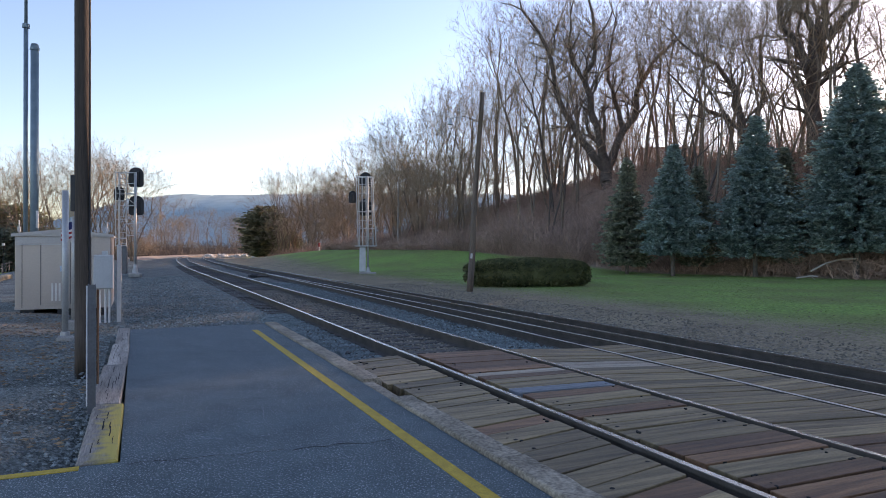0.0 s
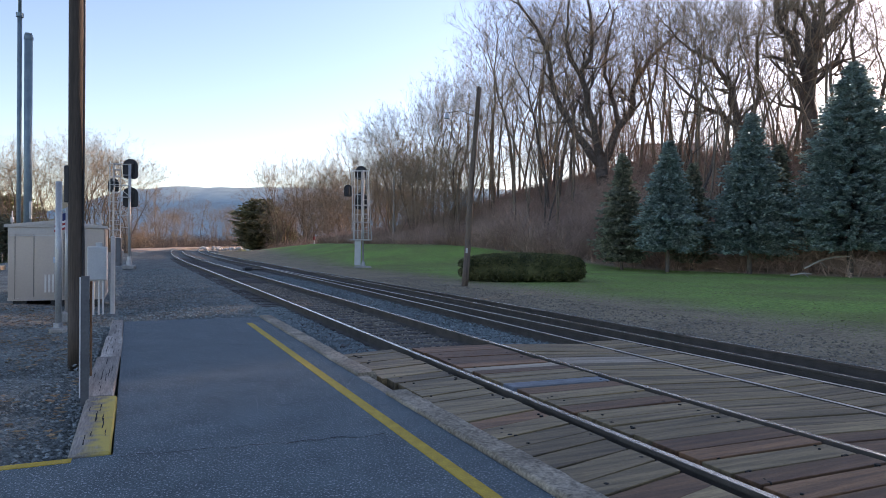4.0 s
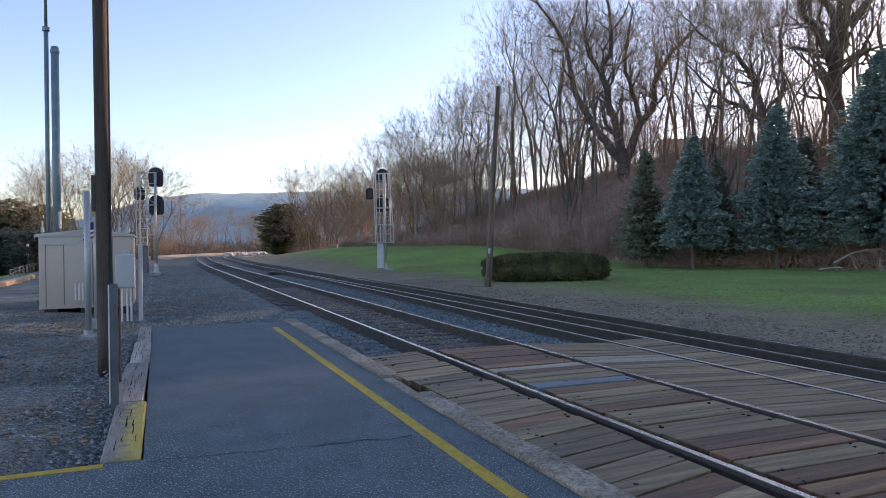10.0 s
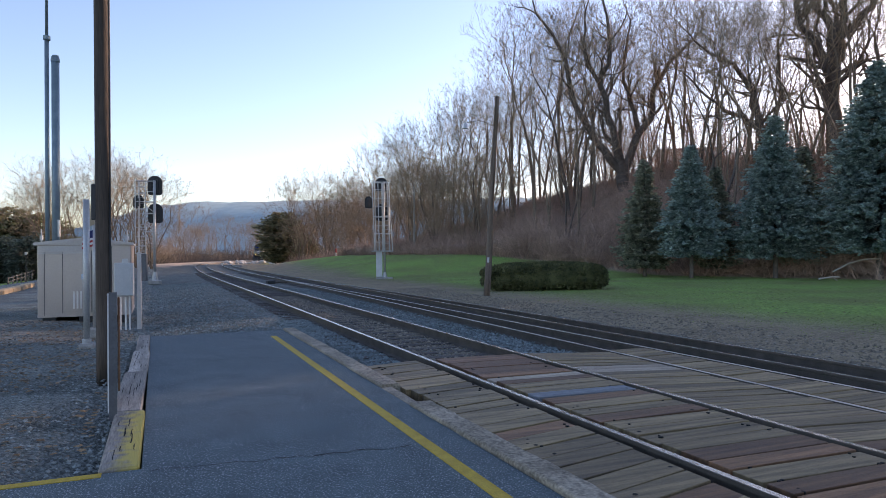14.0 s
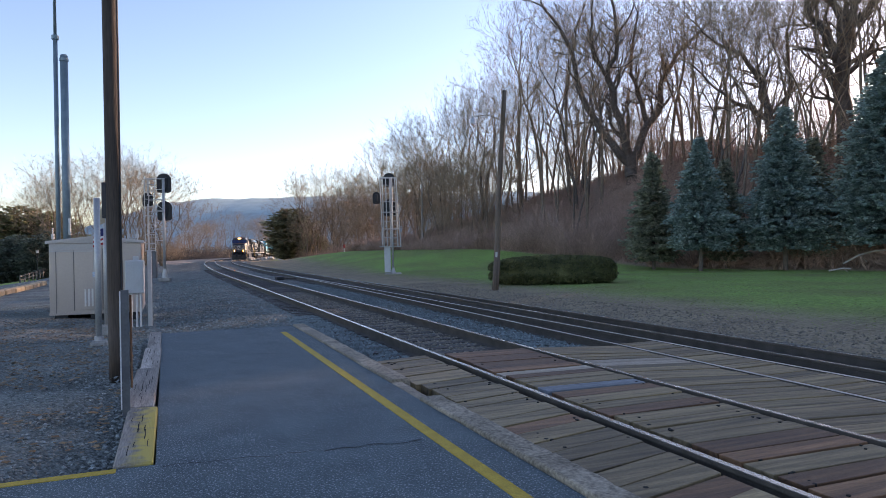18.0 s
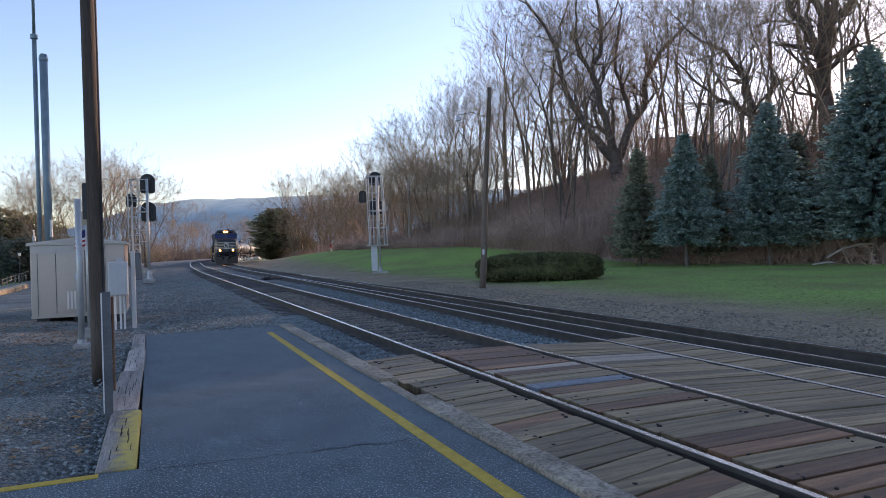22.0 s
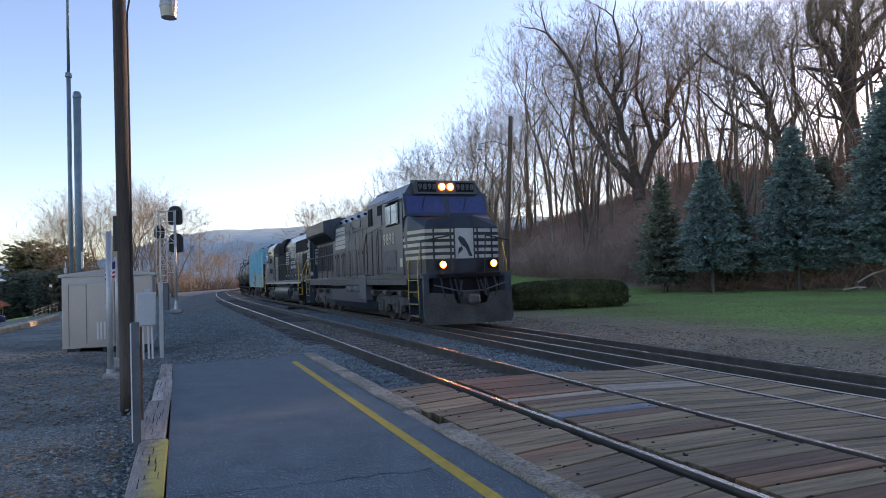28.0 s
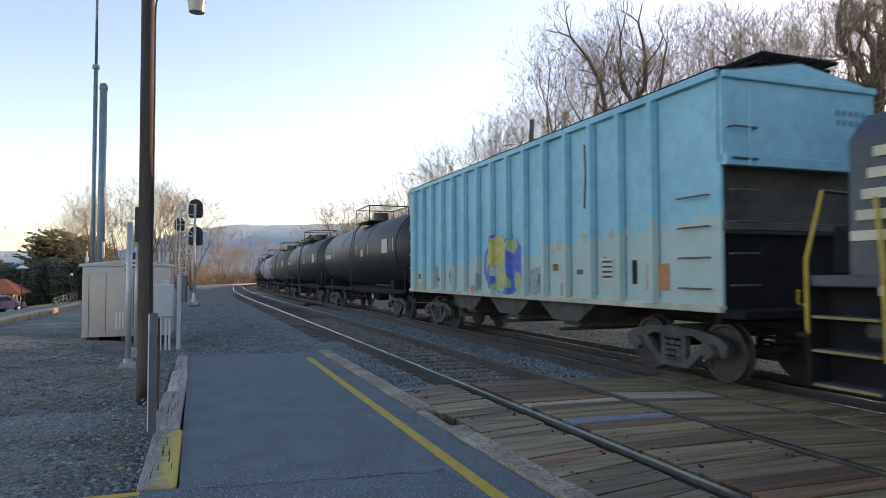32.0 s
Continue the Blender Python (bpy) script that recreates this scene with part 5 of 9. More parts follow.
def needle_tree_kind(seed, h, w, material, tiers=34, per=20, droop=0.25, ragged=0.25, low=0.06, power=0.78, size=1.0, round_top=False):
    """Conifer: a trunk and tiers of drooping boughs, each bough a fan of needle clumps."""
    rng = random.Random(seed)
    V, F = [], []

    def leaf(p, d, ln, wd):
        d = d.normalized()
        sd = d.cross(Vector((rng.gauss(0, 0.9), rng.gauss(0, 0.9), 0.8)))
        sd = sd.normalized() if sd.length > 0.05 else d.orthogonal().normalized()
        i = len(V)
        V.extend([tuple(p - sd * wd * 0.35), tuple(p + d * ln * 0.55 - sd * wd), tuple(p + d * ln), tuple(p + d * ln * 0.55 + sd * wd), tuple(p + sd * wd * 0.35)])
        F.append((i, i + 1, i + 2, i + 3, i + 4))
    for t in range(tiers):
        f = (t + rng.uniform(0, 0.6)) / tiers
        z = h * (low + (1 - low) * f)
        R = w * (1 - f) ** power * rng.uniform(1 - ragged, 1.0) + 0.12
        if round_top:
            R = w * rng.uniform(1 - ragged, 1.0) * (math.sqrt(max(0.02, 1 - ((f - 0.35) / 0.66) ** 2)) if f > 0.35 else 0.8 + 0.2 * f / 0.35)
        elif f < 0.15:
            R *= 0.72 + f * 1.9
        nb = max(6, int(per * (0.35 + 0.65 * (1 - f))))
        a0 = rng.uniform(0, 6.28)
        for b in range(nb):
            a = a0 + 6.283 * b / nb + rng.uniform(-0.2, 0.2)
            rr = R * rng.uniform(0.62, 1.1)
            zb = z + rng.uniform(-0.6, 0.6) * h / tiers
            steps = max(3, int(rr / (0.3 * size)))
            for k in range(steps):
                g = 0.3 + 0.7 * (k + 0.4) / steps
                dz = -droop * rr * g + 0.16 * rr * g * g
                p = Vector((math.cos(a) * rr * g, math.sin(a) * rr * g, zb + dz + rng.uniform(-0.12, 0.12)))
                out = Vector((math.cos(a), math.sin(a), -droop * 0.4 + rng.uniform(-0.2, 0.4)))
                side = Vector((-math.sin(a), math.cos(a), 0))
                for q in (-1, 0, 1):
                    leaf(p, out + side * q * rng.uniform(0.4, 1.1), rng.uniform(0.32, 0.55) * size * (1.25 - 0.4 * g), rng.uniform(0.1, 0.18) * size)
    for k in range(8):
        leaf(Vector((0, 0, h * 0.97)), Vector((rng.gauss(0, 0.2), rng.gauss(0, 0.2), 1)), 0.6 * size, 0.07)
    me = bpy.data.meshes.new("foliage")
    me.from_pydata(V, [], F)
    me.materials.append(material)
    bm = B()
    tube(bm, (0, 0, -0.3), (0, 0, h * 0.95), 0.016 * h, 0.01, n=8)
    return mesh_of(bm, "trunk", M_BARK2), me


SPRUCE_KINDS = [needle_tree_kind(1, 10.8, 3.9, M_SPRUCE, tiers=60, per=40, low=0.16, size=0.54, ragged=0.4), needle_tree_kind(2, 9.0, 3.1, M_SPRUCE, tiers=54, per=36, low=0.19, size=0.54, ragged=0.42), needle_tree_kind(3, 13.4, 5.0, M_SPRUCE, tiers=66, per=44, low=0.15, power=0.66, size=0.58, ragged=0.4),
                needle_tree_kind(4, 8.6, 2.9, M_GREENSPRUCE, tiers=40, per=30, low=0.1, size=0.7, ragged=0.5)]
FIR_KINDS = [needle_tree_kind(6, 8.8, 4.0, M_FIR, tiers=34, per=22, droop=-0.05, ragged=0.4, low=0.03, power=0.6, size=1.05), needle_tree_kind(7, 9, 3.6, M_FIR, tiers=32, per=20, droop=0.05, ragged=0.5, low=0.03, power=0.5, size=1.05),
             needle_tree_kind(14, 9, 4.6, M_FIR, tiers=34, per=24, droop=0.0, ragged=0.25, low=0.02, size=1.05, round_top=True), needle_tree_kind(15, 10, 4.4, M_PINE, tiers=32, per=20, droop=-0.1, ragged=0.4, low=0.3, size=1.05, round_top=True)]


def conifer(kind, x, y, sc, label, category="tree", name="spruce_tree", group="blue spruces", turn=0, sx=1.0):
    t = thing(name, pose(x, y, ground_z(x, y), 0, 0, turn) @ Matrix.Diagonal((sc * sx, sc * sx, sc, 1)), label, category, group)
    share("trunk", kind[0], t)
    share("foliage", kind[1], t)


conifer(SPRUCE_KINDS[0], 21.0, 45.5, 1.0, "tall dense blue spruce at the wood's edge")
conifer(SPRUCE_KINDS[1], 15.8, 46.5, 1.0, "slender blue spruce at the wood's edge", turn=70)
conifer(SPRUCE_KINDS[3], 13.6, 50.0, 0.98, "young green spruce among brush", turn=130)
conifer(SPRUCE_KINDS[2], 26.0, 42.5, 1.0, "broad tall blue spruce with sweeping boughs", turn=30)
conifer(SPRUCE_KINDS[2], 31.5, 43.5, 0.95, "broad tall blue spruce with sweeping boughs", turn=210)
conifer(SPRUCE_KINDS[3], 18.6, 49.5, 0.9, "dull green spruce standing behind others", turn=250)
conifer(SPRUCE_KINDS[3], 23.6, 47.0, 1.0, "dull green spruce standing behind others", turn=310)
CEDAR = needle_tree_kind(19, 8.8, 4.0, M_CEDAR, tiers=36, per=26, droop=-0.15, ragged=0.5, low=0.02, power=0.6, size=1.1, round_top=True)
conifer(CEDAR, -35.3, 134, 1.15, "dark rounded cedar beside the track", name="cedar_tree", group="cedars", sx=1.4)
conifer(CEDAR, -29.0, 128, 0.55, "dark rounded cedar beside the track", name="cedar_tree", group="cedars", turn=80, sx=1.3)


def hedge():
    rng = random.Random(9)
    V, F = [], []

    def surf(u, v):
        a, ph = u * 6.283, -0.9 + 2.45 * v
        def pw(c, e):
            return math.copysign(abs(c) ** e, c)
        c = pw(math.cos(ph), 0.6)
        return 3.15 * pw(math.cos(a), 0.75) * c, 1.4 * pw(math.sin(a), 0.75) * c, 0.62 + 0.68 * pw(math.sin(ph), 0.6)
    for i in range(7500):
        u, v = rng.random(), rng.random() ** 0.8
        x, y, z = surf(u, v)
        j = 1 + 0.05 * noise.noise((x * 1.3, y * 1.3, z * 1.3)) + rng.uniform(-0.04, 0.015)
        p = Vector((x * j, y * j, max(0.02, z * (1 + 0.06 * noise.noise((x, y, 3))))))
        for k in range(2):
            d = Vector((rng.gauss(0, 1), rng.gauss(0, 1), rng.gauss(0.4, 0.8))).normalized()
            sd = d.orthogonal().normalized()
            sd.rotate(Matrix.Rotation(rng.uniform(0, 3.14), 3, d))
            ln, wd = rng.uniform(0.07, 0.15), rng.uniform(0.03, 0.055)
            n0 = len(V)
            V.extend([tuple(p), tuple(p + d * ln * 0.5 + sd * wd), tuple(p + d * ln), tuple(p + d * ln * 0.5 - sd * wd)])
            F.append((n0, n0 + 1, n0 + 2, n0 + 3))
    x, y = 4.2, 33.6
    t = thing("hedge", pose(x, y, ground_z(x, y), 0, 0, 6), "low rounded clipped dark green hedge on the lawn", "hedge")
    me = bpy.data.meshes.new("leaves")
    me.from_pydata(V, [], F)
    me.materials.append(M_HEDGE)
    share("leaves", me, t)
    bm = B()
    bmesh.ops.create_icosphere(bm, subdivisions=4, radius=1)
    for v in bm.verts:
        c = v.co.copy()
        f = 1 / max(0.001, (abs(c.x) ** 2.7 + abs(c.y) ** 2.7 + abs(c.z) ** 2.7) ** (1 / 2.7))
        c *= f
        v.co = (c.x * 2.95, c.y * 1.2, max(0.02, 0.62 + c.z * 0.62))
    part("inner_growth", bm, M_HEDGE, t)


hedge()


def far_trees():
    rng = random.Random(21)
    # bare trees down the line and left of it
    for i in range(26):
        y = rng.uniform(165, 260)
        x = y * rng.uniform(-0.5, -0.255)
        s, o = so(x, y)
        if -8 < o < 16:
            continue
        p = Vector((x, y, 0))
        bare_tree(rng.choice(BUSH_KINDS + WIDE_KINDS[:1]), p.x, p.y, y / 220 * (rng.uniform(0.9, 1.5) if i % 4 else rng.uniform(0.5, 0.7)), label="distant bare tree beyond the bend", rng=rng, group="distant bare trees")
    # the tall belt that closes the view beyond the bend
    for i in range(56):
        y = rng.uniform(285, 380)
        x = y * rng.uniform(-0.43, -0.17)
        s, o = so(x, y)
        if o > -9:
            continue
        bare_tree(rng.choice(TREE_KINDS + WIDE_KINDS + SLIM_KINDS[:2]), x, y, y / 330 * rng.uniform(0.75, 1.25), label="tall distant bare tree beyond the bend", rng=rng, group="distant bare trees")
    for x, y, sc in ((-50, 90, 0.9), (-45, 86, 0.84), (-56, 90, 0.9), (-42, 84, 0.8), (-52, 86, 0.66), (-60, 97, 0.76), (-47, 97, 0.8), (-66, 99, 0.75), (-78, 96, 0.75), (-53, 94, 0.85), (-44, 91, 0.8), (-48, 93, 0.72), (-58, 94, 0.8), (-41, 89, 0.72)):
        bare_tree(rng.choice(WIDE_KINDS), x, y, sc, label="spreading bare tree behind the equipment hut", rng=rng, group="bare trees by the drive")
    for x, y, sc, k in ((-56.5, 87, 0.62, 2), (-60.5, 88, 0.7, 2), (-64.5, 88, 0.66, 2), (-69, 89, 0.72, 2), (-74, 90, 0.68, 2), (-58.5, 92, 0.72, 0), (-63, 93, 0.75, 2), (-67.5, 94, 0.7, 0), (-78, 92, 0.75, 2), (-67, 99, 1.12, 3), (-62.5, 100, 0.95, 3)):
        conifer(FIR_KINDS[k], x, y, sc, "dark green evergreen beyond the drive", name="evergreen_tree", group="evergreens by the drive", turn=rng.uniform(0, 360), sx=1.2)
    # leafless thicket beyond the bend
    segs = []
    for i in range(11000):
        y = rng.uniform(165, 250) if i % 2 else rng.uniform(290, 360)
        x = y * rng.uniform(-0.56, -0.2)
        s, o = so(x, y)
        if -6 < o < 15:
            continue
        a = Vector((x, y, ground_z(x, y)))
        b = a + Vector((rng.gauss(0, 1.1), rng.gauss(0, 1.1), rng.uniform(1.0, 3.8) * (1.0 if y < 255 else 2.2)))
        r = rng.uniform(0.03, 0.06)
        segs.append((tuple(a), tuple(b), r, r * 0.4))
        for k in range(3):
            f = a.lerp(b, rng.uniform(0.3, 0.9))
            segs.append((tuple(f), tuple(f + Vector((rng.gauss(0, 0.9), rng.gauss(0, 0.9), rng.uniform(0.2, 1.3)))), r * 0.6, r * 0.25))
    ob = new("thicket", strips_mesh("thicket", [], M_THICKET, 3, segs))
    tagged(ob, "distant leafless brown thicket beyond the bend", "brush", kind="stuff")


far_trees()


# ---- distance ----
def mountain():
    V, F = [], []
    n = 120
    for i in range(n + 1):
        x = -2300 + 3600 * i / n
        ridge = 203 - 15 * sm(-990, -1160, x) - 85 * sm(-1160, -1500, x) + 7 * noise.noise((x * 0.003, 0, 0)) + 5 * noise.noise((x * 0.015, 4, 0))
        for k, (dy, h) in enumerate(((0, -5), (260, ridge * 0.55), (600, ridge), (900, ridge * 0.5), (1200, -5))):
            V.append((x, 2000 + dy, h + (5 * noise.noise((x * 0.01, dy * 0.01, 7)) if 0 < k < 4 else 0)))
    for i in range(n):
        for k in range(4):
            F.append((i * 5 + k, (i + 1) * 5 + k, (i + 1) * 5 + k + 1, i * 5 + k + 1))
    ob = from_np("mountain", V, F, M_HAZE_RIDGE, "structure", True)
    tagged(ob, "long wooded ridge, coloured blue for distance haze", "mountain")


# air haze is mixed into the ridge's base colour
M_HAZE_RIDGE = mat("haze_tinted_ridge", (0.32, 0.44, 0.47), 1.0, color2=(0.37, 0.49, 0.52), scale=0.004, fine=0.03, var=0.12, bump=0, spec=0)
mountain()


# ---- loose stones, leaves, grass ----
def scatter(name, pts, smin, smax, material, label, category, flat=0.6, seed=1):
    """Small irregular stones joined into one mesh."""
    rng = np.random.default_rng(seed)
    n = len(pts)
    P = np.array(pts, float)
    base = np.array([(1, 0, 0), (0, 1, 0), (-1, 0, 0), (0, -1, 0), (0, 0, 1), (0, 0, -1)], float)
    sc = rng.uniform(smin, smax, (n, 1, 1)) * rng.uniform(0.6, 1.3, (n, 6, 1))
    a = rng.uniform(0, 6.283, n)
    c, s = np.cos(a)[:, None], np.sin(a)[:, None]
    V = base[None] * sc
    x = V[:, :, 0] * c - V[:, :, 1] * s
    y = V[:, :, 0] * s + V[:, :, 1] * c
    z = V[:, :, 2] * flat
    t = rng.normal(0, 0.35, (n, 1))
    V = np.stack([x, y + z * t, z + 0.3 * x * t], 2) + P[:, None, :]
    F = np.array([(0, 1, 4), (1, 2, 4), (2, 3, 4), (3, 0, 4), (1, 0, 5), (2, 1, 5), (3, 2, 5), (0, 3, 5)])
    F = (F[None] + (np.arange(n) * 6)[:, None, None]).reshape(-1, 3)
    ob = from_np(name, V.reshape(-1, 3), F, material, "stuff")
    return tagged(ob, label, category)


def stones():
    rng = random.Random(31)
    left, blue, right = [], [], []
    for i in range(17000):
        s, o = rng.uniform(5.6, 24) , -0.4 - rng.random() ** 1.6 * 9
        if 19 < s < 22.2 and -3 < o < -0.4:
            continue
        x, y, _ = L(s, o)
        left.append((x, y, ground_z(x, y) + 0.004))
    for i in range(9000):
        s, o = 14.1 + 30 * rng.random() ** 1.4, rng.uniform(-1.2, 3.4)
        p = trk(s, o)
        z = ground_z(p.x, p.y)
        if o > -0.9:
            z = max(z, -0.4 + 0.215 * min(1.0, (o + 0.9) / 2.4) + grade(s))
        blue.append((p.x, p.y, z + 0.01))
    for i in range(7000):
        s, o = 9.4 + rng.random() ** 1.5 * 26, rng.uniform(5.35, 7.3)
        z = -0.2 if o < 5.9 else (-0.24 if o < 6.5 else -0.265)
        blue.append(tuple(trk(s, o, z + 0.012)))
    for i in range(2600):
        s, o = 9.4 + rng.random() * 8, rng.uniform(2.72, 3.5)
        blue.append(tuple(trk(s, o, -0.17 + 0.01)))
    for i in range(5200):
        s, o = 9.4 + rng.random() * 18, rng.uniform(3.75, 5.05)
        right.append(tuple(trk(s, o, -0.158)))
    for i in range(9000):
        s, o = rng.uniform(-4, 34), 10.1 + rng.random() ** 1.3 * 3.0
        p = trk(s, o)
        z = ground_z(p.x, p.y)
        if o < 11.6:
            z = max(z, -0.32 - 0.13 * (o - 10.3) / 1.3 + grade(s))
        right.append((p.x, p.y, z + 0.006))
    scatter("gravel_stones", left, 0.008, 0.026, M_STONE, "loose grey gravel stones beside the platform", "gravel", seed=2)
    scatter("ballast_stones", blue, 0.02, 0.045, M_STONE_BL, "loose blue-grey ballast stones between the tracks", "ballast", 0.75, 3)
    scatter("dull_ballast_stones", right, 0.015, 0.04, M_STONE_BR, "loose dull brown-grey ballast stones", "ballast", 0.7, 4)


def asphalt_chips():
    rng = random.Random(51)
    pts = []
    while len(pts) < 22000:
        s, o = -1.0 + 14.8 * rng.random() ** 1.3, rng.uniform(-2.6, 2.32)
        if o < -0.1 and s > 5.3:
            continue
        if abs(o - 2.03) < 0.06:
            continue
        x, y, _ = L(s, o)
        pts.append((x, y, 0.0003))
    scatter("asphalt_chips", pts, 0.003, 0.0095, M_CHIP, "fine pale stone chips set in the asphalt", "stone chips", 0.3, 7)


M_CHIP = mat("asphalt_chip_stone", (0.17, 0.19, 0.21), 0.9, color2=(0.4, 0.43, 0.46), scale=9, fine=60, var=0.2, bump=0, island=True)
asphalt_chips()
M_LITTER = mat("dead_leaf_litter", (0.15, 0.085, 0.04), 0.9, color2=(0.34, 0.23, 0.12), scale=4, fine=40, var=0.3, bump=0, island=True)


def litter():
    rng = random.Random(88)
    pts = []
    while len(pts) < 1900:
        s, o = rng.uniform(6, 24), -0.5 - rng.random() ** 1.3 * 8
        if 19 < s < 22.2 and -3 < o < -0.4:
            continue
        x, y, _ = L(s, o)
        if noise.noise((x * 0.45, y * 0.3, 7)) + 0.25 * rng.random() < 0.16:
            continue
        pts.append((x, y, ground_z(x, y) + 0.018))
    scatter("leaf_litter", pts, 0.018, 0.042, M_LITTER, "dry brown fallen leaves lying on the gravel", "leaves", 0.12, 9)


litter()
M_STONE_BL = mat("blue_grey_stone", (0.14, 0.18, 0.18), 0.85, color2=(0.27, 0.335, 0.335), scale=5, fine=60, var=0.3, bump=0.2, island=True)
stones()


def fallen_leaves():
    rng = random.Random(5)
    V, F = [], []
    spots = []
    for i in range(3600):
        spots.append((rng.uniform(9, 19), -1.0 - rng.random() * 8))
    for i in range(2200):
        spots.append((rng.uniform(0, 60), 11.5 + rng.random() * 14))
    for s, o in spots:
        p = trk(s, o)
        z = ground_z(p.x, p.y) + 0.012
        a, ln = rng.uniform(0, 6.28), rng.uniform(0.025, 0.055)
        d, e = (math.cos(a) * ln, math.sin(a) * ln), (-math.sin(a) * ln * 0.6, math.cos(a) * ln * 0.6)
        k = len(V)
        V += [(p.x - d[0], p.y - d[1], z), (p.x + e[0], p.y + e[1], z + rng.uniform(0, 0.02)), (p.x + d[0], p.y + d[1], z + 0.01), (p.x - e[0], p.y - e[1], z + rng.uniform(0, 0.02))]
        F.append((k, k + 1, k + 2, k + 3))
    tagged(from_np("fallen_leaves", V, F, M_LEAFLIT, "stuff"), "scattered dry brown leaves on gravel and grass", "leaves")


fallen_leaves()


def grass():
    rng = np.random.default_rng(8)
    n = 60000
    s = rng.uniform(-2, 75, n)
    o = 12.6 + rng.random(n) ** 1.2 * 26
    V = np.zeros((n, 3, 3))
    keep = []
    for i in range(n):
        e = wood_edge(s[i])
        if o[i] > e + 1 or (o[i] < 15 and rng.random() > (o[i] - 12.4) / 2.6):
            continue
        p = trk(s[i], o[i])
        z = ground_z(p.x, p.y)
        a = rng.uniform(0, 6.28)
        h, w = rng.uniform(0.012, 0.035), rng.uniform(0.008, 0.018)
        V[i] = ((p.x - math.cos(a) * w, p.y - math.sin(a) * w, z), (p.x + math.cos(a) * w, p.y + math.sin(a) * w, z), (p.x + rng.normal(0, 0.08), p.y + rng.normal(0, 0.08), z + h))
        keep.append(i)
    V = V[keep].reshape(-1, 3)
    F = np.arange(len(V)).reshape(-1, 3)
    tagged(from_np("grass_blades", V, F, M_GRASSB, "stuff"), "short green lawn grass with dry patches", "grass")


grass()


# ---- things by the drive and far down the line ----
M_DRIVE = mat("drive_asphalt", (0.11, 0.115, 0.125), 0.9, color2=(0.17, 0.175, 0.185), scale=0.5, fine=30, var=0.25, bump=0.3)
M_STONEKERB = mat("stone_kerb", (0.4, 0.29, 0.17), 0.9, color2=(0.58, 0.44, 0.28), scale=1.5, fine=20, var=0.25, bump=0.4)
M_FENCE = wood_mat("grey_fence", (0.16, 0.14, 0.12), (0.28, 0.25, 0.22), (0.5, 6, 6))
M_TERRACOTTA = mat("terracotta_roof", (0.4, 0.1, 0.045), 0.8, color2=(0.52, 0.16, 0.07), scale=3, fine=20, var=0.2, bump=0.3)
M_STUCCO = mat("cream_wall", (0.5, 0.4, 0.25), 0.9, color2=(0.6, 0.5, 0.33), scale=2, fine=20, var=0.15, bump=0.1)
M_CARBLUE = mat("dark_blue_car_paint", (0.02, 0.035, 0.12), 0.25, color2=(0.025, 0.045, 0.15), var=0.05, bump=0, spec=0.8)
M_TYRE = mat("tyre", (0.015, 0.015, 0.015), 0.9, var=0.1, bump=0.1)


def drive():
    bm = B()
    pts = []
    for i in range(25):
        s = 14 + i * 4
        a, b = trk(s, -6.9), trk(s, -drive_edge(s))
        pts.append((bm.verts.new((a.x, a.y, ground_z(a.x, a.y) + 0.02)), bm.verts.new((b.x, b.y, ground_z(b.x, b.y) + 0.02))))
    for p, q in zip(pts, pts[1:]):
        bm.faces.new((p[0], q[0], q[1], p[1]))
    bmesh.ops.recalc_face_normals(bm, faces=bm.faces[:])
    bmesh.ops.solidify(bm, geom=bm.faces[:], thickness=0.08)
    ob = new("drive", mesh_of(bm, "drive", M_DRIVE))
    tagged(ob, "grey asphalt station drive behind the hut", "road", kind="structure")
    for i in range(14):
        s = 15 + i * 1.9
        p = trk(s + 0.95, -6.25 + 0.012 * (s - 27))
        bm = B()
        box(bm, (0, 0, 0.06), (0.35, 1.86, 0.32), bevel=0.05)
        k = part("kerb_stone", bm, M_STONEKERB, ob, "tan stone kerb")
        k.matrix_basis = pose(p.x, p.y, ground_z(p.x, p.y), 0, 0, YAW + random.uniform(-1, 1))


drive()


def rail_fence():
    a, b = Vector((-45, 66.3, 0)), Vector((-56.4, 89, 0))
    t = thing("rail_fence", pose(a.x, a.y, ground_z(a.x, a.y)), "low grey wooden two-rail fence on a grass bank", "fence")
    d = b - a
    n = 8
    for i in range(n + 1):
        q = d * i / n
        z = ground_z(a.x + q.x, a.y + q.y) - ground_z(a.x, a.y) + 0.05 * i
        bm = B()
        box(bm, (q.x, q.y, z + 0.5), (0.12, 0.12, 1.1), bevel=0.01)
        part("post", bm, M_FENCE, t)
        if i < n:
            q2 = d * (i + 1) / n
            for h in (0.55, 0.92):
                bm = B()
                tube(bm, (q.x, q.y, z + h), (q2.x, q2.y, z + h + 0.05), 0.05, n=6)
                part("rail", bm, M_FENCE, t)


rail_fence()


def street_lamp(x, y, h, shade, label):
    t = thing("street_lamp", pose(x, y, ground_z(x, y)), label, "street lamp", "street lamps")
    bm = B()
    tube(bm, (0, 0, 0), (0, 0, h), 0.05, 0.035, n=8)
    part("post", bm, M_BLACK, t)
    bm = B()
    if shade:
        tube(bm, (0, 0, h - 0.05), (0, 0, h + 0.22), 0.55, 0.08, n=14)
    else:
        tube(bm, (0, 0, h), (0, 0, h + 0.3), 0.13, 0.16, n=10)
    part("shade", bm, M_WHITE, t, "white lamp shade")
    bm = B()
    tube(bm, (0, 0, 0), (0, 0, 0.4), 0.1, 0.07, n=8)
    part("base", bm, M_BLACK, t)


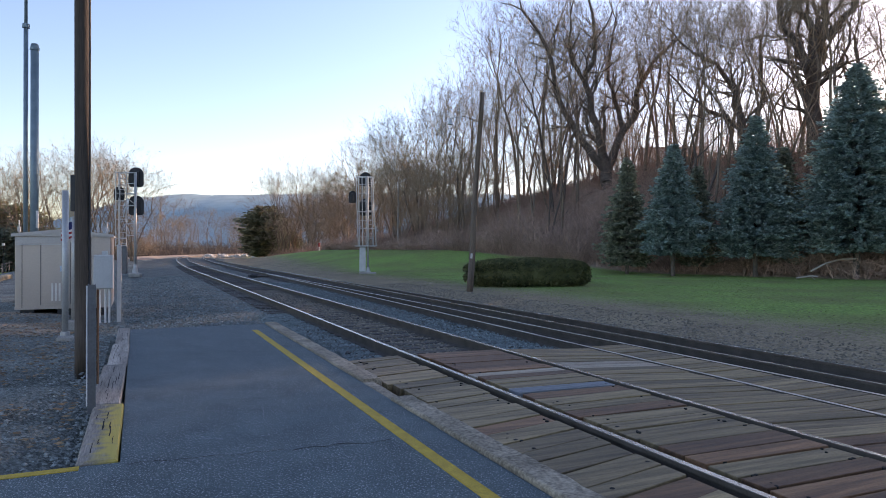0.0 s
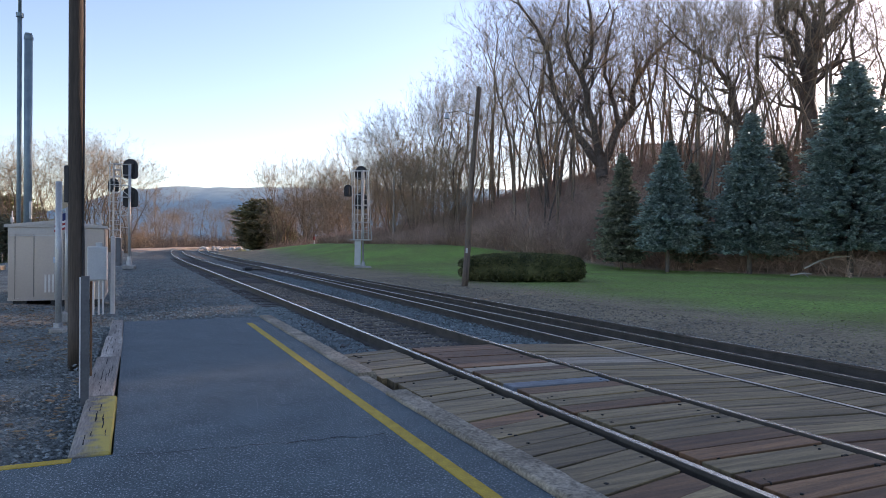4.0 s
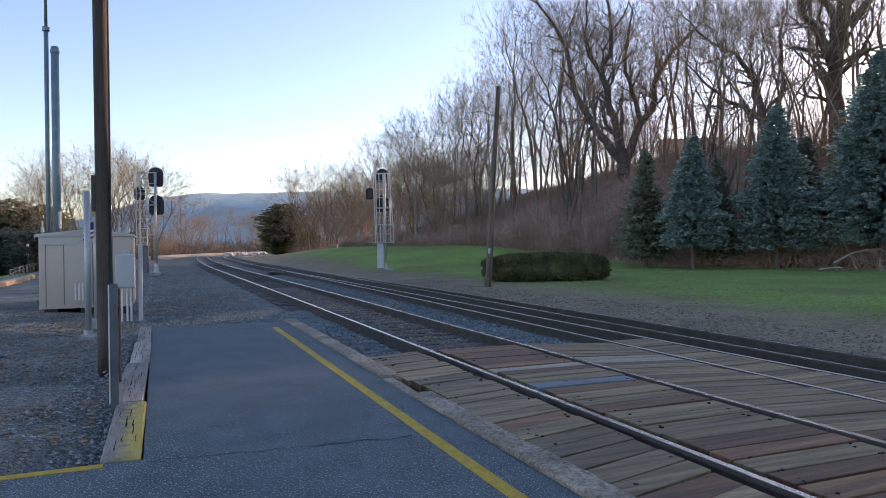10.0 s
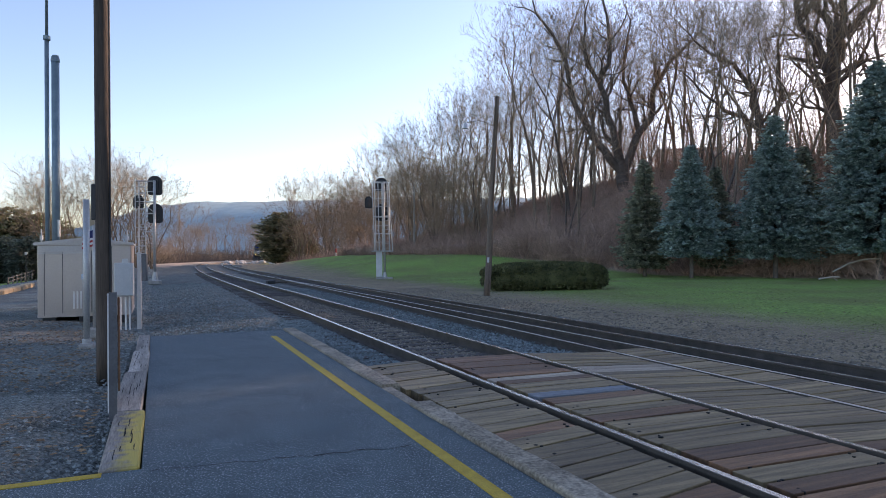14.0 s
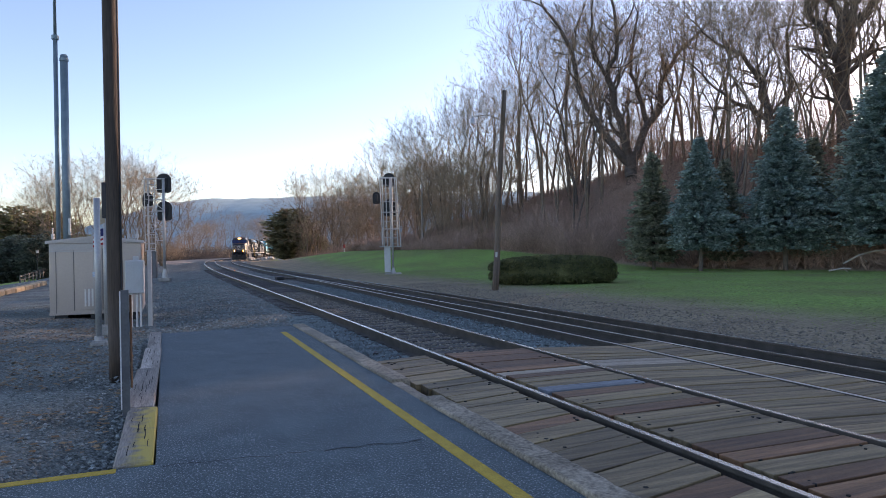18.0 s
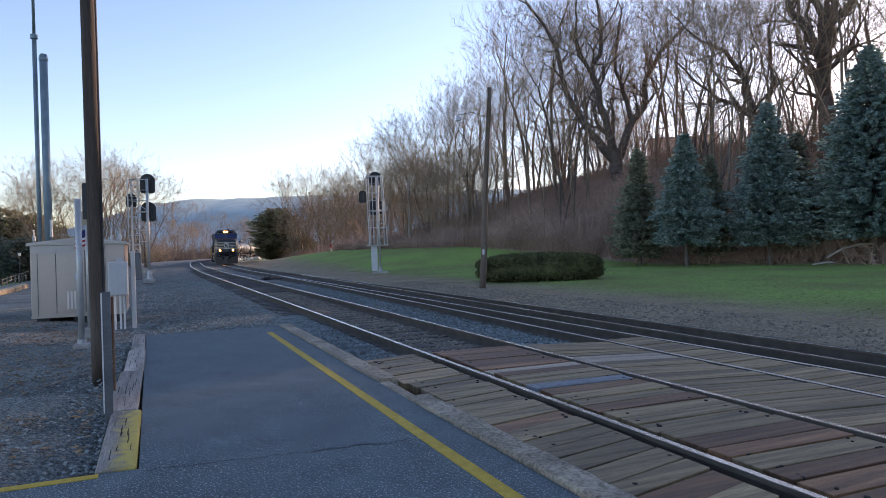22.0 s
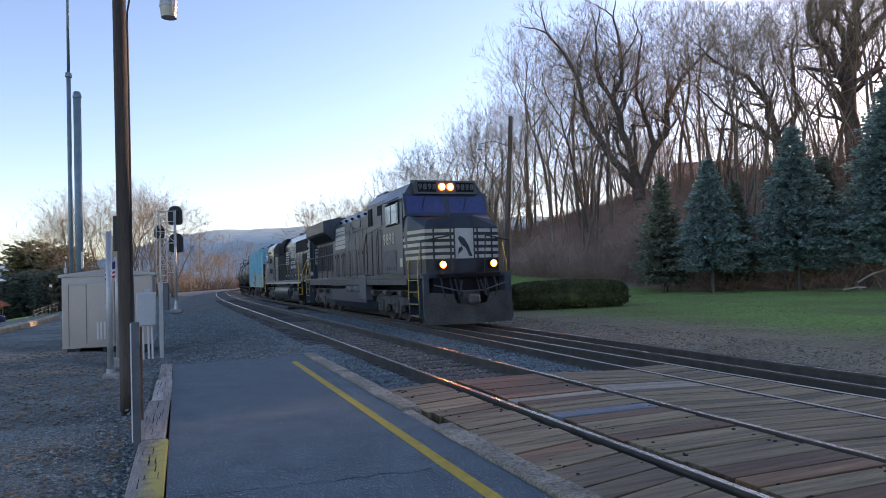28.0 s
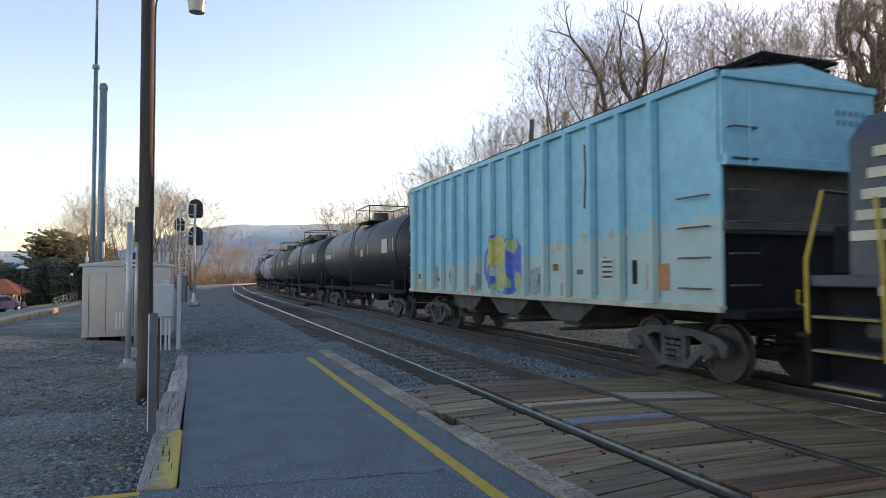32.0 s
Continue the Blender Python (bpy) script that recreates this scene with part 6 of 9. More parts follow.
street_lamp(-41, 56, 3.9, True, "black street lamp with a wide white shade")
street_lamp(-49.5, 76, 3.3, False, "black street lamp with a lantern head")


def shelter():
    x, y = -59.4, 75.5
    t = thing("station_building", pose(x, y, ground_z(x, y), 0, 0, YAW), "small cream building with an orange tiled hip roof", "building")
    bm = B()
    box(bm, (0, 3, 1.1), (5.0, 6, 2.2))
    w = part("wall", bm, M_STUCCO, t)
    for k in (-1.5, 0, 1.5):
        bm = B()
        box(bm, (k, -0.02, 1.2), (0.8, 0.06, 1.2))
        part("window", bm, M_GLASSY, w, "dark window")
    for k in (1.2, 3.0, 4.8):
        bm = B()
        box(bm, (2.51, k, 1.2), (0.06, 0.8, 1.2))
        part("window", bm, M_GLASSY, w, "dark window")
    bm = B()
    vs = [bm.verts.new(p) for p in ((-3.3, -0.9, 2.15), (3.3, -0.9, 2.15), (3.3, 6.9, 2.15), (-3.3, 6.9, 2.15), (-1.0, 2.6, 3.9), (1.0, 2.6, 3.9), (1.0, 3.4, 3.9), (-1.0, 3.4, 3.9))]
    for f in ((0, 1, 5, 4), (1, 2, 6, 5), (2, 3, 7, 6), (3, 0, 4, 7), (4, 5, 6, 7), (3, 2, 1, 0)):
        bm.faces.new([vs[i] for i in f])
    bmesh.ops.recalc_face_normals(bm, faces=bm.faces[:])
    part("roof", bm, M_TERRACOTTA, t, "orange tiled roof")
    for k in (-3.0, 3.0):
        bm = B()
        tube(bm, (k, -0.6, 0), (k, -0.6, 2.15), 0.1, n=8)
        part("porch_post", bm, M_STUCCO, t)


M_GLASSY = mat("window_glass", (0.03, 0.03, 0.035), 0.1, spec=0.8, var=0.1, bump=0)
shelter()


def parked_car():
    x, y = -42.3, 54.8
    t = thing("car", pose(x, y, ground_z(x, y) + 0.02, 0, 0, YAW - 32), "dark blue estate car standing on the drive", "car")
    bm = B()
    prism(bm, [(-2.3, 0.35), (-2.35, 0.8), (-2.2, 1.0), (-1.6, 1.5), (0.3, 1.52), (1.15, 1.02), (2.1, 0.86), (2.3, 0.6), (2.25, 0.32)], "x", -0.86, 0.86)
    bmesh.ops.bevel(bm, geom=bm.edges[:], offset=0.07, segments=2, affect="EDGES", profile=0.5)
    body = part("body", bm, M_CARBLUE, t, smooth=False)
    for sx in (-1, 1):
        bm = B()
        prism(bm, [(-1.75, 1.05), (-1.45, 1.42), (0.2, 1.44), (0.85, 1.06)], "x", sx * 0.862 - 0.004, sx * 0.862 + 0.004)
        part("side_window", bm, M_GLASSY, body)
        for y0 in (-1.4, 1.4):
            bm = B()
            tube(bm, (sx * 0.72, y0, 0.33), (sx * 0.9, y0, 0.33), 0.33, n=20)
            wh = part("wheel", bm, M_TYRE, t)
            bm = B()
            tube(bm, (sx * 0.88, y0, 0.33), (sx * 0.915, y0, 0.33), 0.2, n=14)
            part("rim", bm, M_STEEL, wh)
        bm = B()
        box(bm, (sx * 0.62, 2.22, 0.72), (0.35, 0.1, 0.16), bevel=0.03)
        part("headlight", bm, M_WHITE, t)
    bm = B()
    prism(bm, [(0.36, 1.5), (1.1, 1.06), (1.14, 1.08), (0.4, 1.53)], "x", -0.72, 0.72)
    part("windscreen", bm, M_GLASSY, body)


parked_car()


def rubble_pile():
    rng = random.Random(6)
    t = thing("rubble_pile", pose(-45.5, 146, ground_z(-45.5, 146)), "low heap of pale broken stone beside the track", "rubble")
    for i in range(60):
        bm = B()
        bmesh.ops.create_icosphere(bm, subdivisions=1, radius=rng.uniform(0.25, 0.6))
        for v in bm.verts:
            v.co *= rng.uniform(0.7, 1.2)
            v.co.z *= 0.7
        bmesh.ops.translate(bm, vec=(rng.uniform(-6, 5), rng.gauss(0, 0.9), rng.uniform(0.1, 0.65)), verts=bm.verts[:])
        part("stone", bm, M_PALE, t)


M_PALE = mat("pale_stone", (0.5, 0.48, 0.45), 0.9, color2=(0.68, 0.66, 0.62), var=0.15, bump=0.2)
rubble_pile()


def small_marks():
    t = thing("marker_post", pose(-16.9, 92, ground_z(-16.9, 92)), "small red and white marker post on the lawn", "marker")
    bm = B()
    tube(bm, (0, 0, 0), (0, 0, 0.5), 0.07, n=8)
    p = part("post", bm, M_WHITE, t)
    bm = B()
    tube(bm, (0, 0, 0.5), (0, 0, 1.0), 0.13, n=8)
    part("red_head", bm, M_FLAGRED, t, "red head")
    # switch machine beside the turnout
    p = trk(43, 6.55, -0.2)
    t = thing("switch_machine", pose(p.x, p.y, p.z - 0.05, 0, 0, YAW), "low dark track switch machine between the tracks", "switch machine")
    bm = B()
    box(bm, (0, 0, 0.1), (0.45, 1.1, 0.2), bevel=0.05)
    part("housing", bm, M_BLACK, t)
    bm = B()
    box(bm, (0.5, 0, 0.05), (1.0, 0.2, 0.1), bevel=0.02)
    part("rod", bm, M_RAILSIDE, t)
    # pale fallen limbs at the wood's edge
    for x, y, pts, r in ((23.0, 42.3, [(0, 0, 0.5), (1.0, 0.1, 1.0), (2.0, 0.2, 1.25), (2.9, 0.1, 1.3)], 0.06), (21.6, 41.3, [(0, 0, 0.12), (0.9, 0.1, 0.25), (1.3, 0, 0.22)], 0.05)):
        t = thing("fallen_limb", pose(x, y, ground_z(x, y)), "pale dead fallen limb in the brush", "branch")
        bm = B()
        for a, b in zip(pts, pts[1:]):
            tube(bm, a, b, r, r * 0.8, n=7)
        part("limb", bm, M_DEADWOOD, t)
        bm = B()
        tube(bm, pts[1], (pts[1][0] + 0.5, pts[1][1], pts[1][2] - 0.45), 0.03, 0.015, n=6)
        part("stub", bm, M_DEADWOOD, t)
    # long low building on the hill, seen through the trees
    x, y = 31.6, 93.0
    z = ground_z(x, y)
    t = thing("hill_building", pose(x, y, z, 0, 0, -12), "long pale flat-roofed building seen through trees", "building")
    bm = B()
    box(bm, (0, 4, 1.9), (8.6, 8, 5.6))
    part("wall", bm, M_STUCCO2, t)
    bm = B()
    box(bm, (0, 4, 4.78), (8.9, 8.3, 0.2))
    part("roof", bm, M_CONC2, t)


M_DEADWOOD = mat("bleached_wood", (0.4, 0.35, 0.3), 0.9, color2=(0.5, 0.45, 0.4), var=0.15, bump=0.3)
M_STUCCO2 = mat("pale_wall", (0.84, 0.82, 0.78), 0.9, color2=(0.88, 0.86, 0.82), var=0.1, bump=0.1)
small_marks()


# ---- the train ----
M_LOCO = mat("weathered_black_paint", (0.027, 0.04, 0.056), 0.33, color2=(0.072, 0.097, 0.124), scale=1.3, fine=24, var=0.3, bump=0.05, dist=0.004)
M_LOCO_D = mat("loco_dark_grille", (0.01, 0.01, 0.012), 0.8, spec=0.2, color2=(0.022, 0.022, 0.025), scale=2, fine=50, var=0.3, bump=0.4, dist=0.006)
M_LOCO_G = mat("loco_dusty_grey", (0.07, 0.078, 0.084), 0.6, color2=(0.135, 0.145, 0.15), scale=2, fine=30, var=0.3, bump=0.1, dist=0.005)
M_LOCO_S = wood_mat("streaked_black_paint", (0.024, 0.035, 0.048), (0.09, 0.116, 0.14), (3, 3, 0.3), 0.32)
M_LOCOM = wood_mat("lightly_streaked_black_paint", (0.024, 0.034, 0.046), (0.082, 0.104, 0.126), (3, 3, 0.3), 0.34)
M_LOCO2S = wood_mat("dusty_streaked_paint", (0.014, 0.026, 0.039), (0.054, 0.085, 0.115), (3, 3, 0.3), 0.25)
M_DUSTY = wood_mat("dusty_cab_paint", (0.055, 0.06, 0.058), (0.12, 0.125, 0.118), (2, 2, 0.4), 0.35)
M_TRUCK = mat("truck_grime", (0.05, 0.047, 0.044), 0.75, color2=(0.125, 0.118, 0.11), scale=3, fine=30, var=0.3, bump=0.2, dist=0.008)
M_CREAM = mat("cream_stripe", (0.5, 0.45, 0.33), 0.55, color2=(0.64, 0.58, 0.45), scale=3, fine=30, var=0.15, bump=0.03)
M_LWHITE = mat("dusty_white_paint", (0.46, 0.455, 0.42), 0.55, color2=(0.6, 0.595, 0.55), scale=2.5, fine=30, var=0.2, bump=0.03)
M_HANDRAIL = mat("grey_handrail", (0.07, 0.072, 0.076), 0.5, var=0.2, bump=0)
M_FADED = mat("faded_lettering", (0.13, 0.135, 0.142), 0.6, color2=(0.2, 0.205, 0.21), var=0.3, bump=0)
M_NOSE = mat("black_nose_paint", (0.016, 0.021, 0.03), 0.4, color2=(0.036, 0.045, 0.06), scale=2, fine=30, var=0.25, bump=0.03)
M_RAILING = mat("black_rail_paint", (0.02, 0.02, 0.021), 0.5, var=0.2, bump=0)
M_GLASS = mat("reflective_cab_glass", (0.36, 0.42, 0.47), 0.07, metal=0.7, spec=0.9, var=0.1, bump=0)
# the blue is sky glare painted into the windshield colour
M_GLASSB = mat("blue_glare_glass", (0.03, 0.05, 0.19), 0.08, spec=0.8, var=0.1, bump=0)
M_YRAIL = mat("yellow_handrail", (0.55, 0.34, 0.03), 0.5, color2=(0.65, 0.42, 0.05), var=0.15, bump=0)
M_YWORN = mat("worn_yellow_edge", (0.22, 0.16, 0.06), 0.7, color2=(0.36, 0.27, 0.09), var=0.2, bump=0)
M_WHEEL = mat("wheel_steel", (0.05, 0.045, 0.04), 0.7, metal=0.3, color2=(0.09, 0.08, 0.072), var=0.2, bump=0.1)
M_TREAD = mat("wheel_tread", (0.5, 0.5, 0.5), 0.3, metal=1.0, var=0.1, bump=0)
M_HEADLIGHT = glow("headlight", (1.0, 0.34, 0.05), 75.0)
M_DITCH = glow("ditch_light", (1.0, 0.34, 0.05), 60.0)
# glowing amber disc, added for the glare round each lit lamp
M_HALO = glow("lamp_glare_halo", (1.0, 0.22, 0.02), 3.0)
M_DEADLAMP = mat("lamp_lens", (0.5, 0.5, 0.48), 0.15, spec=0.8, var=0.1, bump=0)
M_HOPPER = mat("pale_blue_car_paint", (0.125, 0.45, 0.56), 0.45, color2=(0.205, 0.56, 0.67), scale=0.6, fine=5, var=0.14, bump=0.05, dist=0.006)


def bared_below(m, color, z0, z1, rise):
    """Paint worn off low on a car's side, along a wandering line that climbs towards one end."""
    nt = m.node_tree
    n, l = nt.nodes, nt.links
    bsdf = n["Principled BSDF"]
    paint = bsdf.inputs["Base Color"].links[0].from_socket
    tc = [x for x in n if x.bl_idname == "ShaderNodeTexCoord"][0]
    sep = n.new("ShaderNodeSeparateXYZ")
    l.new(tc.outputs["Object"], sep.inputs[0])
    total = sep.outputs[2]
    for sc, amp in ((0.7, 1.3), (6.0, 0.5), (30.0, 0.25)):
        no = n.new("ShaderNodeTexNoise")
        no.inputs["Scale"].default_value, no.inputs["Detail"].default_value = sc, 4
        l.new(tc.outputs["Object"], no.inputs["Vector"])
        ma = n.new("ShaderNodeMath")
        ma.operation = "MULTIPLY_ADD"
        l.new(no.outputs[0], ma.inputs[0])
        ma.inputs[1].default_value = amp
        l.new(total, ma.inputs[2])
        total = ma.outputs[0]
    up = n.new("ShaderNodeMath")
    up.operation = "MULTIPLY_ADD"
    l.new(sep.outputs[1], up.inputs[0])
    up.inputs[1].default_value = -rise
    l.new(total, up.inputs[2])
    mr = n.new("ShaderNodeMapRange")
    mr.inputs["From Min"].default_value, mr.inputs["From Max"].default_value = z1, z0
    mr.inputs["To Max"].default_value = 0.55
    l.new(up.outputs[0], mr.inputs[0])
    mx = n.new("ShaderNodeMix")
    mx.data_type = "RGBA"
    l.new(mr.outputs[0], mx.inputs["Factor"])
    l.new(paint, mx.inputs["A"])
    mx.inputs["B"].default_value = (*color, 1)
    l.new(mx.outputs["Result"], bsdf.inputs["Base Color"])


bared_below(M_HOPPER, (0.45, 0.44, 0.31), 3.02, 3.12, 0.06)
M_HOPPER_D = mat("dark_blue_lettering_rib_shade", (0.09, 0.22, 0.3), 0.6, var=0.15, bump=0)
M_HOPPER_W = mat("worn_pale_patch", (0.36, 0.36, 0.28), 0.75, color2=(0.62, 0.6, 0.48), scale=2, fine=20, var=0.2, bump=0.05)
M_HOPPER_BR = mat("brown_grime_panel", (0.09, 0.08, 0.07), 0.8, color2=(0.16, 0.145, 0.13), scale=1.5, fine=15, var=0.25, bump=0.1)
M_TANK = mat("tank_black", (0.016, 0.016, 0.018), 0.45, color2=(0.04, 0.039, 0.04), scale=1.1, fine=15, var=0.3, bump=0.05)
M_FUELTANK = mat("fuel_tank_paint", (0.04, 0.045, 0.046), 0.35, color2=(0.085, 0.09, 0.088), scale=1.1, fine=15, var=0.3, bump=0.04)
M_GLOSSBLACK = mat("glossy_black_panel", (0.008, 0.01, 0.014), 0.15, spec=0.22, color2=(0.02, 0.022, 0.027), scale=2, fine=30, var=0.2, bump=0.01)
M_REDCAP = mat("red_cap_paint", (0.45, 0.06, 0.06), 0.5, var=0.15, bump=0)
M_PLOW = mat("dusty_plow_steel", (0.045, 0.04, 0.035), 0.8, color2=(0.1, 0.088, 0.076), scale=1.5, fine=20, var=0.3, bump=0.15)
M_TANK_O = mat("tank_dusty_olive", (0.085, 0.08, 0.068), 0.6, color2=(0.13, 0.12, 0.1), scale=1.1, fine=15, var=0.25, bump=0.05)
M_TANK_W = mat("tank_pale_grey", (0.33, 0.33, 0.38), 0.6, color2=(0.42, 0.42, 0.46), scale=1.1, fine=15, var=0.15, bump=0.05)
M_TANK_R = mat("tank_dark_brown", (0.045, 0.034, 0.03), 0.55, color2=(0.07, 0.055, 0.05), scale=1.1, fine=15, var=0.25, bump=0.05)
M_GBLUE = mat("graffiti_blue", (0.03, 0.1, 0.5), 0.5, color2=(0.06, 0.2, 0.62), var=0.25, bump=0)
M_GGREEN = mat("graffiti_green", (0.25, 0.42, 0.2), 0.5, color2=(0.5, 0.55, 0.3), var=0.25, bump=0)
M_GPALE = mat("graffiti_pale_green", (0.3, 0.44, 0.42), 0.5, color2=(0.16, 0.28, 0.3), scale=6, var=0.3, bump=0)
M_GYEL = mat("graffiti_yellow", (0.5, 0.45, 0.12), 0.5, var=0.2, bump=0)
M_ORANGE = mat("orange_label", (0.55, 0.2, 0.08), 0.6, var=0.2, bump=0)
for m_ in (M_LOCO, M_LOCO_S, M_LOCOM, M_LOCO2S, M_DUSTY, M_NOSE):
    b_ = m_.node_tree.nodes["Principled BSDF"]
    b_.inputs["Specular IOR Level"].default_value = 0.36
    b_.inputs["Coat Weight"].default_value = 0.3 if m_ in (M_LOCO2S, M_DUSTY) else 0.1
    b_.inputs["Coat Roughness"].default_value = 0.12
SPINNERS = []      # wheelset, wheel radius


def bx(parent, name, c, size, m, bevel=0.0, label="", rot=None):
    bm = B()
    box(bm, c, size, rot=rot, bevel=bevel)
    return part(name, bm, m, parent, label)


def pp(parent, name, pts, r, m, label="", n=7):
    bm = B()
    pipe(bm, pts, r, n)
    return part(name, bm, m, parent, label)


def wheelset(parent, y, r, spin, gauge=0.755):
    """Two wheels on an axle, as one part with its treads and axle under it."""
    bm = B()
    tube(bm, (-gauge - 0.05, 0, 0), (gauge + 0.05, 0, 0), 0.09, n=10)
    ax = part("wheelset", bm, M_WHEEL, parent)
    ax.matrix_basis = pose(0, y, r)
    for sx in (-1, 1):
        bm = B()
        x0 = sx * gauge
        n = 28
        prof = ((0.0, 0.075), (0.16, 0.075), (0.2, 0.05), (r - 0.09, 0.035), (r - 0.06, 0.07), (r - 0.004, 0.07), (r, 0.06), (r, -0.05), (r + 0.028, -0.055), (r + 0.028, -0.075), (0.0, -0.075))
        rings = []
        for rad, dx in prof:
            rings.append([bm.verts.new((x0 + sx * dx, math.cos(6.2832 * i / n) * max(rad, 0.001), math.sin(6.2832 * i / n) * max(rad, 0.001))) for i in range(n)])
        for k, (a, b) in enumerate(zip(rings, rings[1:])):
            for i in range(n):
                f = bm.faces.new((a[i], a[(i + 1) % n], b[(i + 1) % n], b[i]))
                f.material_index = 1 if k in (5, 6) else 0
        bmesh.ops.recalc_face_normals(bm, faces=bm.faces[:])
        part("wheel", bm, [M_WHEEL, M_TREAD], ax)
    if spin:
        SPINNERS.append((ax, r))
    return ax


def loco_truck(parent, y0, spin, flip=1):
    """Three-axle truck: side frames, journal boxes, springs, brake cylinders."""
    for k in (-1.95, 0.0, 1.95):
        wheelset(parent, y0 + k, 0.535, spin)
    for sx in (-1, 1):
        x = sx * 1.1
        bm = B()
        pts = [(-3.0, 0.66), (-2.75, 1.02), (-1.1, 1.02), (-0.9, 0.94), (0.9, 0.94), (1.1, 1.02), (2.75, 1.02), (3.0, 0.66)]
        for k in (1.95, 0.0, -1.95):
            pts += [(k + 0.5, 0.62), (k + 0.38, 0.3), (k - 0.38, 0.3), (k - 0.5, 0.62)]
        prism(bm, [(y0 + a, b) for a, b in pts], "x", x - 0.07, x + 0.07)
        fr = part("side_frame", bm, M_TRUCK, parent, "dusty cast steel side frame")
        for k in (-1.95, 0.0, 1.95):
            bx(fr, "journal_box", (x + sx * 0.06, y0 + k, 0.54), (0.24, 0.42, 0.44), M_TRUCK, 0.05)
            bm = B()
            tube(bm, (x + sx * 0.18, y0 + k, 0.53), (x + sx * 0.235, y0 + k, 0.53), 0.15, 0.12, n=14)
            part("axle_cap", bm, M_TRUCK, fr)
            for q in (-0.58, 0.58):
                for z in (0.4, 0.47, 0.54, 0.61):
                    bm = B()
                    tube(bm, (x, y0 + k + q, z - 0.022), (x, y0 + k + q, z + 0.022), 0.075, n=10)
                    part("spring_coil", bm, M_TRUCK, fr)
        for k in (-2.75, -0.95, 0.98, 2.7):
            bm = B()
            tube(bm, (x + sx * 0.18, y0 + k - 0.26, 1.02), (x + sx * 0.18, y0 + k + 0.2, 1.02), 0.12, n=10)
            part("brake_cylinder", bm, M_TRUCK, fr)
        pp(fr, "sand_pipe", [(x + sx * 0.1, y0 + 2.9, 1.2), (x + sx * 0.1, y0 + 2.72, 0.5), (x, y0 + 2.6, 0.15)], 0.025, M_TRUCK)
        pp(fr, "brake_rod", [(x + sx * 0.16, y0 - 2.4, 1.1), (x + sx * 0.16, y0 + 2.4, 1.12)], 0.03, M_TRUCK)


def coupler(t, y, d):
    bm = B()
    box(bm, (0, y - d * 0.15, 0.85), (0.24, 0.7, 0.24), bevel=0.03)
    box(bm, (0.05, y + d * 0.2, 0.85), (0.36, 0.26, 0.3), bevel=0.07)
    part("coupler", bm, M_TRUCK, t)


def lettering(text, h, m, parent, name, place):
    """Painted numerals, each a thin mesh; place turns the text's plane onto the thing."""
    size = h / 0.7
    for i, ch in enumerate(text):
        cu = bpy.data.curves.new(name, "FONT")
        cu.body, cu.size, cu.extrude, cu.offset = ch, size, 0.004, 0.022 * h
        cu.align_x, cu.align_y = "CENTER", "CENTER"
        cu.resolution_u = 3
        ob = bpy.data.objects.new(name, cu)
        me = bpy.data.meshes.new_from_object(ob)
        bpy.data.objects.remove(ob)
        me.transform(place @ Matrix.Translation(((i - (len(text) - 1) / 2) * size * 0.6, 0, 0)))
        me.materials.clear()
        me.materials.append(m)
        share(name, me, parent)


def on_side(sx, x, y, z, wide=1.0):
    return Matrix(((0, 0, sx, sx * x), (sx * wide, 0, 0, y), (0, 1, 0, z), (0, 0, 0, 1)))


def on_front(x, y, z, wide=1.0):
    return Matrix(((-wide, 0, 0, x), (0, 0, 1, y), (0, 1, 0, z), (0, 0, 0, 1)))


def railing(t, x, y0, y1, z0, zt, step, m, r=0.02):
    pp(t, "handrail", [(x, y0, zt), (x, y1, zt)], r, m)
    n = max(1, round(abs(y1 - y0) / step))
    for i in range(n + 1):
        y = y0 + (y1 - y0) * i / n
        pp(t, "stanchion", [(x, y, z0), (x, y, zt)], r * 0.95, m)


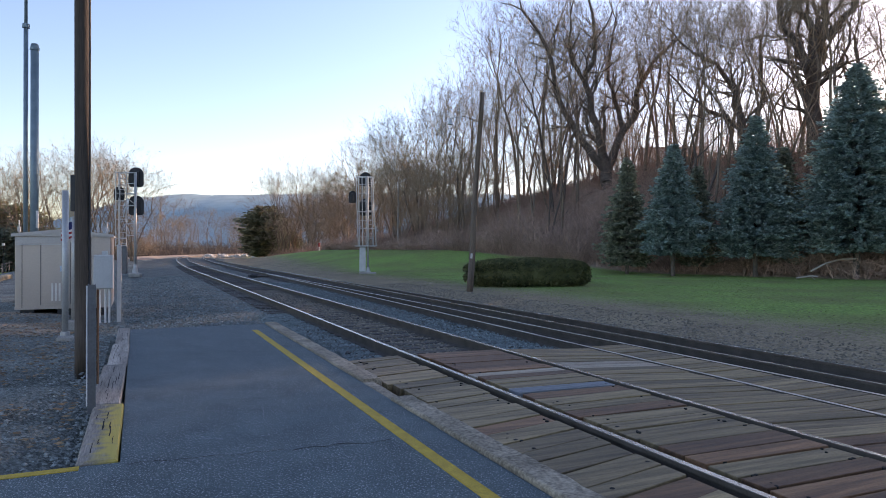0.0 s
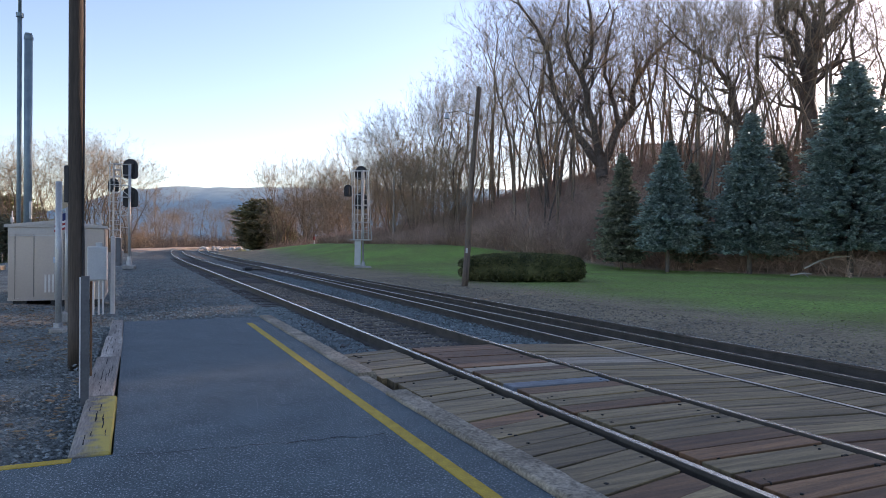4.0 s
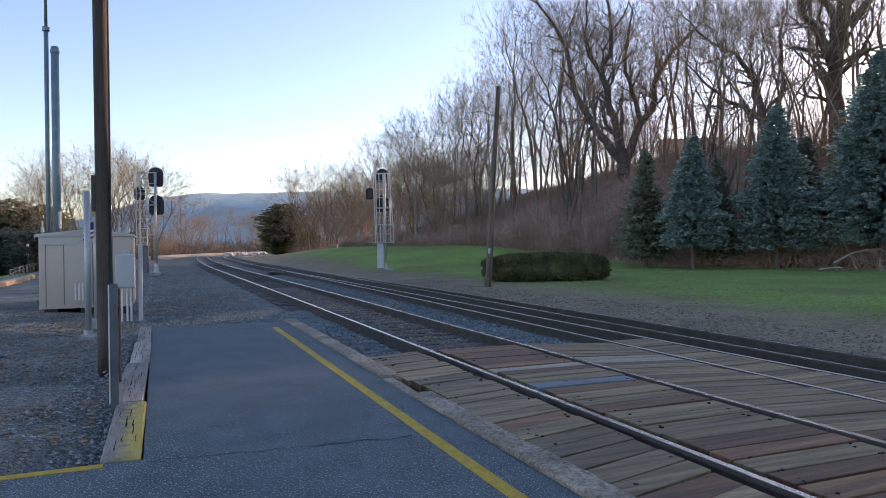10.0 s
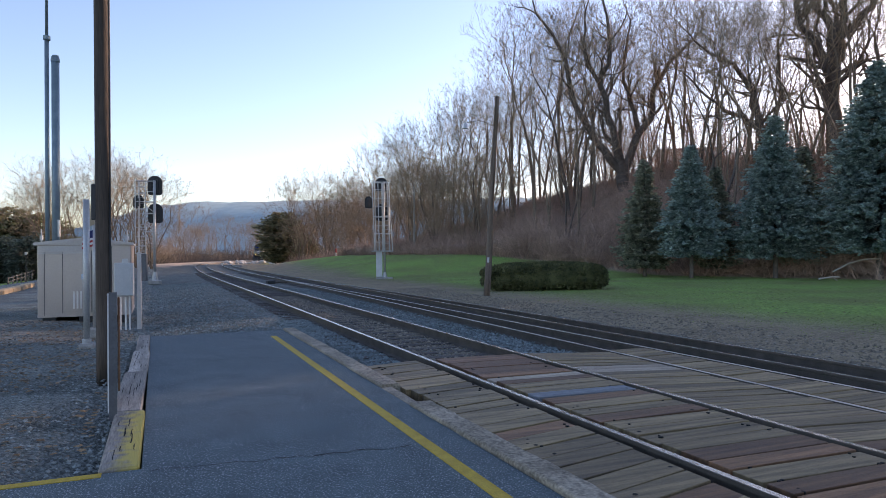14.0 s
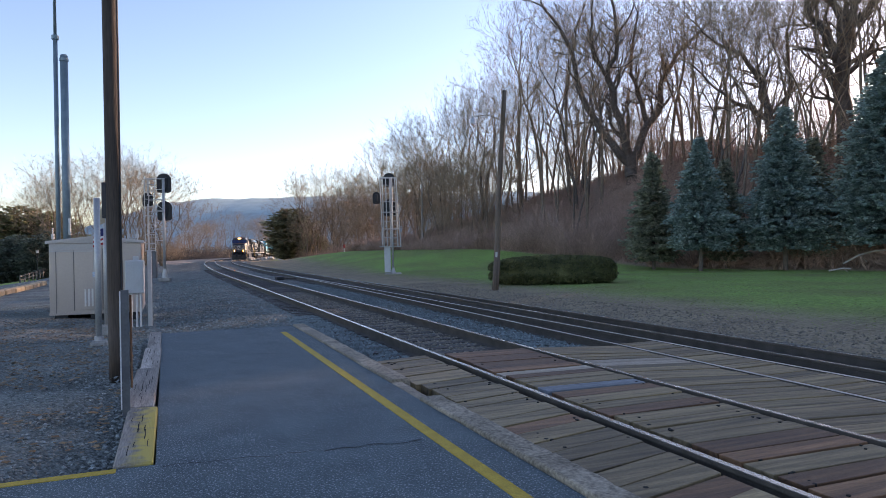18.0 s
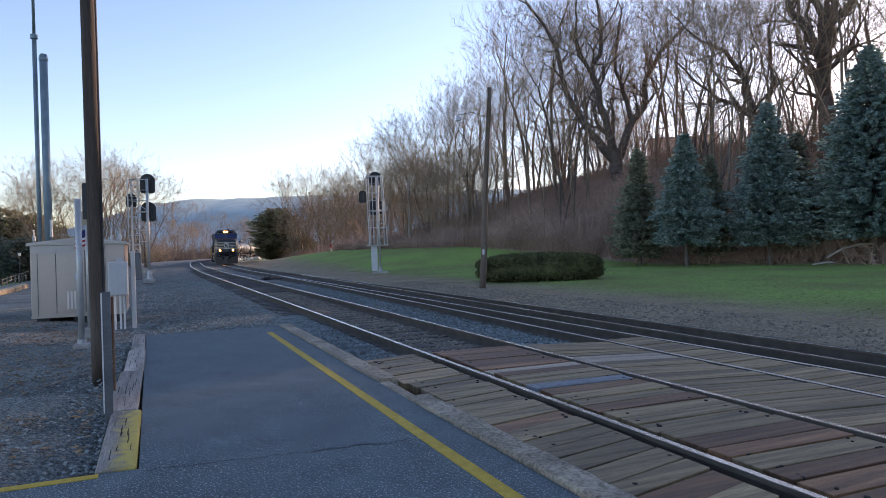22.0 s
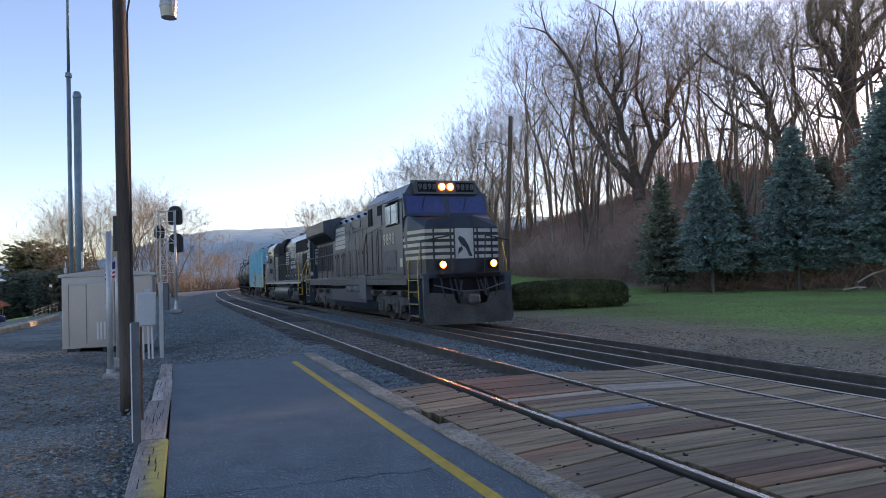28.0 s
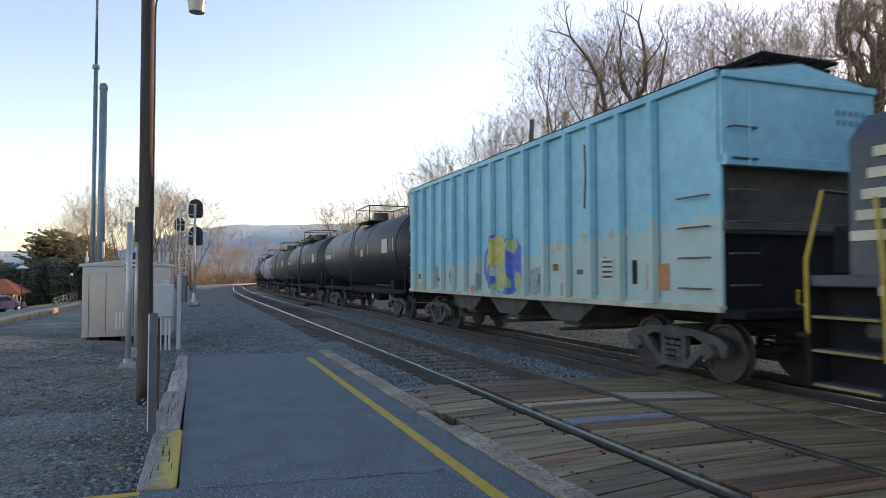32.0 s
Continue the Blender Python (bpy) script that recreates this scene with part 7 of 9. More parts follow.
def wide_cab_locomotive():
    t = thing("locomotive", Matrix(), "black wide-nosed diesel freight locomotive with cream nose stripes and lit headlights", "locomotive", "locomotives")
    # deck and sill
    bx(t, "deck", (0, 0, 1.56), (3.0, 21.0, 0.14), M_LOCO, 0.02)
    for sx in (-1, 1):
        bx(t, "side_sill", (sx * 1.46, -0.3, 1.42), (0.06, 18.4, 0.22), M_LOCOM, 0.01)
        bx(t, "sill_stripe", (sx * 1.495, 2.2, 1.58), (0.02, 13.0, 0.09), M_TANK_O, 0, "dirty cream sill stripe")
    bx(t, "frame", (0, 0, 1.2), (1.3, 20.4, 0.55), M_LOCO_D, 0.02)
    # long hood
    bm = B()
    prism(bm, [(-0.9, 1.63), (0.9, 1.63), (0.9, 4.0), (0.68, 4.3), (-0.68, 4.3), (-0.9, 4.0)], "y", -10.1, 3.2)
    hood = part("long_hood", bm, M_LOCO_S, t, "black long hood streaked with dust")
    y = -5.2
    while y < 3.0:
        for sx in (-1, 1):
            d = bx(hood, "hood_door", (sx * 0.912, y, 2.6), (0.03, 0.66, 1.75), M_LOCO_S, 0.01)
            bx(d, "latch", (sx * 0.935, y + 0.26, 2.6), (0.02, 0.03, 0.14), M_LOCO_D)
        y += 0.72
    for i in range(9):
        for sx in (-1, 1):
            fr = bx(hood, "slot_frame", (sx * 0.91, -9.8 + i * 0.5, 2.62), (0.04, 0.36, 1.42), M_LOCOM, 0.01)
            bx(fr, "radiator_slot", (sx * 0.932, -9.8 + i * 0.5, 2.62), (0.012, 0.24, 1.24), M_DARKGAP)
    # radiator wings
    bm = B()
    prism(bm, [(-0.9, 3.35), (-1.5, 3.8), (-1.52, 4.3), (-0.7, 4.48), (0.7, 4.48), (1.52, 4.3), (1.5, 3.8), (0.9, 3.35)], "y", -10.25, -5.0)
    w = part("radiator_housing", bm, M_LOCO, t, "flared black radiator housing")
    for i in range(7):
        for sx in (-1, 1):
            bx(w, "intake_grille", (sx * 1.22, -9.7 + i * 0.7, 3.56), (0.5, 0.6, 0.02), M_LOCO_D, 0, rot=(0, -sx * 38, 0))
    for sx in (-1, 1):
        for zz in (1.8, 3.56):
            bx(hood, "door_rail", (sx * 0.925, -1.1, zz), (0.03, 8.3, 0.05), M_LOCO, 0.006)
        for i in range(6):
            bx(hood, "lifting_lug", (sx * 0.86, -3.8 + i * 1.25, 4.12), (0.1, 0.16, 0.1), M_LOCO_D, 0.01)
        for i in range(4):
            bx(hood, "access_panel", (sx * 0.915, -3.9 + i * 1.9, 3.78), (0.03, 1.2, 0.3), M_LOCO, 0.01)
    bx(t, "exhaust_stack", (0, 0.6, 4.4), (0.8, 1.1, 0.3), M_LOCO_D, 0.04)
    bx(t, "hood_hatch", (0, -2.6, 4.34), (1.1, 2.6, 0.12), M_LOCO, 0.03)
    # equipment compartment behind the cab
    bm = B()
    prism(bm, [(-1.3, 1.63), (1.3, 1.63), (1.3, 4.2), (1.0, 4.5), (-1.0, 4.5), (-1.3, 4.2)], "y", 3.2, 6.3)
    eq = part("equipment_bay", bm, M_LOCOM, t)
    for sx in (-1, 1):
        for yy, zz, h, mm in ((3.75, 3.75, 0.62, M_LOCO_D), (5.75, 3.7, 0.75, M_LOCO_D), (5.2, 3.9, 0.35, M_LOCO_D)):
            bx(eq, "vent", (sx * 1.31, yy, zz), (0.03, 0.62, h), mm, 0.01, "dark louvred vent")
        for yy in (3.6, 4.3, 5.0, 5.7):
            bx(eq, "bay_door", (sx * 1.31, yy, 2.4), (0.03, 0.62, 1.4), M_LOCO, 0.01)
        for yy in (3.9, 4.7):
            for q in range(4):
                bx(eq, "louvre", (sx * 1.33, yy, 2.0 + q * 0.06), (0.02, 0.3, 0.025), M_LOCO_G)
    bx(t, "blower_box", (0, 3.9, 4.5), (1.8, 1.3, 0.3), M_LOCO, 0.04)
    # cab
    bm = B()
    prism(bm, [(-1.52, 1.63), (1.52, 1.63), (1.52, 3.95), (1.2, 4.42), (0.9, 4.5), (-0.9, 4.5), (-1.2, 4.42), (-1.52, 3.95)], "y", 6.3, 8.75)
    cabm = part("cab", bm, M_LOCO, t, "black cab with dusty sides")
    bm = B()
    prism(bm, [(8.75, 3.35), (9.03, 3.4), (8.82, 4.1), (8.75, 4.1)], "x", -1.5, 1.5)
    part("windshield_frame", bm, M_LOCO, cabm)
    for a, b in ((-1.42, -0.08), (0.08, 1.42)):
        bm = B()
        v = [bm.verts.new(p) for p in ((a, 9.02, 3.48), (b, 9.02, 3.48), (b, 8.865, 4.02), (a, 8.865, 4.02))]
        bm.faces.new(v)
        bmesh.ops.solidify(bm, geom=bm.faces[:], thickness=-0.02)
        part("windshield", bm, M_GLASSB, cabm, "windshield with a blue glare put into its colour")
        pp(cabm, "wiper", [((a + b) / 2, 8.93, 3.98), ((a + b) / 2 + 0.15, 9.02, 3.6)], 0.012, M_RAILING)
    bm = B()
    prism(bm, [(8.6, 4.05), (8.98, 4.08), (8.92, 4.5), (8.5, 4.56)], "x", -1.12, 1.12)
    hb = part("headlight_box", bm, M_LOCO_G, t, "dusty pale roof headlight housing")
    for sx in (-1, 1):
        bx(hb, "number_board", (sx * 0.68, 8.965, 4.29), (0.66, 0.03, 0.3), M_LOCO_D, 0.01, "black number board")
        lettering("9898", 0.17, M_FADED, hb, "numeral", on_front(sx * 0.68, 8.985, 4.29, 1.15))
        bm = B()
        tube(bm, (sx * 0.15, 8.93, 4.3), (sx * 0.15, 9.0, 4.3), 0.115, n=18)
        halo = part("headlight_bowl", bm, M_HALO, t, "amber glare halo round a lit headlight")
        bm = B()
        tube(bm, (sx * 0.15, 8.95, 4.3), (sx * 0.15, 9.012, 4.3), 0.08, n=16)
        part("headlight", bm, M_HEADLIGHT, halo, "lit warm headlight")
    for sx in (-1, 1):
        bx(cabm, "side_window_frame", (sx * 1.525, 7.55, 3.55), (0.03, 1.5, 0.72), M_LOCO_D, 0.01)
        for yy in (7.15, 7.85):
            bx(cabm, "side_window", (sx * 1.545, yy, 3.55), (0.02, 0.6, 0.6), M_GLASS, 0, "reflective side window")
        bx(cabm, "window_divider", (sx * 1.56, 8.3, 3.55), (0.02, 0.16, 0.66), M_LWHITE)
        bx(cabm, "sunshade", (sx * 1.62, 7.5, 3.98), (0.25, 1.7, 0.03), M_LOCO_G, 0, "", (0, sx * 25, 0))
        lettering("9898", 0.36, M_CREAM, cabm, "numeral", on_side(sx, 1.53, 7.1, 2.78, 1.15))
        bx(cabm, "cab_door_panel", (sx * 1.527, 7.2, 2.05), (0.02, 1.5, 0.72), M_LOCO_G, 0.01)
        for yy in (6.8, 7.1, 7.4, 7.7):
            bx(cabm, "bolt_plate", (sx * 1.535, yy, 1.85), (0.02, 0.05, 0.1), M_LOCO_D)
        bx(cabm, "yellow_tag", (sx * 1.527, 8.55, 2.0), (0.02, 0.26, 0.26), M_CREAM, 0, "cream data plate")
    # nose
    bm = B()
    lo = [(-1.5, 8.7), (-1.5, 9.2), (-1.25, 10.25), (-0.35, 10.42), (0.35, 10.42), (1.25, 10.25), (1.5, 9.2), (1.5, 8.7)]
    hi = [(-1.44, 8.7, 3.42), (-1.44, 9.1, 3.4), (-1.12, 10.12, 3.2), (-0.35, 10.3, 3.3), (0.35, 10.3, 3.3), (1.12, 10.12, 3.2), (1.44, 9.1, 3.4), (1.44, 8.7, 3.42)]
    a = [bm.verts.new((x, y, 1.63)) for x, y in lo]
    c = [bm.verts.new((x, y, 2.96)) for x, y in lo]
    b = [bm.verts.new(p) for p in hi]
    for r0, r1 in ((a, c), (c, b)):
        for i in range(8):
            bm.faces.new((r0[i], r0[(i + 1) % 8], r1[(i + 1) % 8], r1[i]))
    bm.faces.new(b)
    bm.faces.new(a[::-1])
    bmesh.ops.recalc_face_normals(bm, faces=bm.faces[:])
    nose = part("nose", bm, M_NOSE, t, "black nose with cream stripes")
    # stripes follow the nose's faces
    def stripe(z, h, p, q, m, proud=0.012):
        d = Vector((q[0] - p[0], q[1] - p[1], 0))
        nrm = Vector((d.y, -d.x, 0)).normalized()
        if nrm.y < 0 and abs(nrm.y) > 0.2:
            nrm = -nrm
        if abs(nrm.y) <= 0.2 and nrm.x * p[0] < 0:
            nrm = -nrm
        mid = Vector(((p[0] + q[0]) / 2, (p[1] + q[1]) / 2, z)) + nrm * proud * 0.5
        bx(nose, "stripe", tuple(mid), (d.length, proud, h), m, 0, "", (0, 0, math.degrees(math.atan2(d.y, d.x))))
    for i in range(5):
        z = 2.1 + i * 0.19
        for sx in (-1, 1):
            stripe(z, 0.1, (sx * 1.25, 10.25), (sx * 0.36, 10.415), M_CREAM if sx > 0 else M_LWHITE)
            stripe(z, 0.1, (sx * 1.5, 9.2), (sx * 1.25, 10.25), M_CREAM)
            stripe(z, 0.1, (sx * 1.5, 9.2 - 0.12 * i + 0.1), (sx * 1.5, 8.9 - 0.12 * i + 0.1), M_CREAM)
    bx(nose, "emblem_panel", (0, 10.43, 2.48), (0.62, 0.02, 0.88), M_LWHITE, 0, "white emblem panel on the nose")
    for pts in ([(-0.26, 2.1), (-0.16, 2.1), (-0.04, 2.34), (0.1, 2.44), (0.22, 2.62), (0.16, 2.7), (0.0, 2.62), (-0.14, 2.4)], [(0.06, 2.3), (0.24, 2.16), (0.2, 2.34), (0.1, 2.4)]):
        bm = B()
        prism(bm, pts, "y", 10.44, 10.452)
        part("emblem_shape", bm, M_NOSE, nose, "plain dark emblem shape")
    for sx in (-1, 1):
        bx(nose, "nose_seam", (sx * 0.46, 10.42, 2.48), (0.05, 0.03, 0.9), M_NOSE, 0)
        bx(nose, "nose_seam", (sx * 1.0, 10.31, 2.48), (0.05, 0.06, 0.9), M_NOSE, 0)
    # pilot, plow, ditch lights
    bx(t, "pilot_plate", (0, 10.42, 1.15), (2.2, 0.1, 0.95), M_LOCO_D, 0.02)
    for sx in (-1, 1):
        bx(t, "pilot_corner", (sx * 1.4, 10.6, 0.95), (0.2, 0.1, 1.25), M_LOCO, 0.02)
        for k in (0.3, 0.6, 0.9):
            pp(t, "mu_hose", [(sx * k, 10.6, 1.5), (sx * k * 1.02, 10.8, 1.15), (sx * k * 0.92, 10.82, 0.9)], 0.028, M_RAILING)
    bx(t, "draft_gear_box", (0, 10.62, 0.88), (0.62, 0.3, 0.46), M_TRUCK, 0.04)
    bx(t, "anticlimber", (0, 10.72, 1.58), (2.1, 0.22, 0.1), M_LOCO_D, 0.02)
    for sx in (-1, 1):
        bx(t, "ditch_light_housing", (sx * 0.86, 10.62, 1.87), (0.26, 0.22, 0.26), M_LOCO_D, 0.03)
        bm = B()
        tube(bm, (sx * 0.86, 10.7, 1.87), (sx * 0.86, 10.75, 1.87), 0.105, n=18)
        halo = part("ditch_light_bowl", bm, M_HALO, t, "amber glare halo round a lit ditch light")
        bm = B()
        tube(bm, (sx * 0.86, 10.72, 1.87), (sx * 0.86, 10.762, 1.87), 0.075, n=16)
        part("ditch_light", bm, M_DITCH, halo, "lit warm ditch light")
    bm = B()
    for sx in (-1, 1):
        edge = [(0.0, 0.1), (1.42, 0.1), (1.5, 0.25), (1.5, 0.86), (1.42, 1.02), (1.24, 1.08), (0.62, 1.02), (0.5, 0.72), (0.0, 0.68)]
        a = [bm.verts.new((sx * x, 11.03 - 0.25 * x + 0.1 * (0.9 - z), z)) for x, z in edge]
        b = [bm.verts.new((sx * x, 10.97 - 0.25 * x, z)) for x, z in edge]
        bm.faces.new(a)
        bm.faces.new(b[::-1])
        for i in range(len(edge)):
            j = (i + 1) % len(edge)
            bm.faces.new((a[i], a[j], b[j], b[i]))
    bmesh.ops.recalc_face_normals(bm, faces=bm.faces[:])
    part("snow_plow", bm, M_PLOW, t, "dusty black snow plow")
    pp(t, "mu_hose", [(-0.5, 10.78, 1.45), (-0.45, 10.95, 0.95), (-0.3, 10.9, 1.4)], 0.03, M_RAILING)
    pp(t, "mu_hose", [(0.5, 10.78, 1.45), (0.45, 10.95, 0.95), (0.3, 10.9, 1.4)], 0.03, M_RAILING)
    pp(t, "cut_lever", [(-1.2, 10.8, 1.3), (-0.4, 10.9, 1.1), (0.4, 10.9, 1.1), (1.2, 10.8, 1.3)], 0.02, M_LOCO_G)
    coupler(t, 11.0, 1)
    coupler(t, -11.0, -1)
    # corner steps and grab irons
    for sy, y0 in ((1, 9.75), (-1, -10.05)):
        for sx in (-1, 1):
            bx(t, "step_well", (sx * 1.2, y0, 0.95), (0.05, 1.1, 1.3), M_LOCO_D)
            for z in (0.35, 0.72, 1.1, 1.45):
                st = bx(t, "step", (sx * 1.36, y0, z), (0.32, 0.85, 0.04), M_LOCO_G, 0.005)
                bx(st, "step_edge", (sx * 1.53, y0, z), (0.02, 0.85, 0.03), M_YWORN, 0, "yellow step edge")
            for yy in (y0 - 0.5, y0 + 0.5):
                bx(t, "step_side", (sx * 1.36, yy, 0.95), (0.34, 0.05, 1.25), M_LOCO, 0.01)
                pp(t, "grab_iron", [(sx * 1.53, yy, 0.85), (sx * 1.53, yy, 1.9), (sx * 1.4, yy + sy * 0.02, 2.5)], 0.018, M_YRAIL)
    for sx in (-1, 1):
        pp(t, "front_handrail", [(sx * 1.5, 10.5, 1.65), (sx * 1.5, 10.55, 2.55), (sx * 0.6, 10.75, 2.7), (sx * 0.55, 10.7, 1.65)], 0.022, M_RAILING)
    railing(t, 1.48, -9.6, 3.3, 1.63, 2.66, 1.25, M_HANDRAIL)
    railing(t, -1.48, -9.6, 3.3, 1.63, 2.66, 1.25, M_HANDRAIL)
    for sx in (-1, 1):
        pp(t, "handrail", [(sx * 1.48, 3.3, 2.66), (sx * 1.48, 3.7, 3.15), (sx * 1.5, 6.3, 3.3)], 0.022, M_HANDRAIL)
        for yy in (3.75, 4.6, 5.45, 6.2):
            pp(t, "stanchion", [(sx * 1.48, yy, 1.63), (sx * 1.48, yy, 3.2)], 0.02, M_RAILING)
        # emblem block on the hood
        for i in range(5):
            bx(hood, "emblem_stripe", (sx * 0.932, -3.75 + i * 0.03, 3.0 + i * 0.2), (0.01, 2.3 - i * 0.06, 0.165), M_LWHITE, 0)
        bx(hood, "emblem_block", (sx * 0.934, -1.2, 3.45), (0.01, 0.5, 0.62), M_FADED, 0, "faded emblem block")
        bx(hood, "emblem_block", (sx * 0.934, -1.9, 3.45), (0.01, 0.5, 0.62), M_FADED, 0, "faded emblem block")
        for z in (2.9, 2.62):
            bx(hood, "lettering_bar", (sx * 0.94, -1.3, z), (0.01, 2.1, 0.16), M_FADED, 0, "faded lettering bar")
        # fuel tank side
        bm = B()
        prism(bm, [(1.48 * sx, 1.15), (1.48 * sx, 0.62), (1.1 * sx, 0.32), (0, 0.3), (0, 1.15)], "y", -3.4, 3.5)
        tank = part("fuel_tank", bm, M_LOCO, t, "dusty black fuel tank")
        bx(tank, "battery_box", (sx * 1.38, 3.0, 1.2), (0.3, 1.1, 0.95), M_LOCO_G, 0.02)
        for yy in (0.4, 1.75):
            bm = B()
            tube(bm, (sx * 1.28, yy - 0.6, 1.15), (sx * 1.28, yy + 0.6, 1.15), 0.24, n=16)
            part("air_reservoir", bm, M_LOCO_G, tank, "grey air reservoir cylinder", smooth=True)
        pp(tank, "pipe_run", [(sx * 1.5, -3.3, 1.3), (sx * 1.5, 3.6, 1.32)], 0.03, M_TRUCK)
    loco_truck(t, 6.75, True)
    loco_truck(t, -6.75, True)
    pp(t, "roof_antenna", [(0.4, 7.2, 4.5), (0.4, 7.2, 4.75)], 0.03, M_LWHITE)
    bx(t, "horn", (-0.4, 6.9, 4.6), (0.3, 0.5, 0.2), M_LOCO_D, 0.05)
    return t


def long_hood_locomotive():
    t = thing("locomotive", Matrix(), "black diesel freight locomotive running long hood first with yellow handrails", "locomotive", "locomotives")
    bx(t, "deck", (0, 0, 1.56), (3.0, 21.2, 0.14), M_LOCO, 0.02)
    bx(t, "frame", (0, 0, 1.2), (1.3, 20.4, 0.55), M_LOCO_D, 0.02)
    for sx in (-1, 1):
        bx(t, "side_sill", (sx * 1.49, 0, 1.46), (0.04, 19.2, 0.1), M_LWHITE, 0.005, "white sill stripe")
        for i in range(7):
            bx(t, "sill_bracket", (sx * 1.45, -8.4 + i * 2.8, 1.36), (0.06, 0.3, 0.2), M_LOCO_G, 0.01)
    bm = B()
    prism(bm, [(-0.92, 1.63), (0.92, 1.63), (0.92, 4.05), (0.6, 4.5), (-0.6, 4.5), (-0.92, 4.05)], "y", -3.5, 9.85)
    hood = part("long_hood", bm, M_LOCO2S, t, "black long hood streaked with dust")
    bm = B()
    prism(bm, [(-0.92, 1.63), (0.92, 1.63), (0.92, 4.05), (0.6, 4.48), (-0.6, 4.48), (-0.92, 4.05)], "y", 9.85, 10.0)
    prism(bm, [(-0.75, 1.63), (0.75, 1.63), (0.75, 3.95), (0.5, 4.35), (-0.5, 4.35), (-0.75, 3.95)], "y", 10.0, 10.22)
    end = part("hood_end", bm, M_LOCO, t)
    for sx in (-1, 1):
        bx(hood, "radiator_panel", (sx * 0.94, 6.85, 3.72), (0.04, 4.5, 0.72), M_LOCO_D, 0.01, "dark radiator grille")
        bx(hood, "blower_panel", (sx * 0.94, 8.1, 2.55), (0.04, 1.8, 1.3), M_LOCO_D, 0.01, "dark grille panel")
        y = -0.5
        while y < 7.0:
            d = bx(hood, "hood_door", (sx * 0.935, y, 2.7), (0.03, 0.62, 1.35 if y > 3 else 1.9), M_LOCO2S, 0.01)
            bx(d, "latch", (sx * 0.955, y + 0.24, 3.0), (0.02, 0.04, 0.1), M_LOCO_D)
            bx(d, "latch", (sx * 0.955, y + 0.24, 2.3), (0.02, 0.04, 0.1), M_LOCO_D)
            y += 0.68
        # end stripes, numbers, emblem shapes
        lettering("1840", 0.24, M_LWHITE, hood, "numeral", on_side(sx, 0.928, 9.3, 3.62, 1.1))
        bx(hood, "stripe_panel", (sx * 0.935, 9.4, 2.92), (0.02, 0.95, 0.9), M_LWHITE, 0, "white stripe panel")
        for i in range(4):
            bx(hood, "dark_stripe", (sx * 0.95, 9.3, 2.66 + i * 0.19), (0.01, 0.7, 0.08), M_LOCO, 0)
        for i in range(6):
            bx(hood, "emblem_stripe", (sx * 0.957, 0.0 + i * 0.1, 2.75 + i * 0.16), (0.01, 1.6, 0.07), M_LWHITE, 0)
        # emblem and lettering as plain white shapes
        def slab_mark(name, pts):
            bm = B()
            prism(bm, pts, "x", sx * 0.953 - 0.004, sx * 0.953 + 0.004)
            part(name, bm, M_LWHITE, hood)
        k = 1 if sx > 0 else -1
        for q in (1.95, 2.55, 3.2, 3.8):
            slab_mark("emblem_block", [(q, 3.1), (q + 0.38, 3.1), (q + 0.62, 3.85), (q + 0.24, 3.85)])
        for i in range(7):
            bx(hood, "lettering_bar", (sx * 0.957, 2.25 + i * 0.26, 2.8), (0.01, 0.19, 0.19), M_LWHITE, 0)
        for i in range(8):
            bx(hood, "lettering_bar", (sx * 0.957, 2.1 + i * 0.28, 2.5), (0.01, 0.2, 0.2), M_LWHITE, 0)
        for i in range(8):
            bx(hood, "safety_tag", (sx * 0.96, -0.4 + i * 1.1, 1.95), (0.01, 0.16, 0.09), M_LWHITE, 0)
    bx(end, "stripe_panel", (0, 10.235, 2.92), (1.3, 0.02, 0.9), M_LWHITE, 0, "white stripe panel")
    for i in range(4):
        for sx in (-1, 1):
            bx(end, "dark_stripe", (sx * 0.42, 10.25, 2.66 + i * 0.19), (0.42, 0.012, 0.08), M_LOCO, 0)
    bx(end, "emblem_shape", (0.05, 10.25, 2.95), (0.16, 0.014, 0.55), M_LOCO_D, 0, "dark emblem shape", (0, 25, 0))
    lettering("1840", 0.24, M_LWHITE, end, "numeral", on_front(0, 10.228, 3.62, 1.1))
    for sx in (-1, 1):
        bm = B()
        tube(bm, (sx * 0.14, 10.2, 4.02), (sx * 0.14, 10.3, 4.02), 0.115, n=14)
        part("rear_headlight", bm, M_DEADLAMP, end, "unlit headlight")
        bm = B()
        tube(bm, (sx * 0.95, 10.45, 1.95), (sx * 0.95, 10.55, 1.95), 0.12, n=14)
        part("rear_ditch_light", bm, M_DEADLAMP, t, "unlit ditch light")
    bx(t, "roof_hatch", (0, 6.2, 4.54), (1.1, 5.4, 0.12), M_LOCO_D, 0.04)
    for yy in (4.4, 6.2, 8.0):
        bm = B()
        tube(bm, (0, yy, 4.5), (0, yy, 4.66), 0.62, n=20)
        part("radiator_fan", bm, M_LOCO_G, t)
    bx(t, "exhaust_stack", (0, 1.2, 4.58), (0.5, 0.9, 0.2), M_LOCO_D, 0.03)
    pp(t, "roof_rail", [(0.5, 9.8, 4.5), (0.5, 9.8, 4.68), (-0.5, 9.8, 4.68), (-0.5, 9.8, 4.5)], 0.018, M_RAILING)
    # electrical cabinet behind the cab, flush with it
    bm = B()
    prism(bm, [(-1.47, 1.63), (1.47, 1.63), (1.47, 4.02), (1.16, 4.42), (-1.16, 4.42), (-1.47, 4.02)], "y", -6.55, -3.5)
    bay = part("intake_bay", bm, M_DUSTY, t, "dusty dark equipment cabinet")
    bm = B()
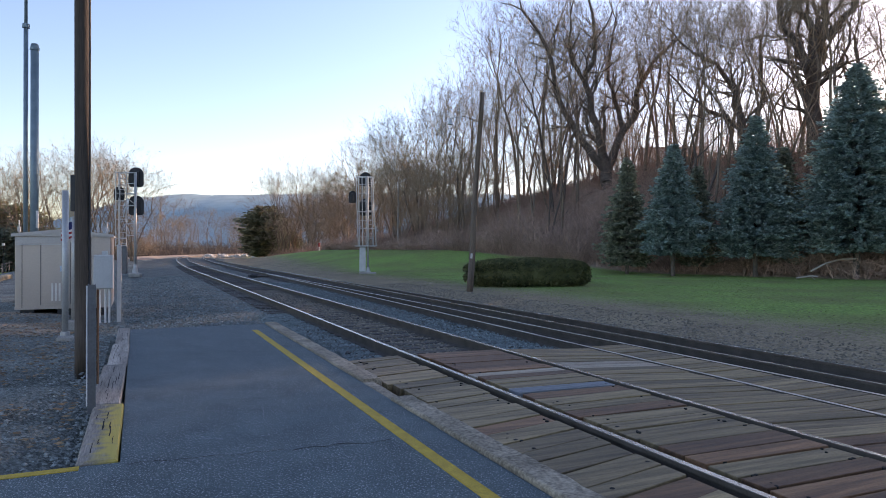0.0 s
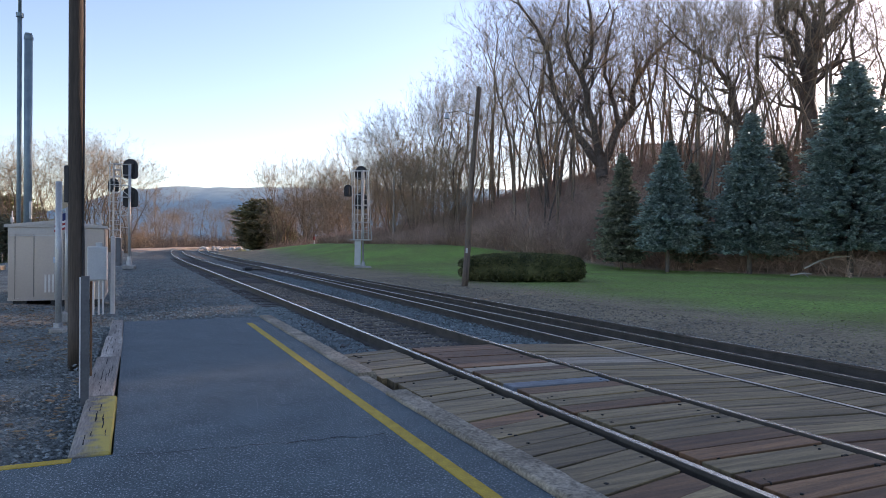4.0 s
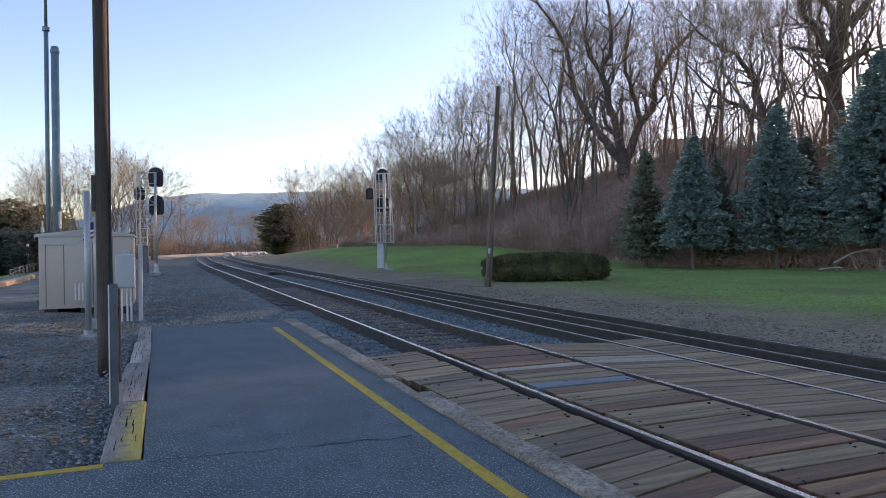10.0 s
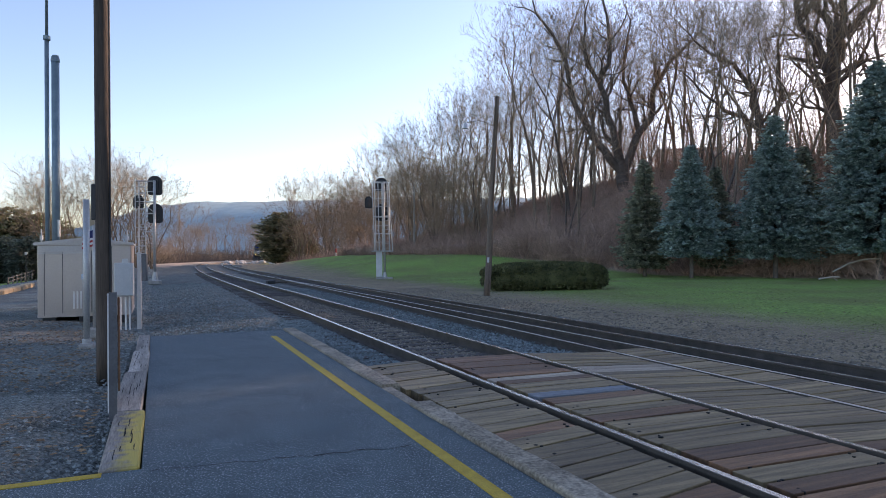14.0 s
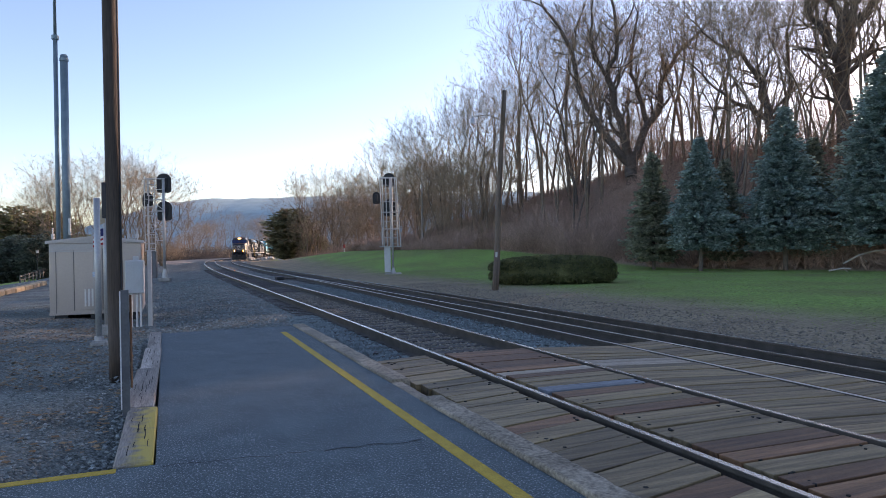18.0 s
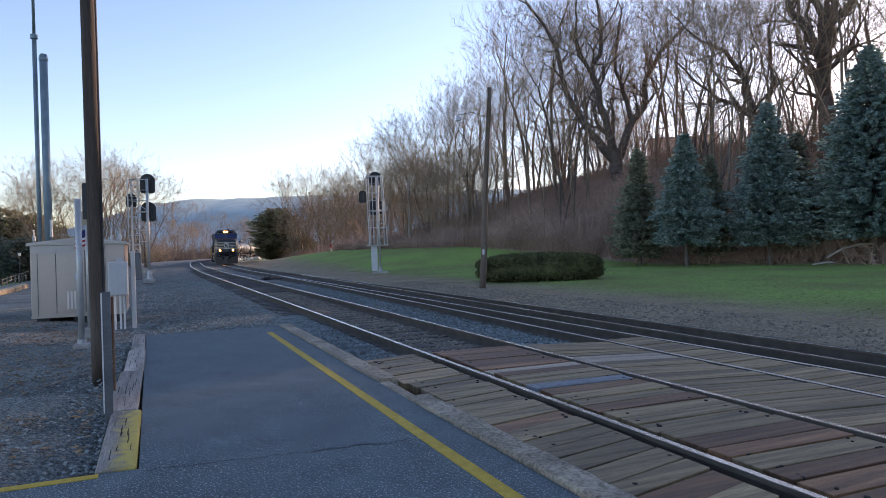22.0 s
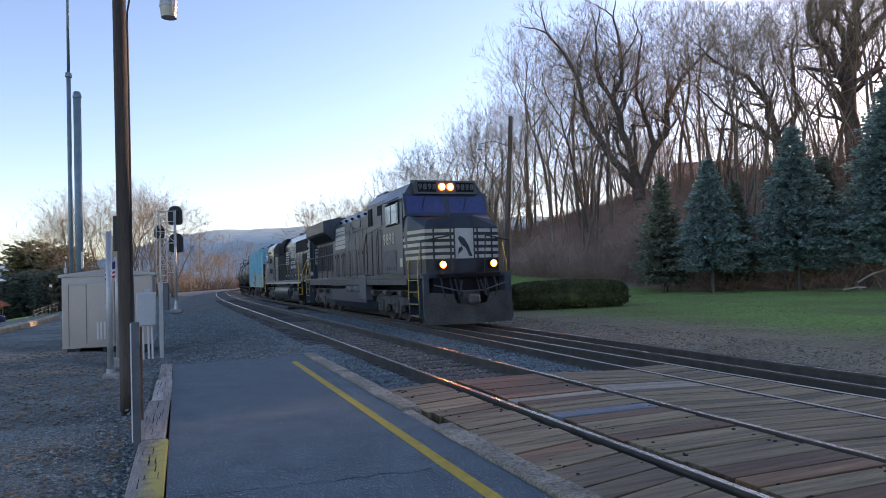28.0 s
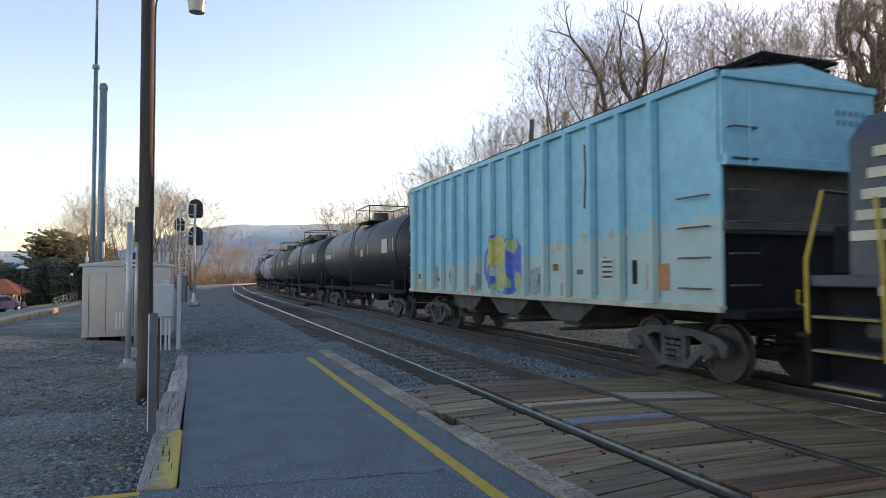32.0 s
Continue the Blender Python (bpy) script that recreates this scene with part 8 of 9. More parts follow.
    prism(bm, [(-1.0, 3.5), (1.0, 3.5), (1.06, 4.1), (0.75, 4.6), (-0.75, 4.6), (-1.06, 4.1)], "y", -3.5, -0.95)
    part("filter_housing", bm, M_LOCO_D, t, "dark air intake housing")
    for sx in (-1, 1):
        for za, zb in ((1.98, 2.72), (2.8, 3.46)):
            fr = bx(bay, "panel_frame", (sx * 1.475, -5.35, (za + zb) / 2), (0.03, 2.1, zb - za), M_DUSTY, 0.01, "riveted panel")
            bx(fr, "intake_grille", (sx * 1.492, -5.35, (za + zb) / 2 + 0.02), (0.016, 1.72, 0.36), M_LOCO_D, 0.005, "dark intake grille")
            for i in range(9):
                for zz in (za + 0.07, zb - 0.07):
                    bx(fr, "rivet", (sx * 1.495, -6.3 + i * 0.2375, zz), (0.012, 0.03, 0.03), M_LOCO_G)
        for yy, w in ((-6.0, 0.84), (-4.75, 1.2)):
            bx(bay, "upper_panel", (sx * 1.478, yy, 3.78), (0.03, w, 0.5), M_GLOSSBLACK, 0.01, "glossy black upper panel")
        bx(bay, "corner_post", (sx * 1.482, -4.1, 2.9), (0.03, 0.14, 2.3), M_DUSTY, 0.01)
        bx(bay, "upper_panel", (sx * 1.478, -3.76, 3.3), (0.03, 0.44, 1.3), M_GLOSSBLACK, 0.01, "glossy black upper panel")
        for q in range(5):
            bx(bay, "louvre", (sx * 1.482, -3.78, 2.1 + q * 0.05), (0.02, 0.32, 0.02), M_LOCO_G)
        sb = bx(t, "side_box", (sx * 1.2, -1.95, 2.5), (0.5, 1.9, 1.74), M_DUSTY, 0.02, "dusty side cabinet")
        bx(sb, "side_hatch", (sx * 1.46, -1.95, 2.95), (0.02, 1.3, 0.66), M_LOCOM, 0.01)
        bx(sb, "box_seam", (sx * 1.455, -1.95, 2.4), (0.012, 1.86, 0.03), M_LOCO_D)
        for q in range(4):
            bx(sb, "louvre", (sx * 1.46, -1.5, 2.0 + q * 0.06), (0.02, 0.4, 0.022), M_LOCO_G)
        gp = bx(t, "gauge_post", (sx * 1.46, -4.0, 1.2), (0.07, 0.12, 0.5), M_LOCO_D, 0.01)
        for q in range(2):
            bx(gp, "reflector", (sx * 1.5, -4.0, 1.08 + q * 0.24), (0.02, 0.06, 0.16), M_ORANGE, 0, "orange reflector strip")
        bm = B()
        tube(bm, (sx * 1.46, -4.12, 1.5), (sx * 1.52, -4.12, 1.5), 0.075, n=12)
        part("filler_cap", bm, M_REDCAP, gp, "red filler cap")
    # cab at the rear end, nose behind it
    bm = B()
    prism(bm, [(-1.5, 1.63), (1.5, 1.63), (1.5, 3.75), (1.2, 4.4), (-1.2, 4.4), (-1.5, 3.75)], "y", -8.72, -6.55)
    cab2 = part("cab", bm, M_DUSTY, t, "dusty grey-tan cab")
    bm = B()
    prism(bm, [(-1.45, 1.63), (1.45, 1.63), (1.43, 3.1), (1.15, 3.4), (-1.15, 3.4), (-1.43, 3.1)], "y", -10.0, -8.72)
    nose = part("nose", bm, M_LOCO, t)
    for sx in (-1, 1):
        for i in range(5):
            bx(nose, "stripe", (sx * 1.455, -9.58 + 0.04 * i, 2.05 + i * 0.22), (0.02, 0.8 - 0.08 * i, 0.11), M_CREAM, 0)
            bx(nose, "stripe", (sx * 0.95, -10.005, 2.05 + i * 0.22), (0.9, 0.02, 0.11), M_CREAM, 0)
        bx(cab2, "window_frame", (sx * 1.505, -7.65, 3.42), (0.03, 1.5, 0.62), M_LOCO_D, 0.01)
        for yy in (-8.12, -7.62, -7.12):
            bx(cab2, "side_window", (sx * 1.525, yy, 3.42), (0.02, 0.42, 0.48), M_GLASS, 0, "reflective side window")
        bx(cab2, "sunshade", (sx * 1.6, -7.6, 3.86), (0.24, 1.7, 0.03), M_LOCO_G, 0, "", (0, sx * 30, 0))
        lettering("1840", 0.32, M_LWHITE, cab2, "numeral", on_side(sx, 1.51, -7.6, 2.8, 1.1))
        for q in range(5):
            bx(cab2, "louvre", (sx * 1.515, -7.45, 2.05 + q * 0.07), (0.02, 0.35, 0.03), M_LOCO_D)
        bx(cab2, "lower_hatch", (sx * 1.507, -7.55, 2.18), (0.02, 1.25, 0.6), M_DUSTY, 0.01)
        railing(t, sx * 1.48, -0.9, 9.1, 1.63, 2.72, 1.25, M_HANDRAIL)
        pp(t, "handrail", [(sx * 1.48, -0.9, 2.72), (sx * 1.48, -1.15, 3.5), (sx * 1.48, -3.1, 3.5), (sx * 1.48, -3.25, 4.1)], 0.022, M_HANDRAIL)
        pp(t, "grab_iron", [(sx * 1.51, 9.1, 1.0), (sx * 1.51, 9.1, 2.65), (sx * 1.45, 8.5, 2.78), (sx * 1.48, 8.2, 2.74)], 0.024, M_YRAIL, "yellow handrail")
        pp(t, "grab_iron", [(sx * 1.51, 10.35, 0.75), (sx * 1.51, 10.35, 1.95), (sx * 1.2, 10.45, 2.75), (sx * 0.9, 10.45, 2.8)], 0.024, M_YRAIL, "yellow handrail")
        pp(t, "grab_iron", [(sx * 1.53, -9.5, 0.7), (sx * 1.53, -9.52, 1.75), (sx * 1.5, -9.62, 2.45)], 0.024, M_YRAIL, "bent yellow handrail")
        pp(t, "grab_iron", [(sx * 1.46, -10.55, 0.85), (sx * 1.54, -10.55, 1.0), (sx * 1.54, -10.55, 1.8), (sx * 1.22, -10.58, 2.62)], 0.024, M_YRAIL, "bent yellow handrail")
        pp(t, "end_handrail", [(sx * 1.22, -10.58, 2.62), (sx * 0.8, -10.58, 2.6), (sx * 0.8, -10.58, 1.6)], 0.022, M_RAILING)
        pp(t, "uncoupling_lever", [(sx * 1.6, -10.62, 1.45), (sx * 1.5, -10.72, 1.3), (sx * 1.3, -10.72, 1.24)], 0.016, M_YRAIL, "yellow uncoupling lever")
        bx(t, "end_plate", (sx * 1.22, -10.66, 1.52), (0.4, 0.02, 0.15), M_LWHITE, 0.004, "small white end plate")
        bx(t, "end_step_box", (sx * 0.95, -10.35, 1.92), (0.4, 0.3, 0.55), M_LOCO_D, 0.02)
        pp(t, "end_handrail", [(sx * 0.9, 10.5, 2.78), (0, 10.5, 2.72)], 0.025, M_RAILING)
        arc = [(sx * (0.9 + 0.56 * math.sin(q * math.pi / 30)), 0.82 - 0.52 * math.cos(q * math.pi / 30)) for q in range(31)]
        bm = B()
        ra = [bm.verts.new((x, -3.9, zz)) for x, zz in arc]
        rb = [bm.verts.new((x, 3.6, zz)) for x, zz in arc]
        for k in range(30):
            bm.faces.new((ra[k], ra[k + 1], rb[k + 1], rb[k]))
        bmesh.ops.recalc_face_normals(bm, faces=bm.faces[:])
        tank = part("fuel_tank", bm, M_FUELTANK, t, "large rounded glossy black fuel tank", smooth=True)
        for yy in (-3.9, 3.6):
            bm = B()
            prism(bm, [(0, 0.3)] + arc + [(0, 1.34)], "y", yy - 0.02, yy + 0.02)
            part("tank_end", bm, M_LOCO, tank)
        bm = B()
        tube(bm, (sx * 1.22, -3.5, 1.42), (sx * 1.22, 2.9, 1.42), 0.15, n=20)
        part("air_reservoir", bm, M_LOCO_G, tank, smooth=True)
        for y0 in (9.72, -10.03):
            bx(t, "step_well", (sx * 1.18, y0, 0.95), (0.05, 1.1, 1.3), M_LOCO_D)
            for z in (0.35, 0.75, 1.15):
                st = bx(t, "step", (sx * 1.36, y0, z), (0.32, 0.9, 0.04), M_LOCO_G, 0.005)
                bx(st, "step_edge", (sx * 1.53, y0, z), (0.02, 0.9, 0.03), M_YWORN, 0, "yellow step edge")
            for yy in (y0 - 0.52, y0 + 0.52):
                bx(t, "step_side", (sx * 1.36, yy, 0.95), (0.34, 0.05, 1.25), M_LOCO_D, 0.01)
    bx(t, "pilot_plate", (0, 10.6, 1.15), (3.0, 0.08, 0.95), M_LOCO_D, 0.02)
    bx(t, "end_stripe", (0, 10.65, 1.56), (2.9, 0.03, 0.1), M_LWHITE, 0, "white end sill stripe")
    bx(t, "pilot_plate", (0, -10.6, 1.15), (3.0, 0.08, 0.95), M_LOCO_D, 0.02)
    bm = B()
    prism(bm, [(-1.45, 10.62), (0, 10.9), (1.45, 10.62), (1.45, 10.55), (-1.45, 10.55)], "z", 0.12, 0.85)
    part("snow_plow", bm, M_LOCO_D, t)
    for k in (-0.55, -0.35, 0.35, 0.55):
        pp(t, "mu_hose", [(k, 10.72, 1.4), (k * 1.05, 10.95, 1.0), (k * 0.7, 10.95, 1.25)], 0.03, M_RAILING)
    coupler(t, 11.1, 1)
    coupler(t, -11.1, -1)
    loco_truck(t, 6.85, True)
    loco_truck(t, -6.85, True)
    return t


def car_truck(parent, y0, spin):
    """Two-axle freight truck with cast side frames."""
    for k in (-0.88, 0.88):
        wheelset(parent, y0 + k, 0.46, spin)
    for sx in (-1, 1):
        x = sx * 1.02
        bm = B()
        members = [[(-1.24, 0.6), (-1.0, 0.72), (-0.5, 0.8), (0.5, 0.8), (1.0, 0.72), (1.24, 0.6), (1.2, 0.42), (1.08, 0.42), (1.02, 0.58), (0.74, 0.58), (0.5, 0.68), (-0.5, 0.68), (-0.74, 0.58), (-1.02, 0.58), (-1.08, 0.42), (-1.2, 0.42)],
                   [(-0.36, 0.16), (0.36, 0.16), (0.36, 0.27), (-0.36, 0.27)]]
        for k in (-1, 1):
            members.append([(k * 0.68, 0.42), (k * 0.8, 0.6), (k * 0.68, 0.6), (k * 0.28, 0.27), (k * 0.36, 0.16)])
            members.append([(k * 0.2, 0.27), (k * 0.3, 0.27), (k * 0.3, 0.69), (k * 0.2, 0.69)])
        for i, m in enumerate(members):
            prism(bm, [(y0 + a, b) for a, b in m], "x", x - 0.06 + 0.002 * i, x + 0.06 - 0.002 * i)
        fr = part("side_frame", bm, M_TRUCK, parent)
        for q in (-0.14, 0.0, 0.14):
            for z in (0.28, 0.37, 0.46, 0.55):
                bm = B()
                tube(bm, (x + sx * 0.03, y0 + q, z - 0.03), (x + sx * 0.03, y0 + q, z + 0.03), 0.062, n=9)
                part("spring_coil", bm, M_TRUCK, fr)
        for k in (-0.88, 0.88):
            bm = B()
            tube(bm, (x + sx * 0.03, y0 + k, 0.48), (x + sx * 0.14, y0 + k, 0.48), 0.13, 0.11, n=12)
            part("bearing_cap", bm, M_TRUCK, fr)
    bx(parent, "bolster", (0, y0, 0.72), (2.2, 0.4, 0.22), M_TRUCK, 0.03)


def hopper_car():
    t = thing("hopper_car", Matrix(), "pale blue ribbed covered freight car with rust, grime and graffiti", "freight car")
    Y, Z0, Z1 = 7.35, 1.18, 4.5
    for sx in (-1, 1):
        sd = bx(t, "side_wall", (sx * 1.47, 0, (Z0 + Z1) / 2), (0.06, 2 * Y, Z1 - Z0), M_HOPPER, 0.008, "pale blue steel side with worn paint")
        rng = random.Random(12)
        ys = [-6.7 + i * 0.9 for i in range(15)]
        for i, yy in enumerate(ys):
            bm = B()
            prism(bm, [(yy - 0.085, 1.5), (yy - 0.06, 1.615), (yy + 0.06, 1.615), (yy + 0.085, 1.5)], "z", Z0 + 0.02, Z1 - 0.04)
            for v in bm.verts:
                v.co = (sx * v.co.y, v.co.x, v.co.z)
            bmesh.ops.recalc_face_normals(bm, faces=bm.faces[:])
            rb = part("rib", bm, M_HOPPER, sd)
            # dark strips along each rib: weld grime plus painted rib shade
            for q in (-0.1, 0.1):
                bx(rb, "weld_seam", (sx * 1.503, yy + q, (Z0 + Z1) / 2), (0.008, 0.035, Z1 - Z0 - 0.2), M_HOPPER_D, 0, "grimy weld seam with rib shade painted in")
        bx(sd, "top_chord", (sx * 1.5, 0, Z1 + 0.02), (0.16, 2 * Y, 0.12), M_HOPPER, 0.01)
        bx(sd, "bottom_sill", (sx * 1.48, 0, Z0 - 0.02), (0.14, 2 * Y, 0.1), M_HOPPER_W, 0.01, "worn pale sill")
        # rust streaks and scabs, panel by panel
        for i, yy in enumerate(ys[:-1]):
            if rng.random() < 0.55:
                z = rng.uniform(1.6, 3.9)
                bx(sd, "rust_spot", (sx * 1.604, yy + rng.uniform(-0.04, 0.04), z), (0.006, 0.05, rng.uniform(0.08, 0.4)), M_RUSTY, 0)
            if rng.random() < 0.35:
                bx(sd, "rust_spot", (sx * 1.508, yy + 0.45 + rng.uniform(-0.25, 0.25), rng.uniform(1.4, 2.2)), (0.006, rng.uniform(0.1, 0.25), rng.uniform(0.08, 0.2)), M_RUSTY, 0)
        # graffiti as plain coloured shapes, lying over panels and ribs
        grng = random.Random(41)

        def skin(y):
            d = min(abs(y - q) for q in ys)
            return 1.5 + (0.115 if d <= 0.06 else max(0.0, 0.115 * (0.085 - d) / 0.025))

        def spray(yy, zz, w, h, m, off):
            cuts = sorted([yy + w * (k / 14 - 0.5) for k in range(15)] + [q + e for q in ys for e in (-0.085, -0.06, 0.06, 0.085) if abs(q + e - yy) < w / 2])
            bm = B()
            last = None
            top, low = grng.uniform(0.7, 1), grng.uniform(0.7, 1)
            for y in cuts:
                k = max(0.05, 1 - (2 * (y - yy) / w) ** 2) ** 0.4
                top += grng.uniform(-0.16, 0.16) + (0.85 - top) * 0.3
                low += grng.uniform(-0.12, 0.12) + (0.9 - low) * 0.3
                x = sx * (skin(y) + 0.004 + off)
                row = (bm.verts.new((x, y, max(1.2, zz - h / 2 * k * low))), bm.verts.new((x, y, zz + h / 2 * k * top)))
                if last:
                    bm.faces.new((last[0], row[0], row[1], last[1]))
                last = row
            part("graffiti_patch", bm, m, sd)
        for yy, zz, w, h, m, off in ((0.15, 1.95, 2.3, 1.6, M_GBLUE, 0.0), (0.0, 1.95, 1.7, 1.35, M_GGREEN, 0.002), (-0.1, 2.25, 0.9, 0.75, M_GYEL, 0.004), (0.75, 2.05, 0.5, 1.5, M_GBLUE, 0.006),
                                     (0.72, 2.35, 0.4, 0.4, M_GGREEN, 0.008), (-0.55, 1.6, 0.5, 0.7, M_GBLUE, 0.006), (0.25, 1.6, 0.6, 0.5, M_GYEL, 0.006), (-0.25, 1.75, 0.3, 0.3, M_LWHITE, 0.008), (0.95, 1.5, 0.35, 0.55, M_GGREEN, 0.008),
                                     (-1.35, 1.5, 0.4, 0.6, M_GPALE, 0.0), (1.85, 1.55, 0.7, 0.7, M_GPALE, 0.002), (2.05, 1.55, 0.36, 0.4, M_FADED, 0.004), (-3.3, 1.6, 0.45, 0.7, M_GPALE, 0.0), (-4.6, 1.6, 0.4, 0.8, M_GPALE, 0.0), (-2.4, 1.7, 0.3, 0.4, M_GPALE, 0.0)):
            spray(yy, zz, w, h, m, off)
        for yy, zz, w, h in ((1.45, 1.55, 0.16, 0.5), (1.75, 1.55, 0.3, 0.55), (2.15, 1.6, 0.28, 0.5), (-1.35, 1.55, 0.25, 0.4), (-0.4, 2.1, 0.5, 0.6), (0.3, 1.7, 0.5, 0.6)):
            pts = [(yy + w / 2 * math.cos(g * 0.785) * grng.uniform(0.7, 1.1), zz + h / 2 * math.sin(g * 0.785)) for g in range(8)]
            pp(sd, "graffiti_outline", [(sx * (skin(y) + 0.006), y, z) for y, z in pts], 0.012, M_LWHITE, "white sprayed outline")
        # yellow and tan wear at the trailing end, pale squares painted over
        spray(-7.0, 3.7, 0.3, 1.6, M_GYEL, 0.002)
        for y, z, w, h in ((3.0, 2.25, 0.55, 0.2), (3.95, 2.35, 0.5, 0.2), (4.9, 2.4, 0.55, 0.18), (3.0, 1.75, 0.5, 0.2), (4.9, 1.55, 0.4, 0.16)):
            bx(sd, "overpainted_square", (sx * 1.504, y, z), (0.006, w, h), M_HOPPER_W, 0, "worn tan overpainted square")
        for y, z in ((-6.2, 1.3), (-4.2, 1.3), (-1.75, 1.3)):
            spray(y, z, 0.3, 0.22, M_ORANGE, 0.003)
        bx(sd, "data_panel", (sx * 1.513, 4.55, 1.75), (0.006, 0.4, 0.42), M_LWHITE, 0, "white data panel with unreadable bars")
        for q in range(4):
            bx(sd, "text_bar", (sx * 1.52, 4.55, 1.62 + q * 0.09), (0.006, 0.3, 0.035), M_BLACK, 0)
        bx(sd, "orange_panel", (sx * 1.513, 5.95, 1.62), (0.006, 0.55, 0.42), M_ORANGE, 0, "orange panel")
        bx(sd, "orange_panel", (sx * 1.513, 3.1, 1.36), (0.006, 0.4, 0.26), M_ORANGE, 0, "orange panel")
        bx(sd, "slot", (sx * 1.513, 5.35, 1.7), (0.006, 0.12, 0.4), M_DARKGAP, 0)
        for q in range(4):
            pp(t, "ladder_rung", [(sx * 1.56, 6.5, 1.45 + q * 0.45), (sx * 1.6, 6.55, 1.45 + q * 0.45), (sx * 1.6, 7.15, 1.45 + q * 0.45), (sx * 1.56, 7.2, 1.45 + q * 0.45)], 0.014, M_RUSTY)
            pp(t, "ladder_rung", [(sx * 1.56, -7.2, 1.45 + q * 0.45), (sx * 1.6, -7.15, 1.45 + q * 0.45), (sx * 1.6, -6.65, 1.45 + q * 0.45), (sx * 1.56, -6.6, 1.45 + q * 0.45)], 0.014, M_HOPPER)
        pp(t, "brace_strap", [(sx * 1.61, 3.98, 4.1), (sx * 1.615, 4.02, 3.6), (sx * 1.61, 3.96, 2.9)], 0.02, M_RUSTY)
    # roof, shallow peak
    bm = B()
    prism(bm, [(-1.55, Z1 + 0.06), (0, Z1 + 0.34), (1.55, Z1 + 0.06), (1.5, Z1 - 0.02), (-1.5, Z1 - 0.02)], "y", -Y, Y)
    roof = part("roof", bm, M_HOPPER_BR, t, "dark grimy peaked roof")
    for sx in (-0.55, 0.55):
        bx(roof, "running_board", (sx, 0, Z1 + 0.3), (0.4, 2 * Y - 0.1, 0.04), M_LOCO_D, 0)
        bx(roof, "eave_walk", (sx * 2.5, 0, Z1 + 0.115), (0.24, 2 * Y - 0.02, 0.05), M_LOCO_D, 0.01, "dark grating strip along the eave")
    for i in range(8):
        bx(roof, "hatch", (0, -6.2 + i * 1.77, Z1 + 0.38), (0.7, 1.2, 0.1), M_HOPPER_BR, 0.02)
    # ends
    for sy in (-1, 1):
        bm = B()
        prism(bm, [(-1.5, 3.25), (1.5, 3.25), (1.5, Z1 + 0.04), (0, Z1 + 0.3), (-1.5, Z1 + 0.04)], "y", sy * Y - 0.05, sy * Y + 0.05)
        e = part("end_wall", bm, M_HOPPER, t, "pale blue end with faint lettering bars")
        for q in range(9):
            bx(roof, "grating_bar", (0, sy * (Y - 0.85 + q * 0.11), Z1 + 0.4), (1.5, 0.025, 0.04), M_LOCO_D, 0)
        for q in (-0.74, -0.37, 0.0, 0.37, 0.74):
            bx(roof, "grating_bar", (q, sy * (Y - 0.41), Z1 + 0.385), (0.025, 0.95, 0.04), M_LOCO_D, 0)
            pp(roof, "grating_stay", [(q, sy * (Y + 0.02), Z1 + 0.37), (q, sy * Y, Z1 + 0.22)], 0.014, M_LOCO_D)
        bx(e, "end_beam", (0, sy * (Y + 0.06), 3.28), (3.0, 0.12, 0.16), M_HOPPER, 0.01)
        bx(e, "end_beam", (0, sy * (Y + 0.06), Z1 - 0.0), (3.0, 0.1, 0.1), M_HOPPER, 0.01)
        for q in range(2):
            for i in range(5):
                bx(e, "lettering_bar", (-1.25 + i * 0.13, sy * (Y + 0.053), 4.12 - q * 0.15), (0.07, 0.01, 0.08), M_HOPPER_D, 0)
        bm = B()
        prism(bm, [(sy * (Y - 0.1), 3.25), (sy * (Y - 0.3), 2.7), (sy * (Y - 0.55), 1.3), (sy * (Y - 0.8), 1.3), (sy * (Y - 0.6), 3.25)], "x", -1.44, 1.44)
        part("slope_sheet", bm, M_HOPPER_BR, t, "brown grimy recessed end sheet")
        bx(t, "end_cross_bar", (0, sy * (Y - 0.02), 2.35), (2.95, 0.1, 0.12), M_HOPPER_BR, 0.01)
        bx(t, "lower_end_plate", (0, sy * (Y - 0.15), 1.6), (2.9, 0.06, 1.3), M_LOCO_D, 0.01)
        bx(t, "end_platform", (0, sy * (Y + 0.1), 1.1), (2.9, 0.5, 0.14), M_LOCO_D, 0.02)
        for q in range(6):
            pp(t, "end_rung", [(1.4, sy * (Y + 0.05), 1.5 + q * 0.45), (1.38, sy * (Y + 0.14), 1.5 + q * 0.45), (0.95, sy * (Y + 0.14), 1.5 + q * 0.45), (0.93, sy * (Y + 0.05), 1.5 + q * 0.45)], 0.016, M_HANDRAIL)
        pp(t, "grab_iron", [(1.1, sy * (Y + 0.15), 3.2), (1.1, sy * (Y + 0.15), 4.3)], 0.016, M_HOPPER)
        # dark block added to stand in for shade in the end recess
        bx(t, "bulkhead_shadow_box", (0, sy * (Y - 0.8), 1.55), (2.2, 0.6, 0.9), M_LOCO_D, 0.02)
        coupler(t, sy * 7.8, sy)
        car_truck(t, sy * 5.75, True)
    bx(t, "center_sill", (0, 0, 1.0), (0.5, 15.0, 0.35), M_LOCO_D, 0.02)
    for yy in (-2.7, 0.0, 2.7):
        bm = B()
        prism(bm, [(yy - 1.3, 1.2), (yy + 1.3, 1.2), (yy + 0.5, 0.72), (yy - 0.5, 0.72)], "x", -1.3, 1.3)
        part("hopper_bay", bm, M_TRUCK, t, "grimy discharge hopper")
        bx(t, "outlet_gate", (0, yy, 0.68), (2.3, 0.7, 0.12), M_TRUCK, 0.02)
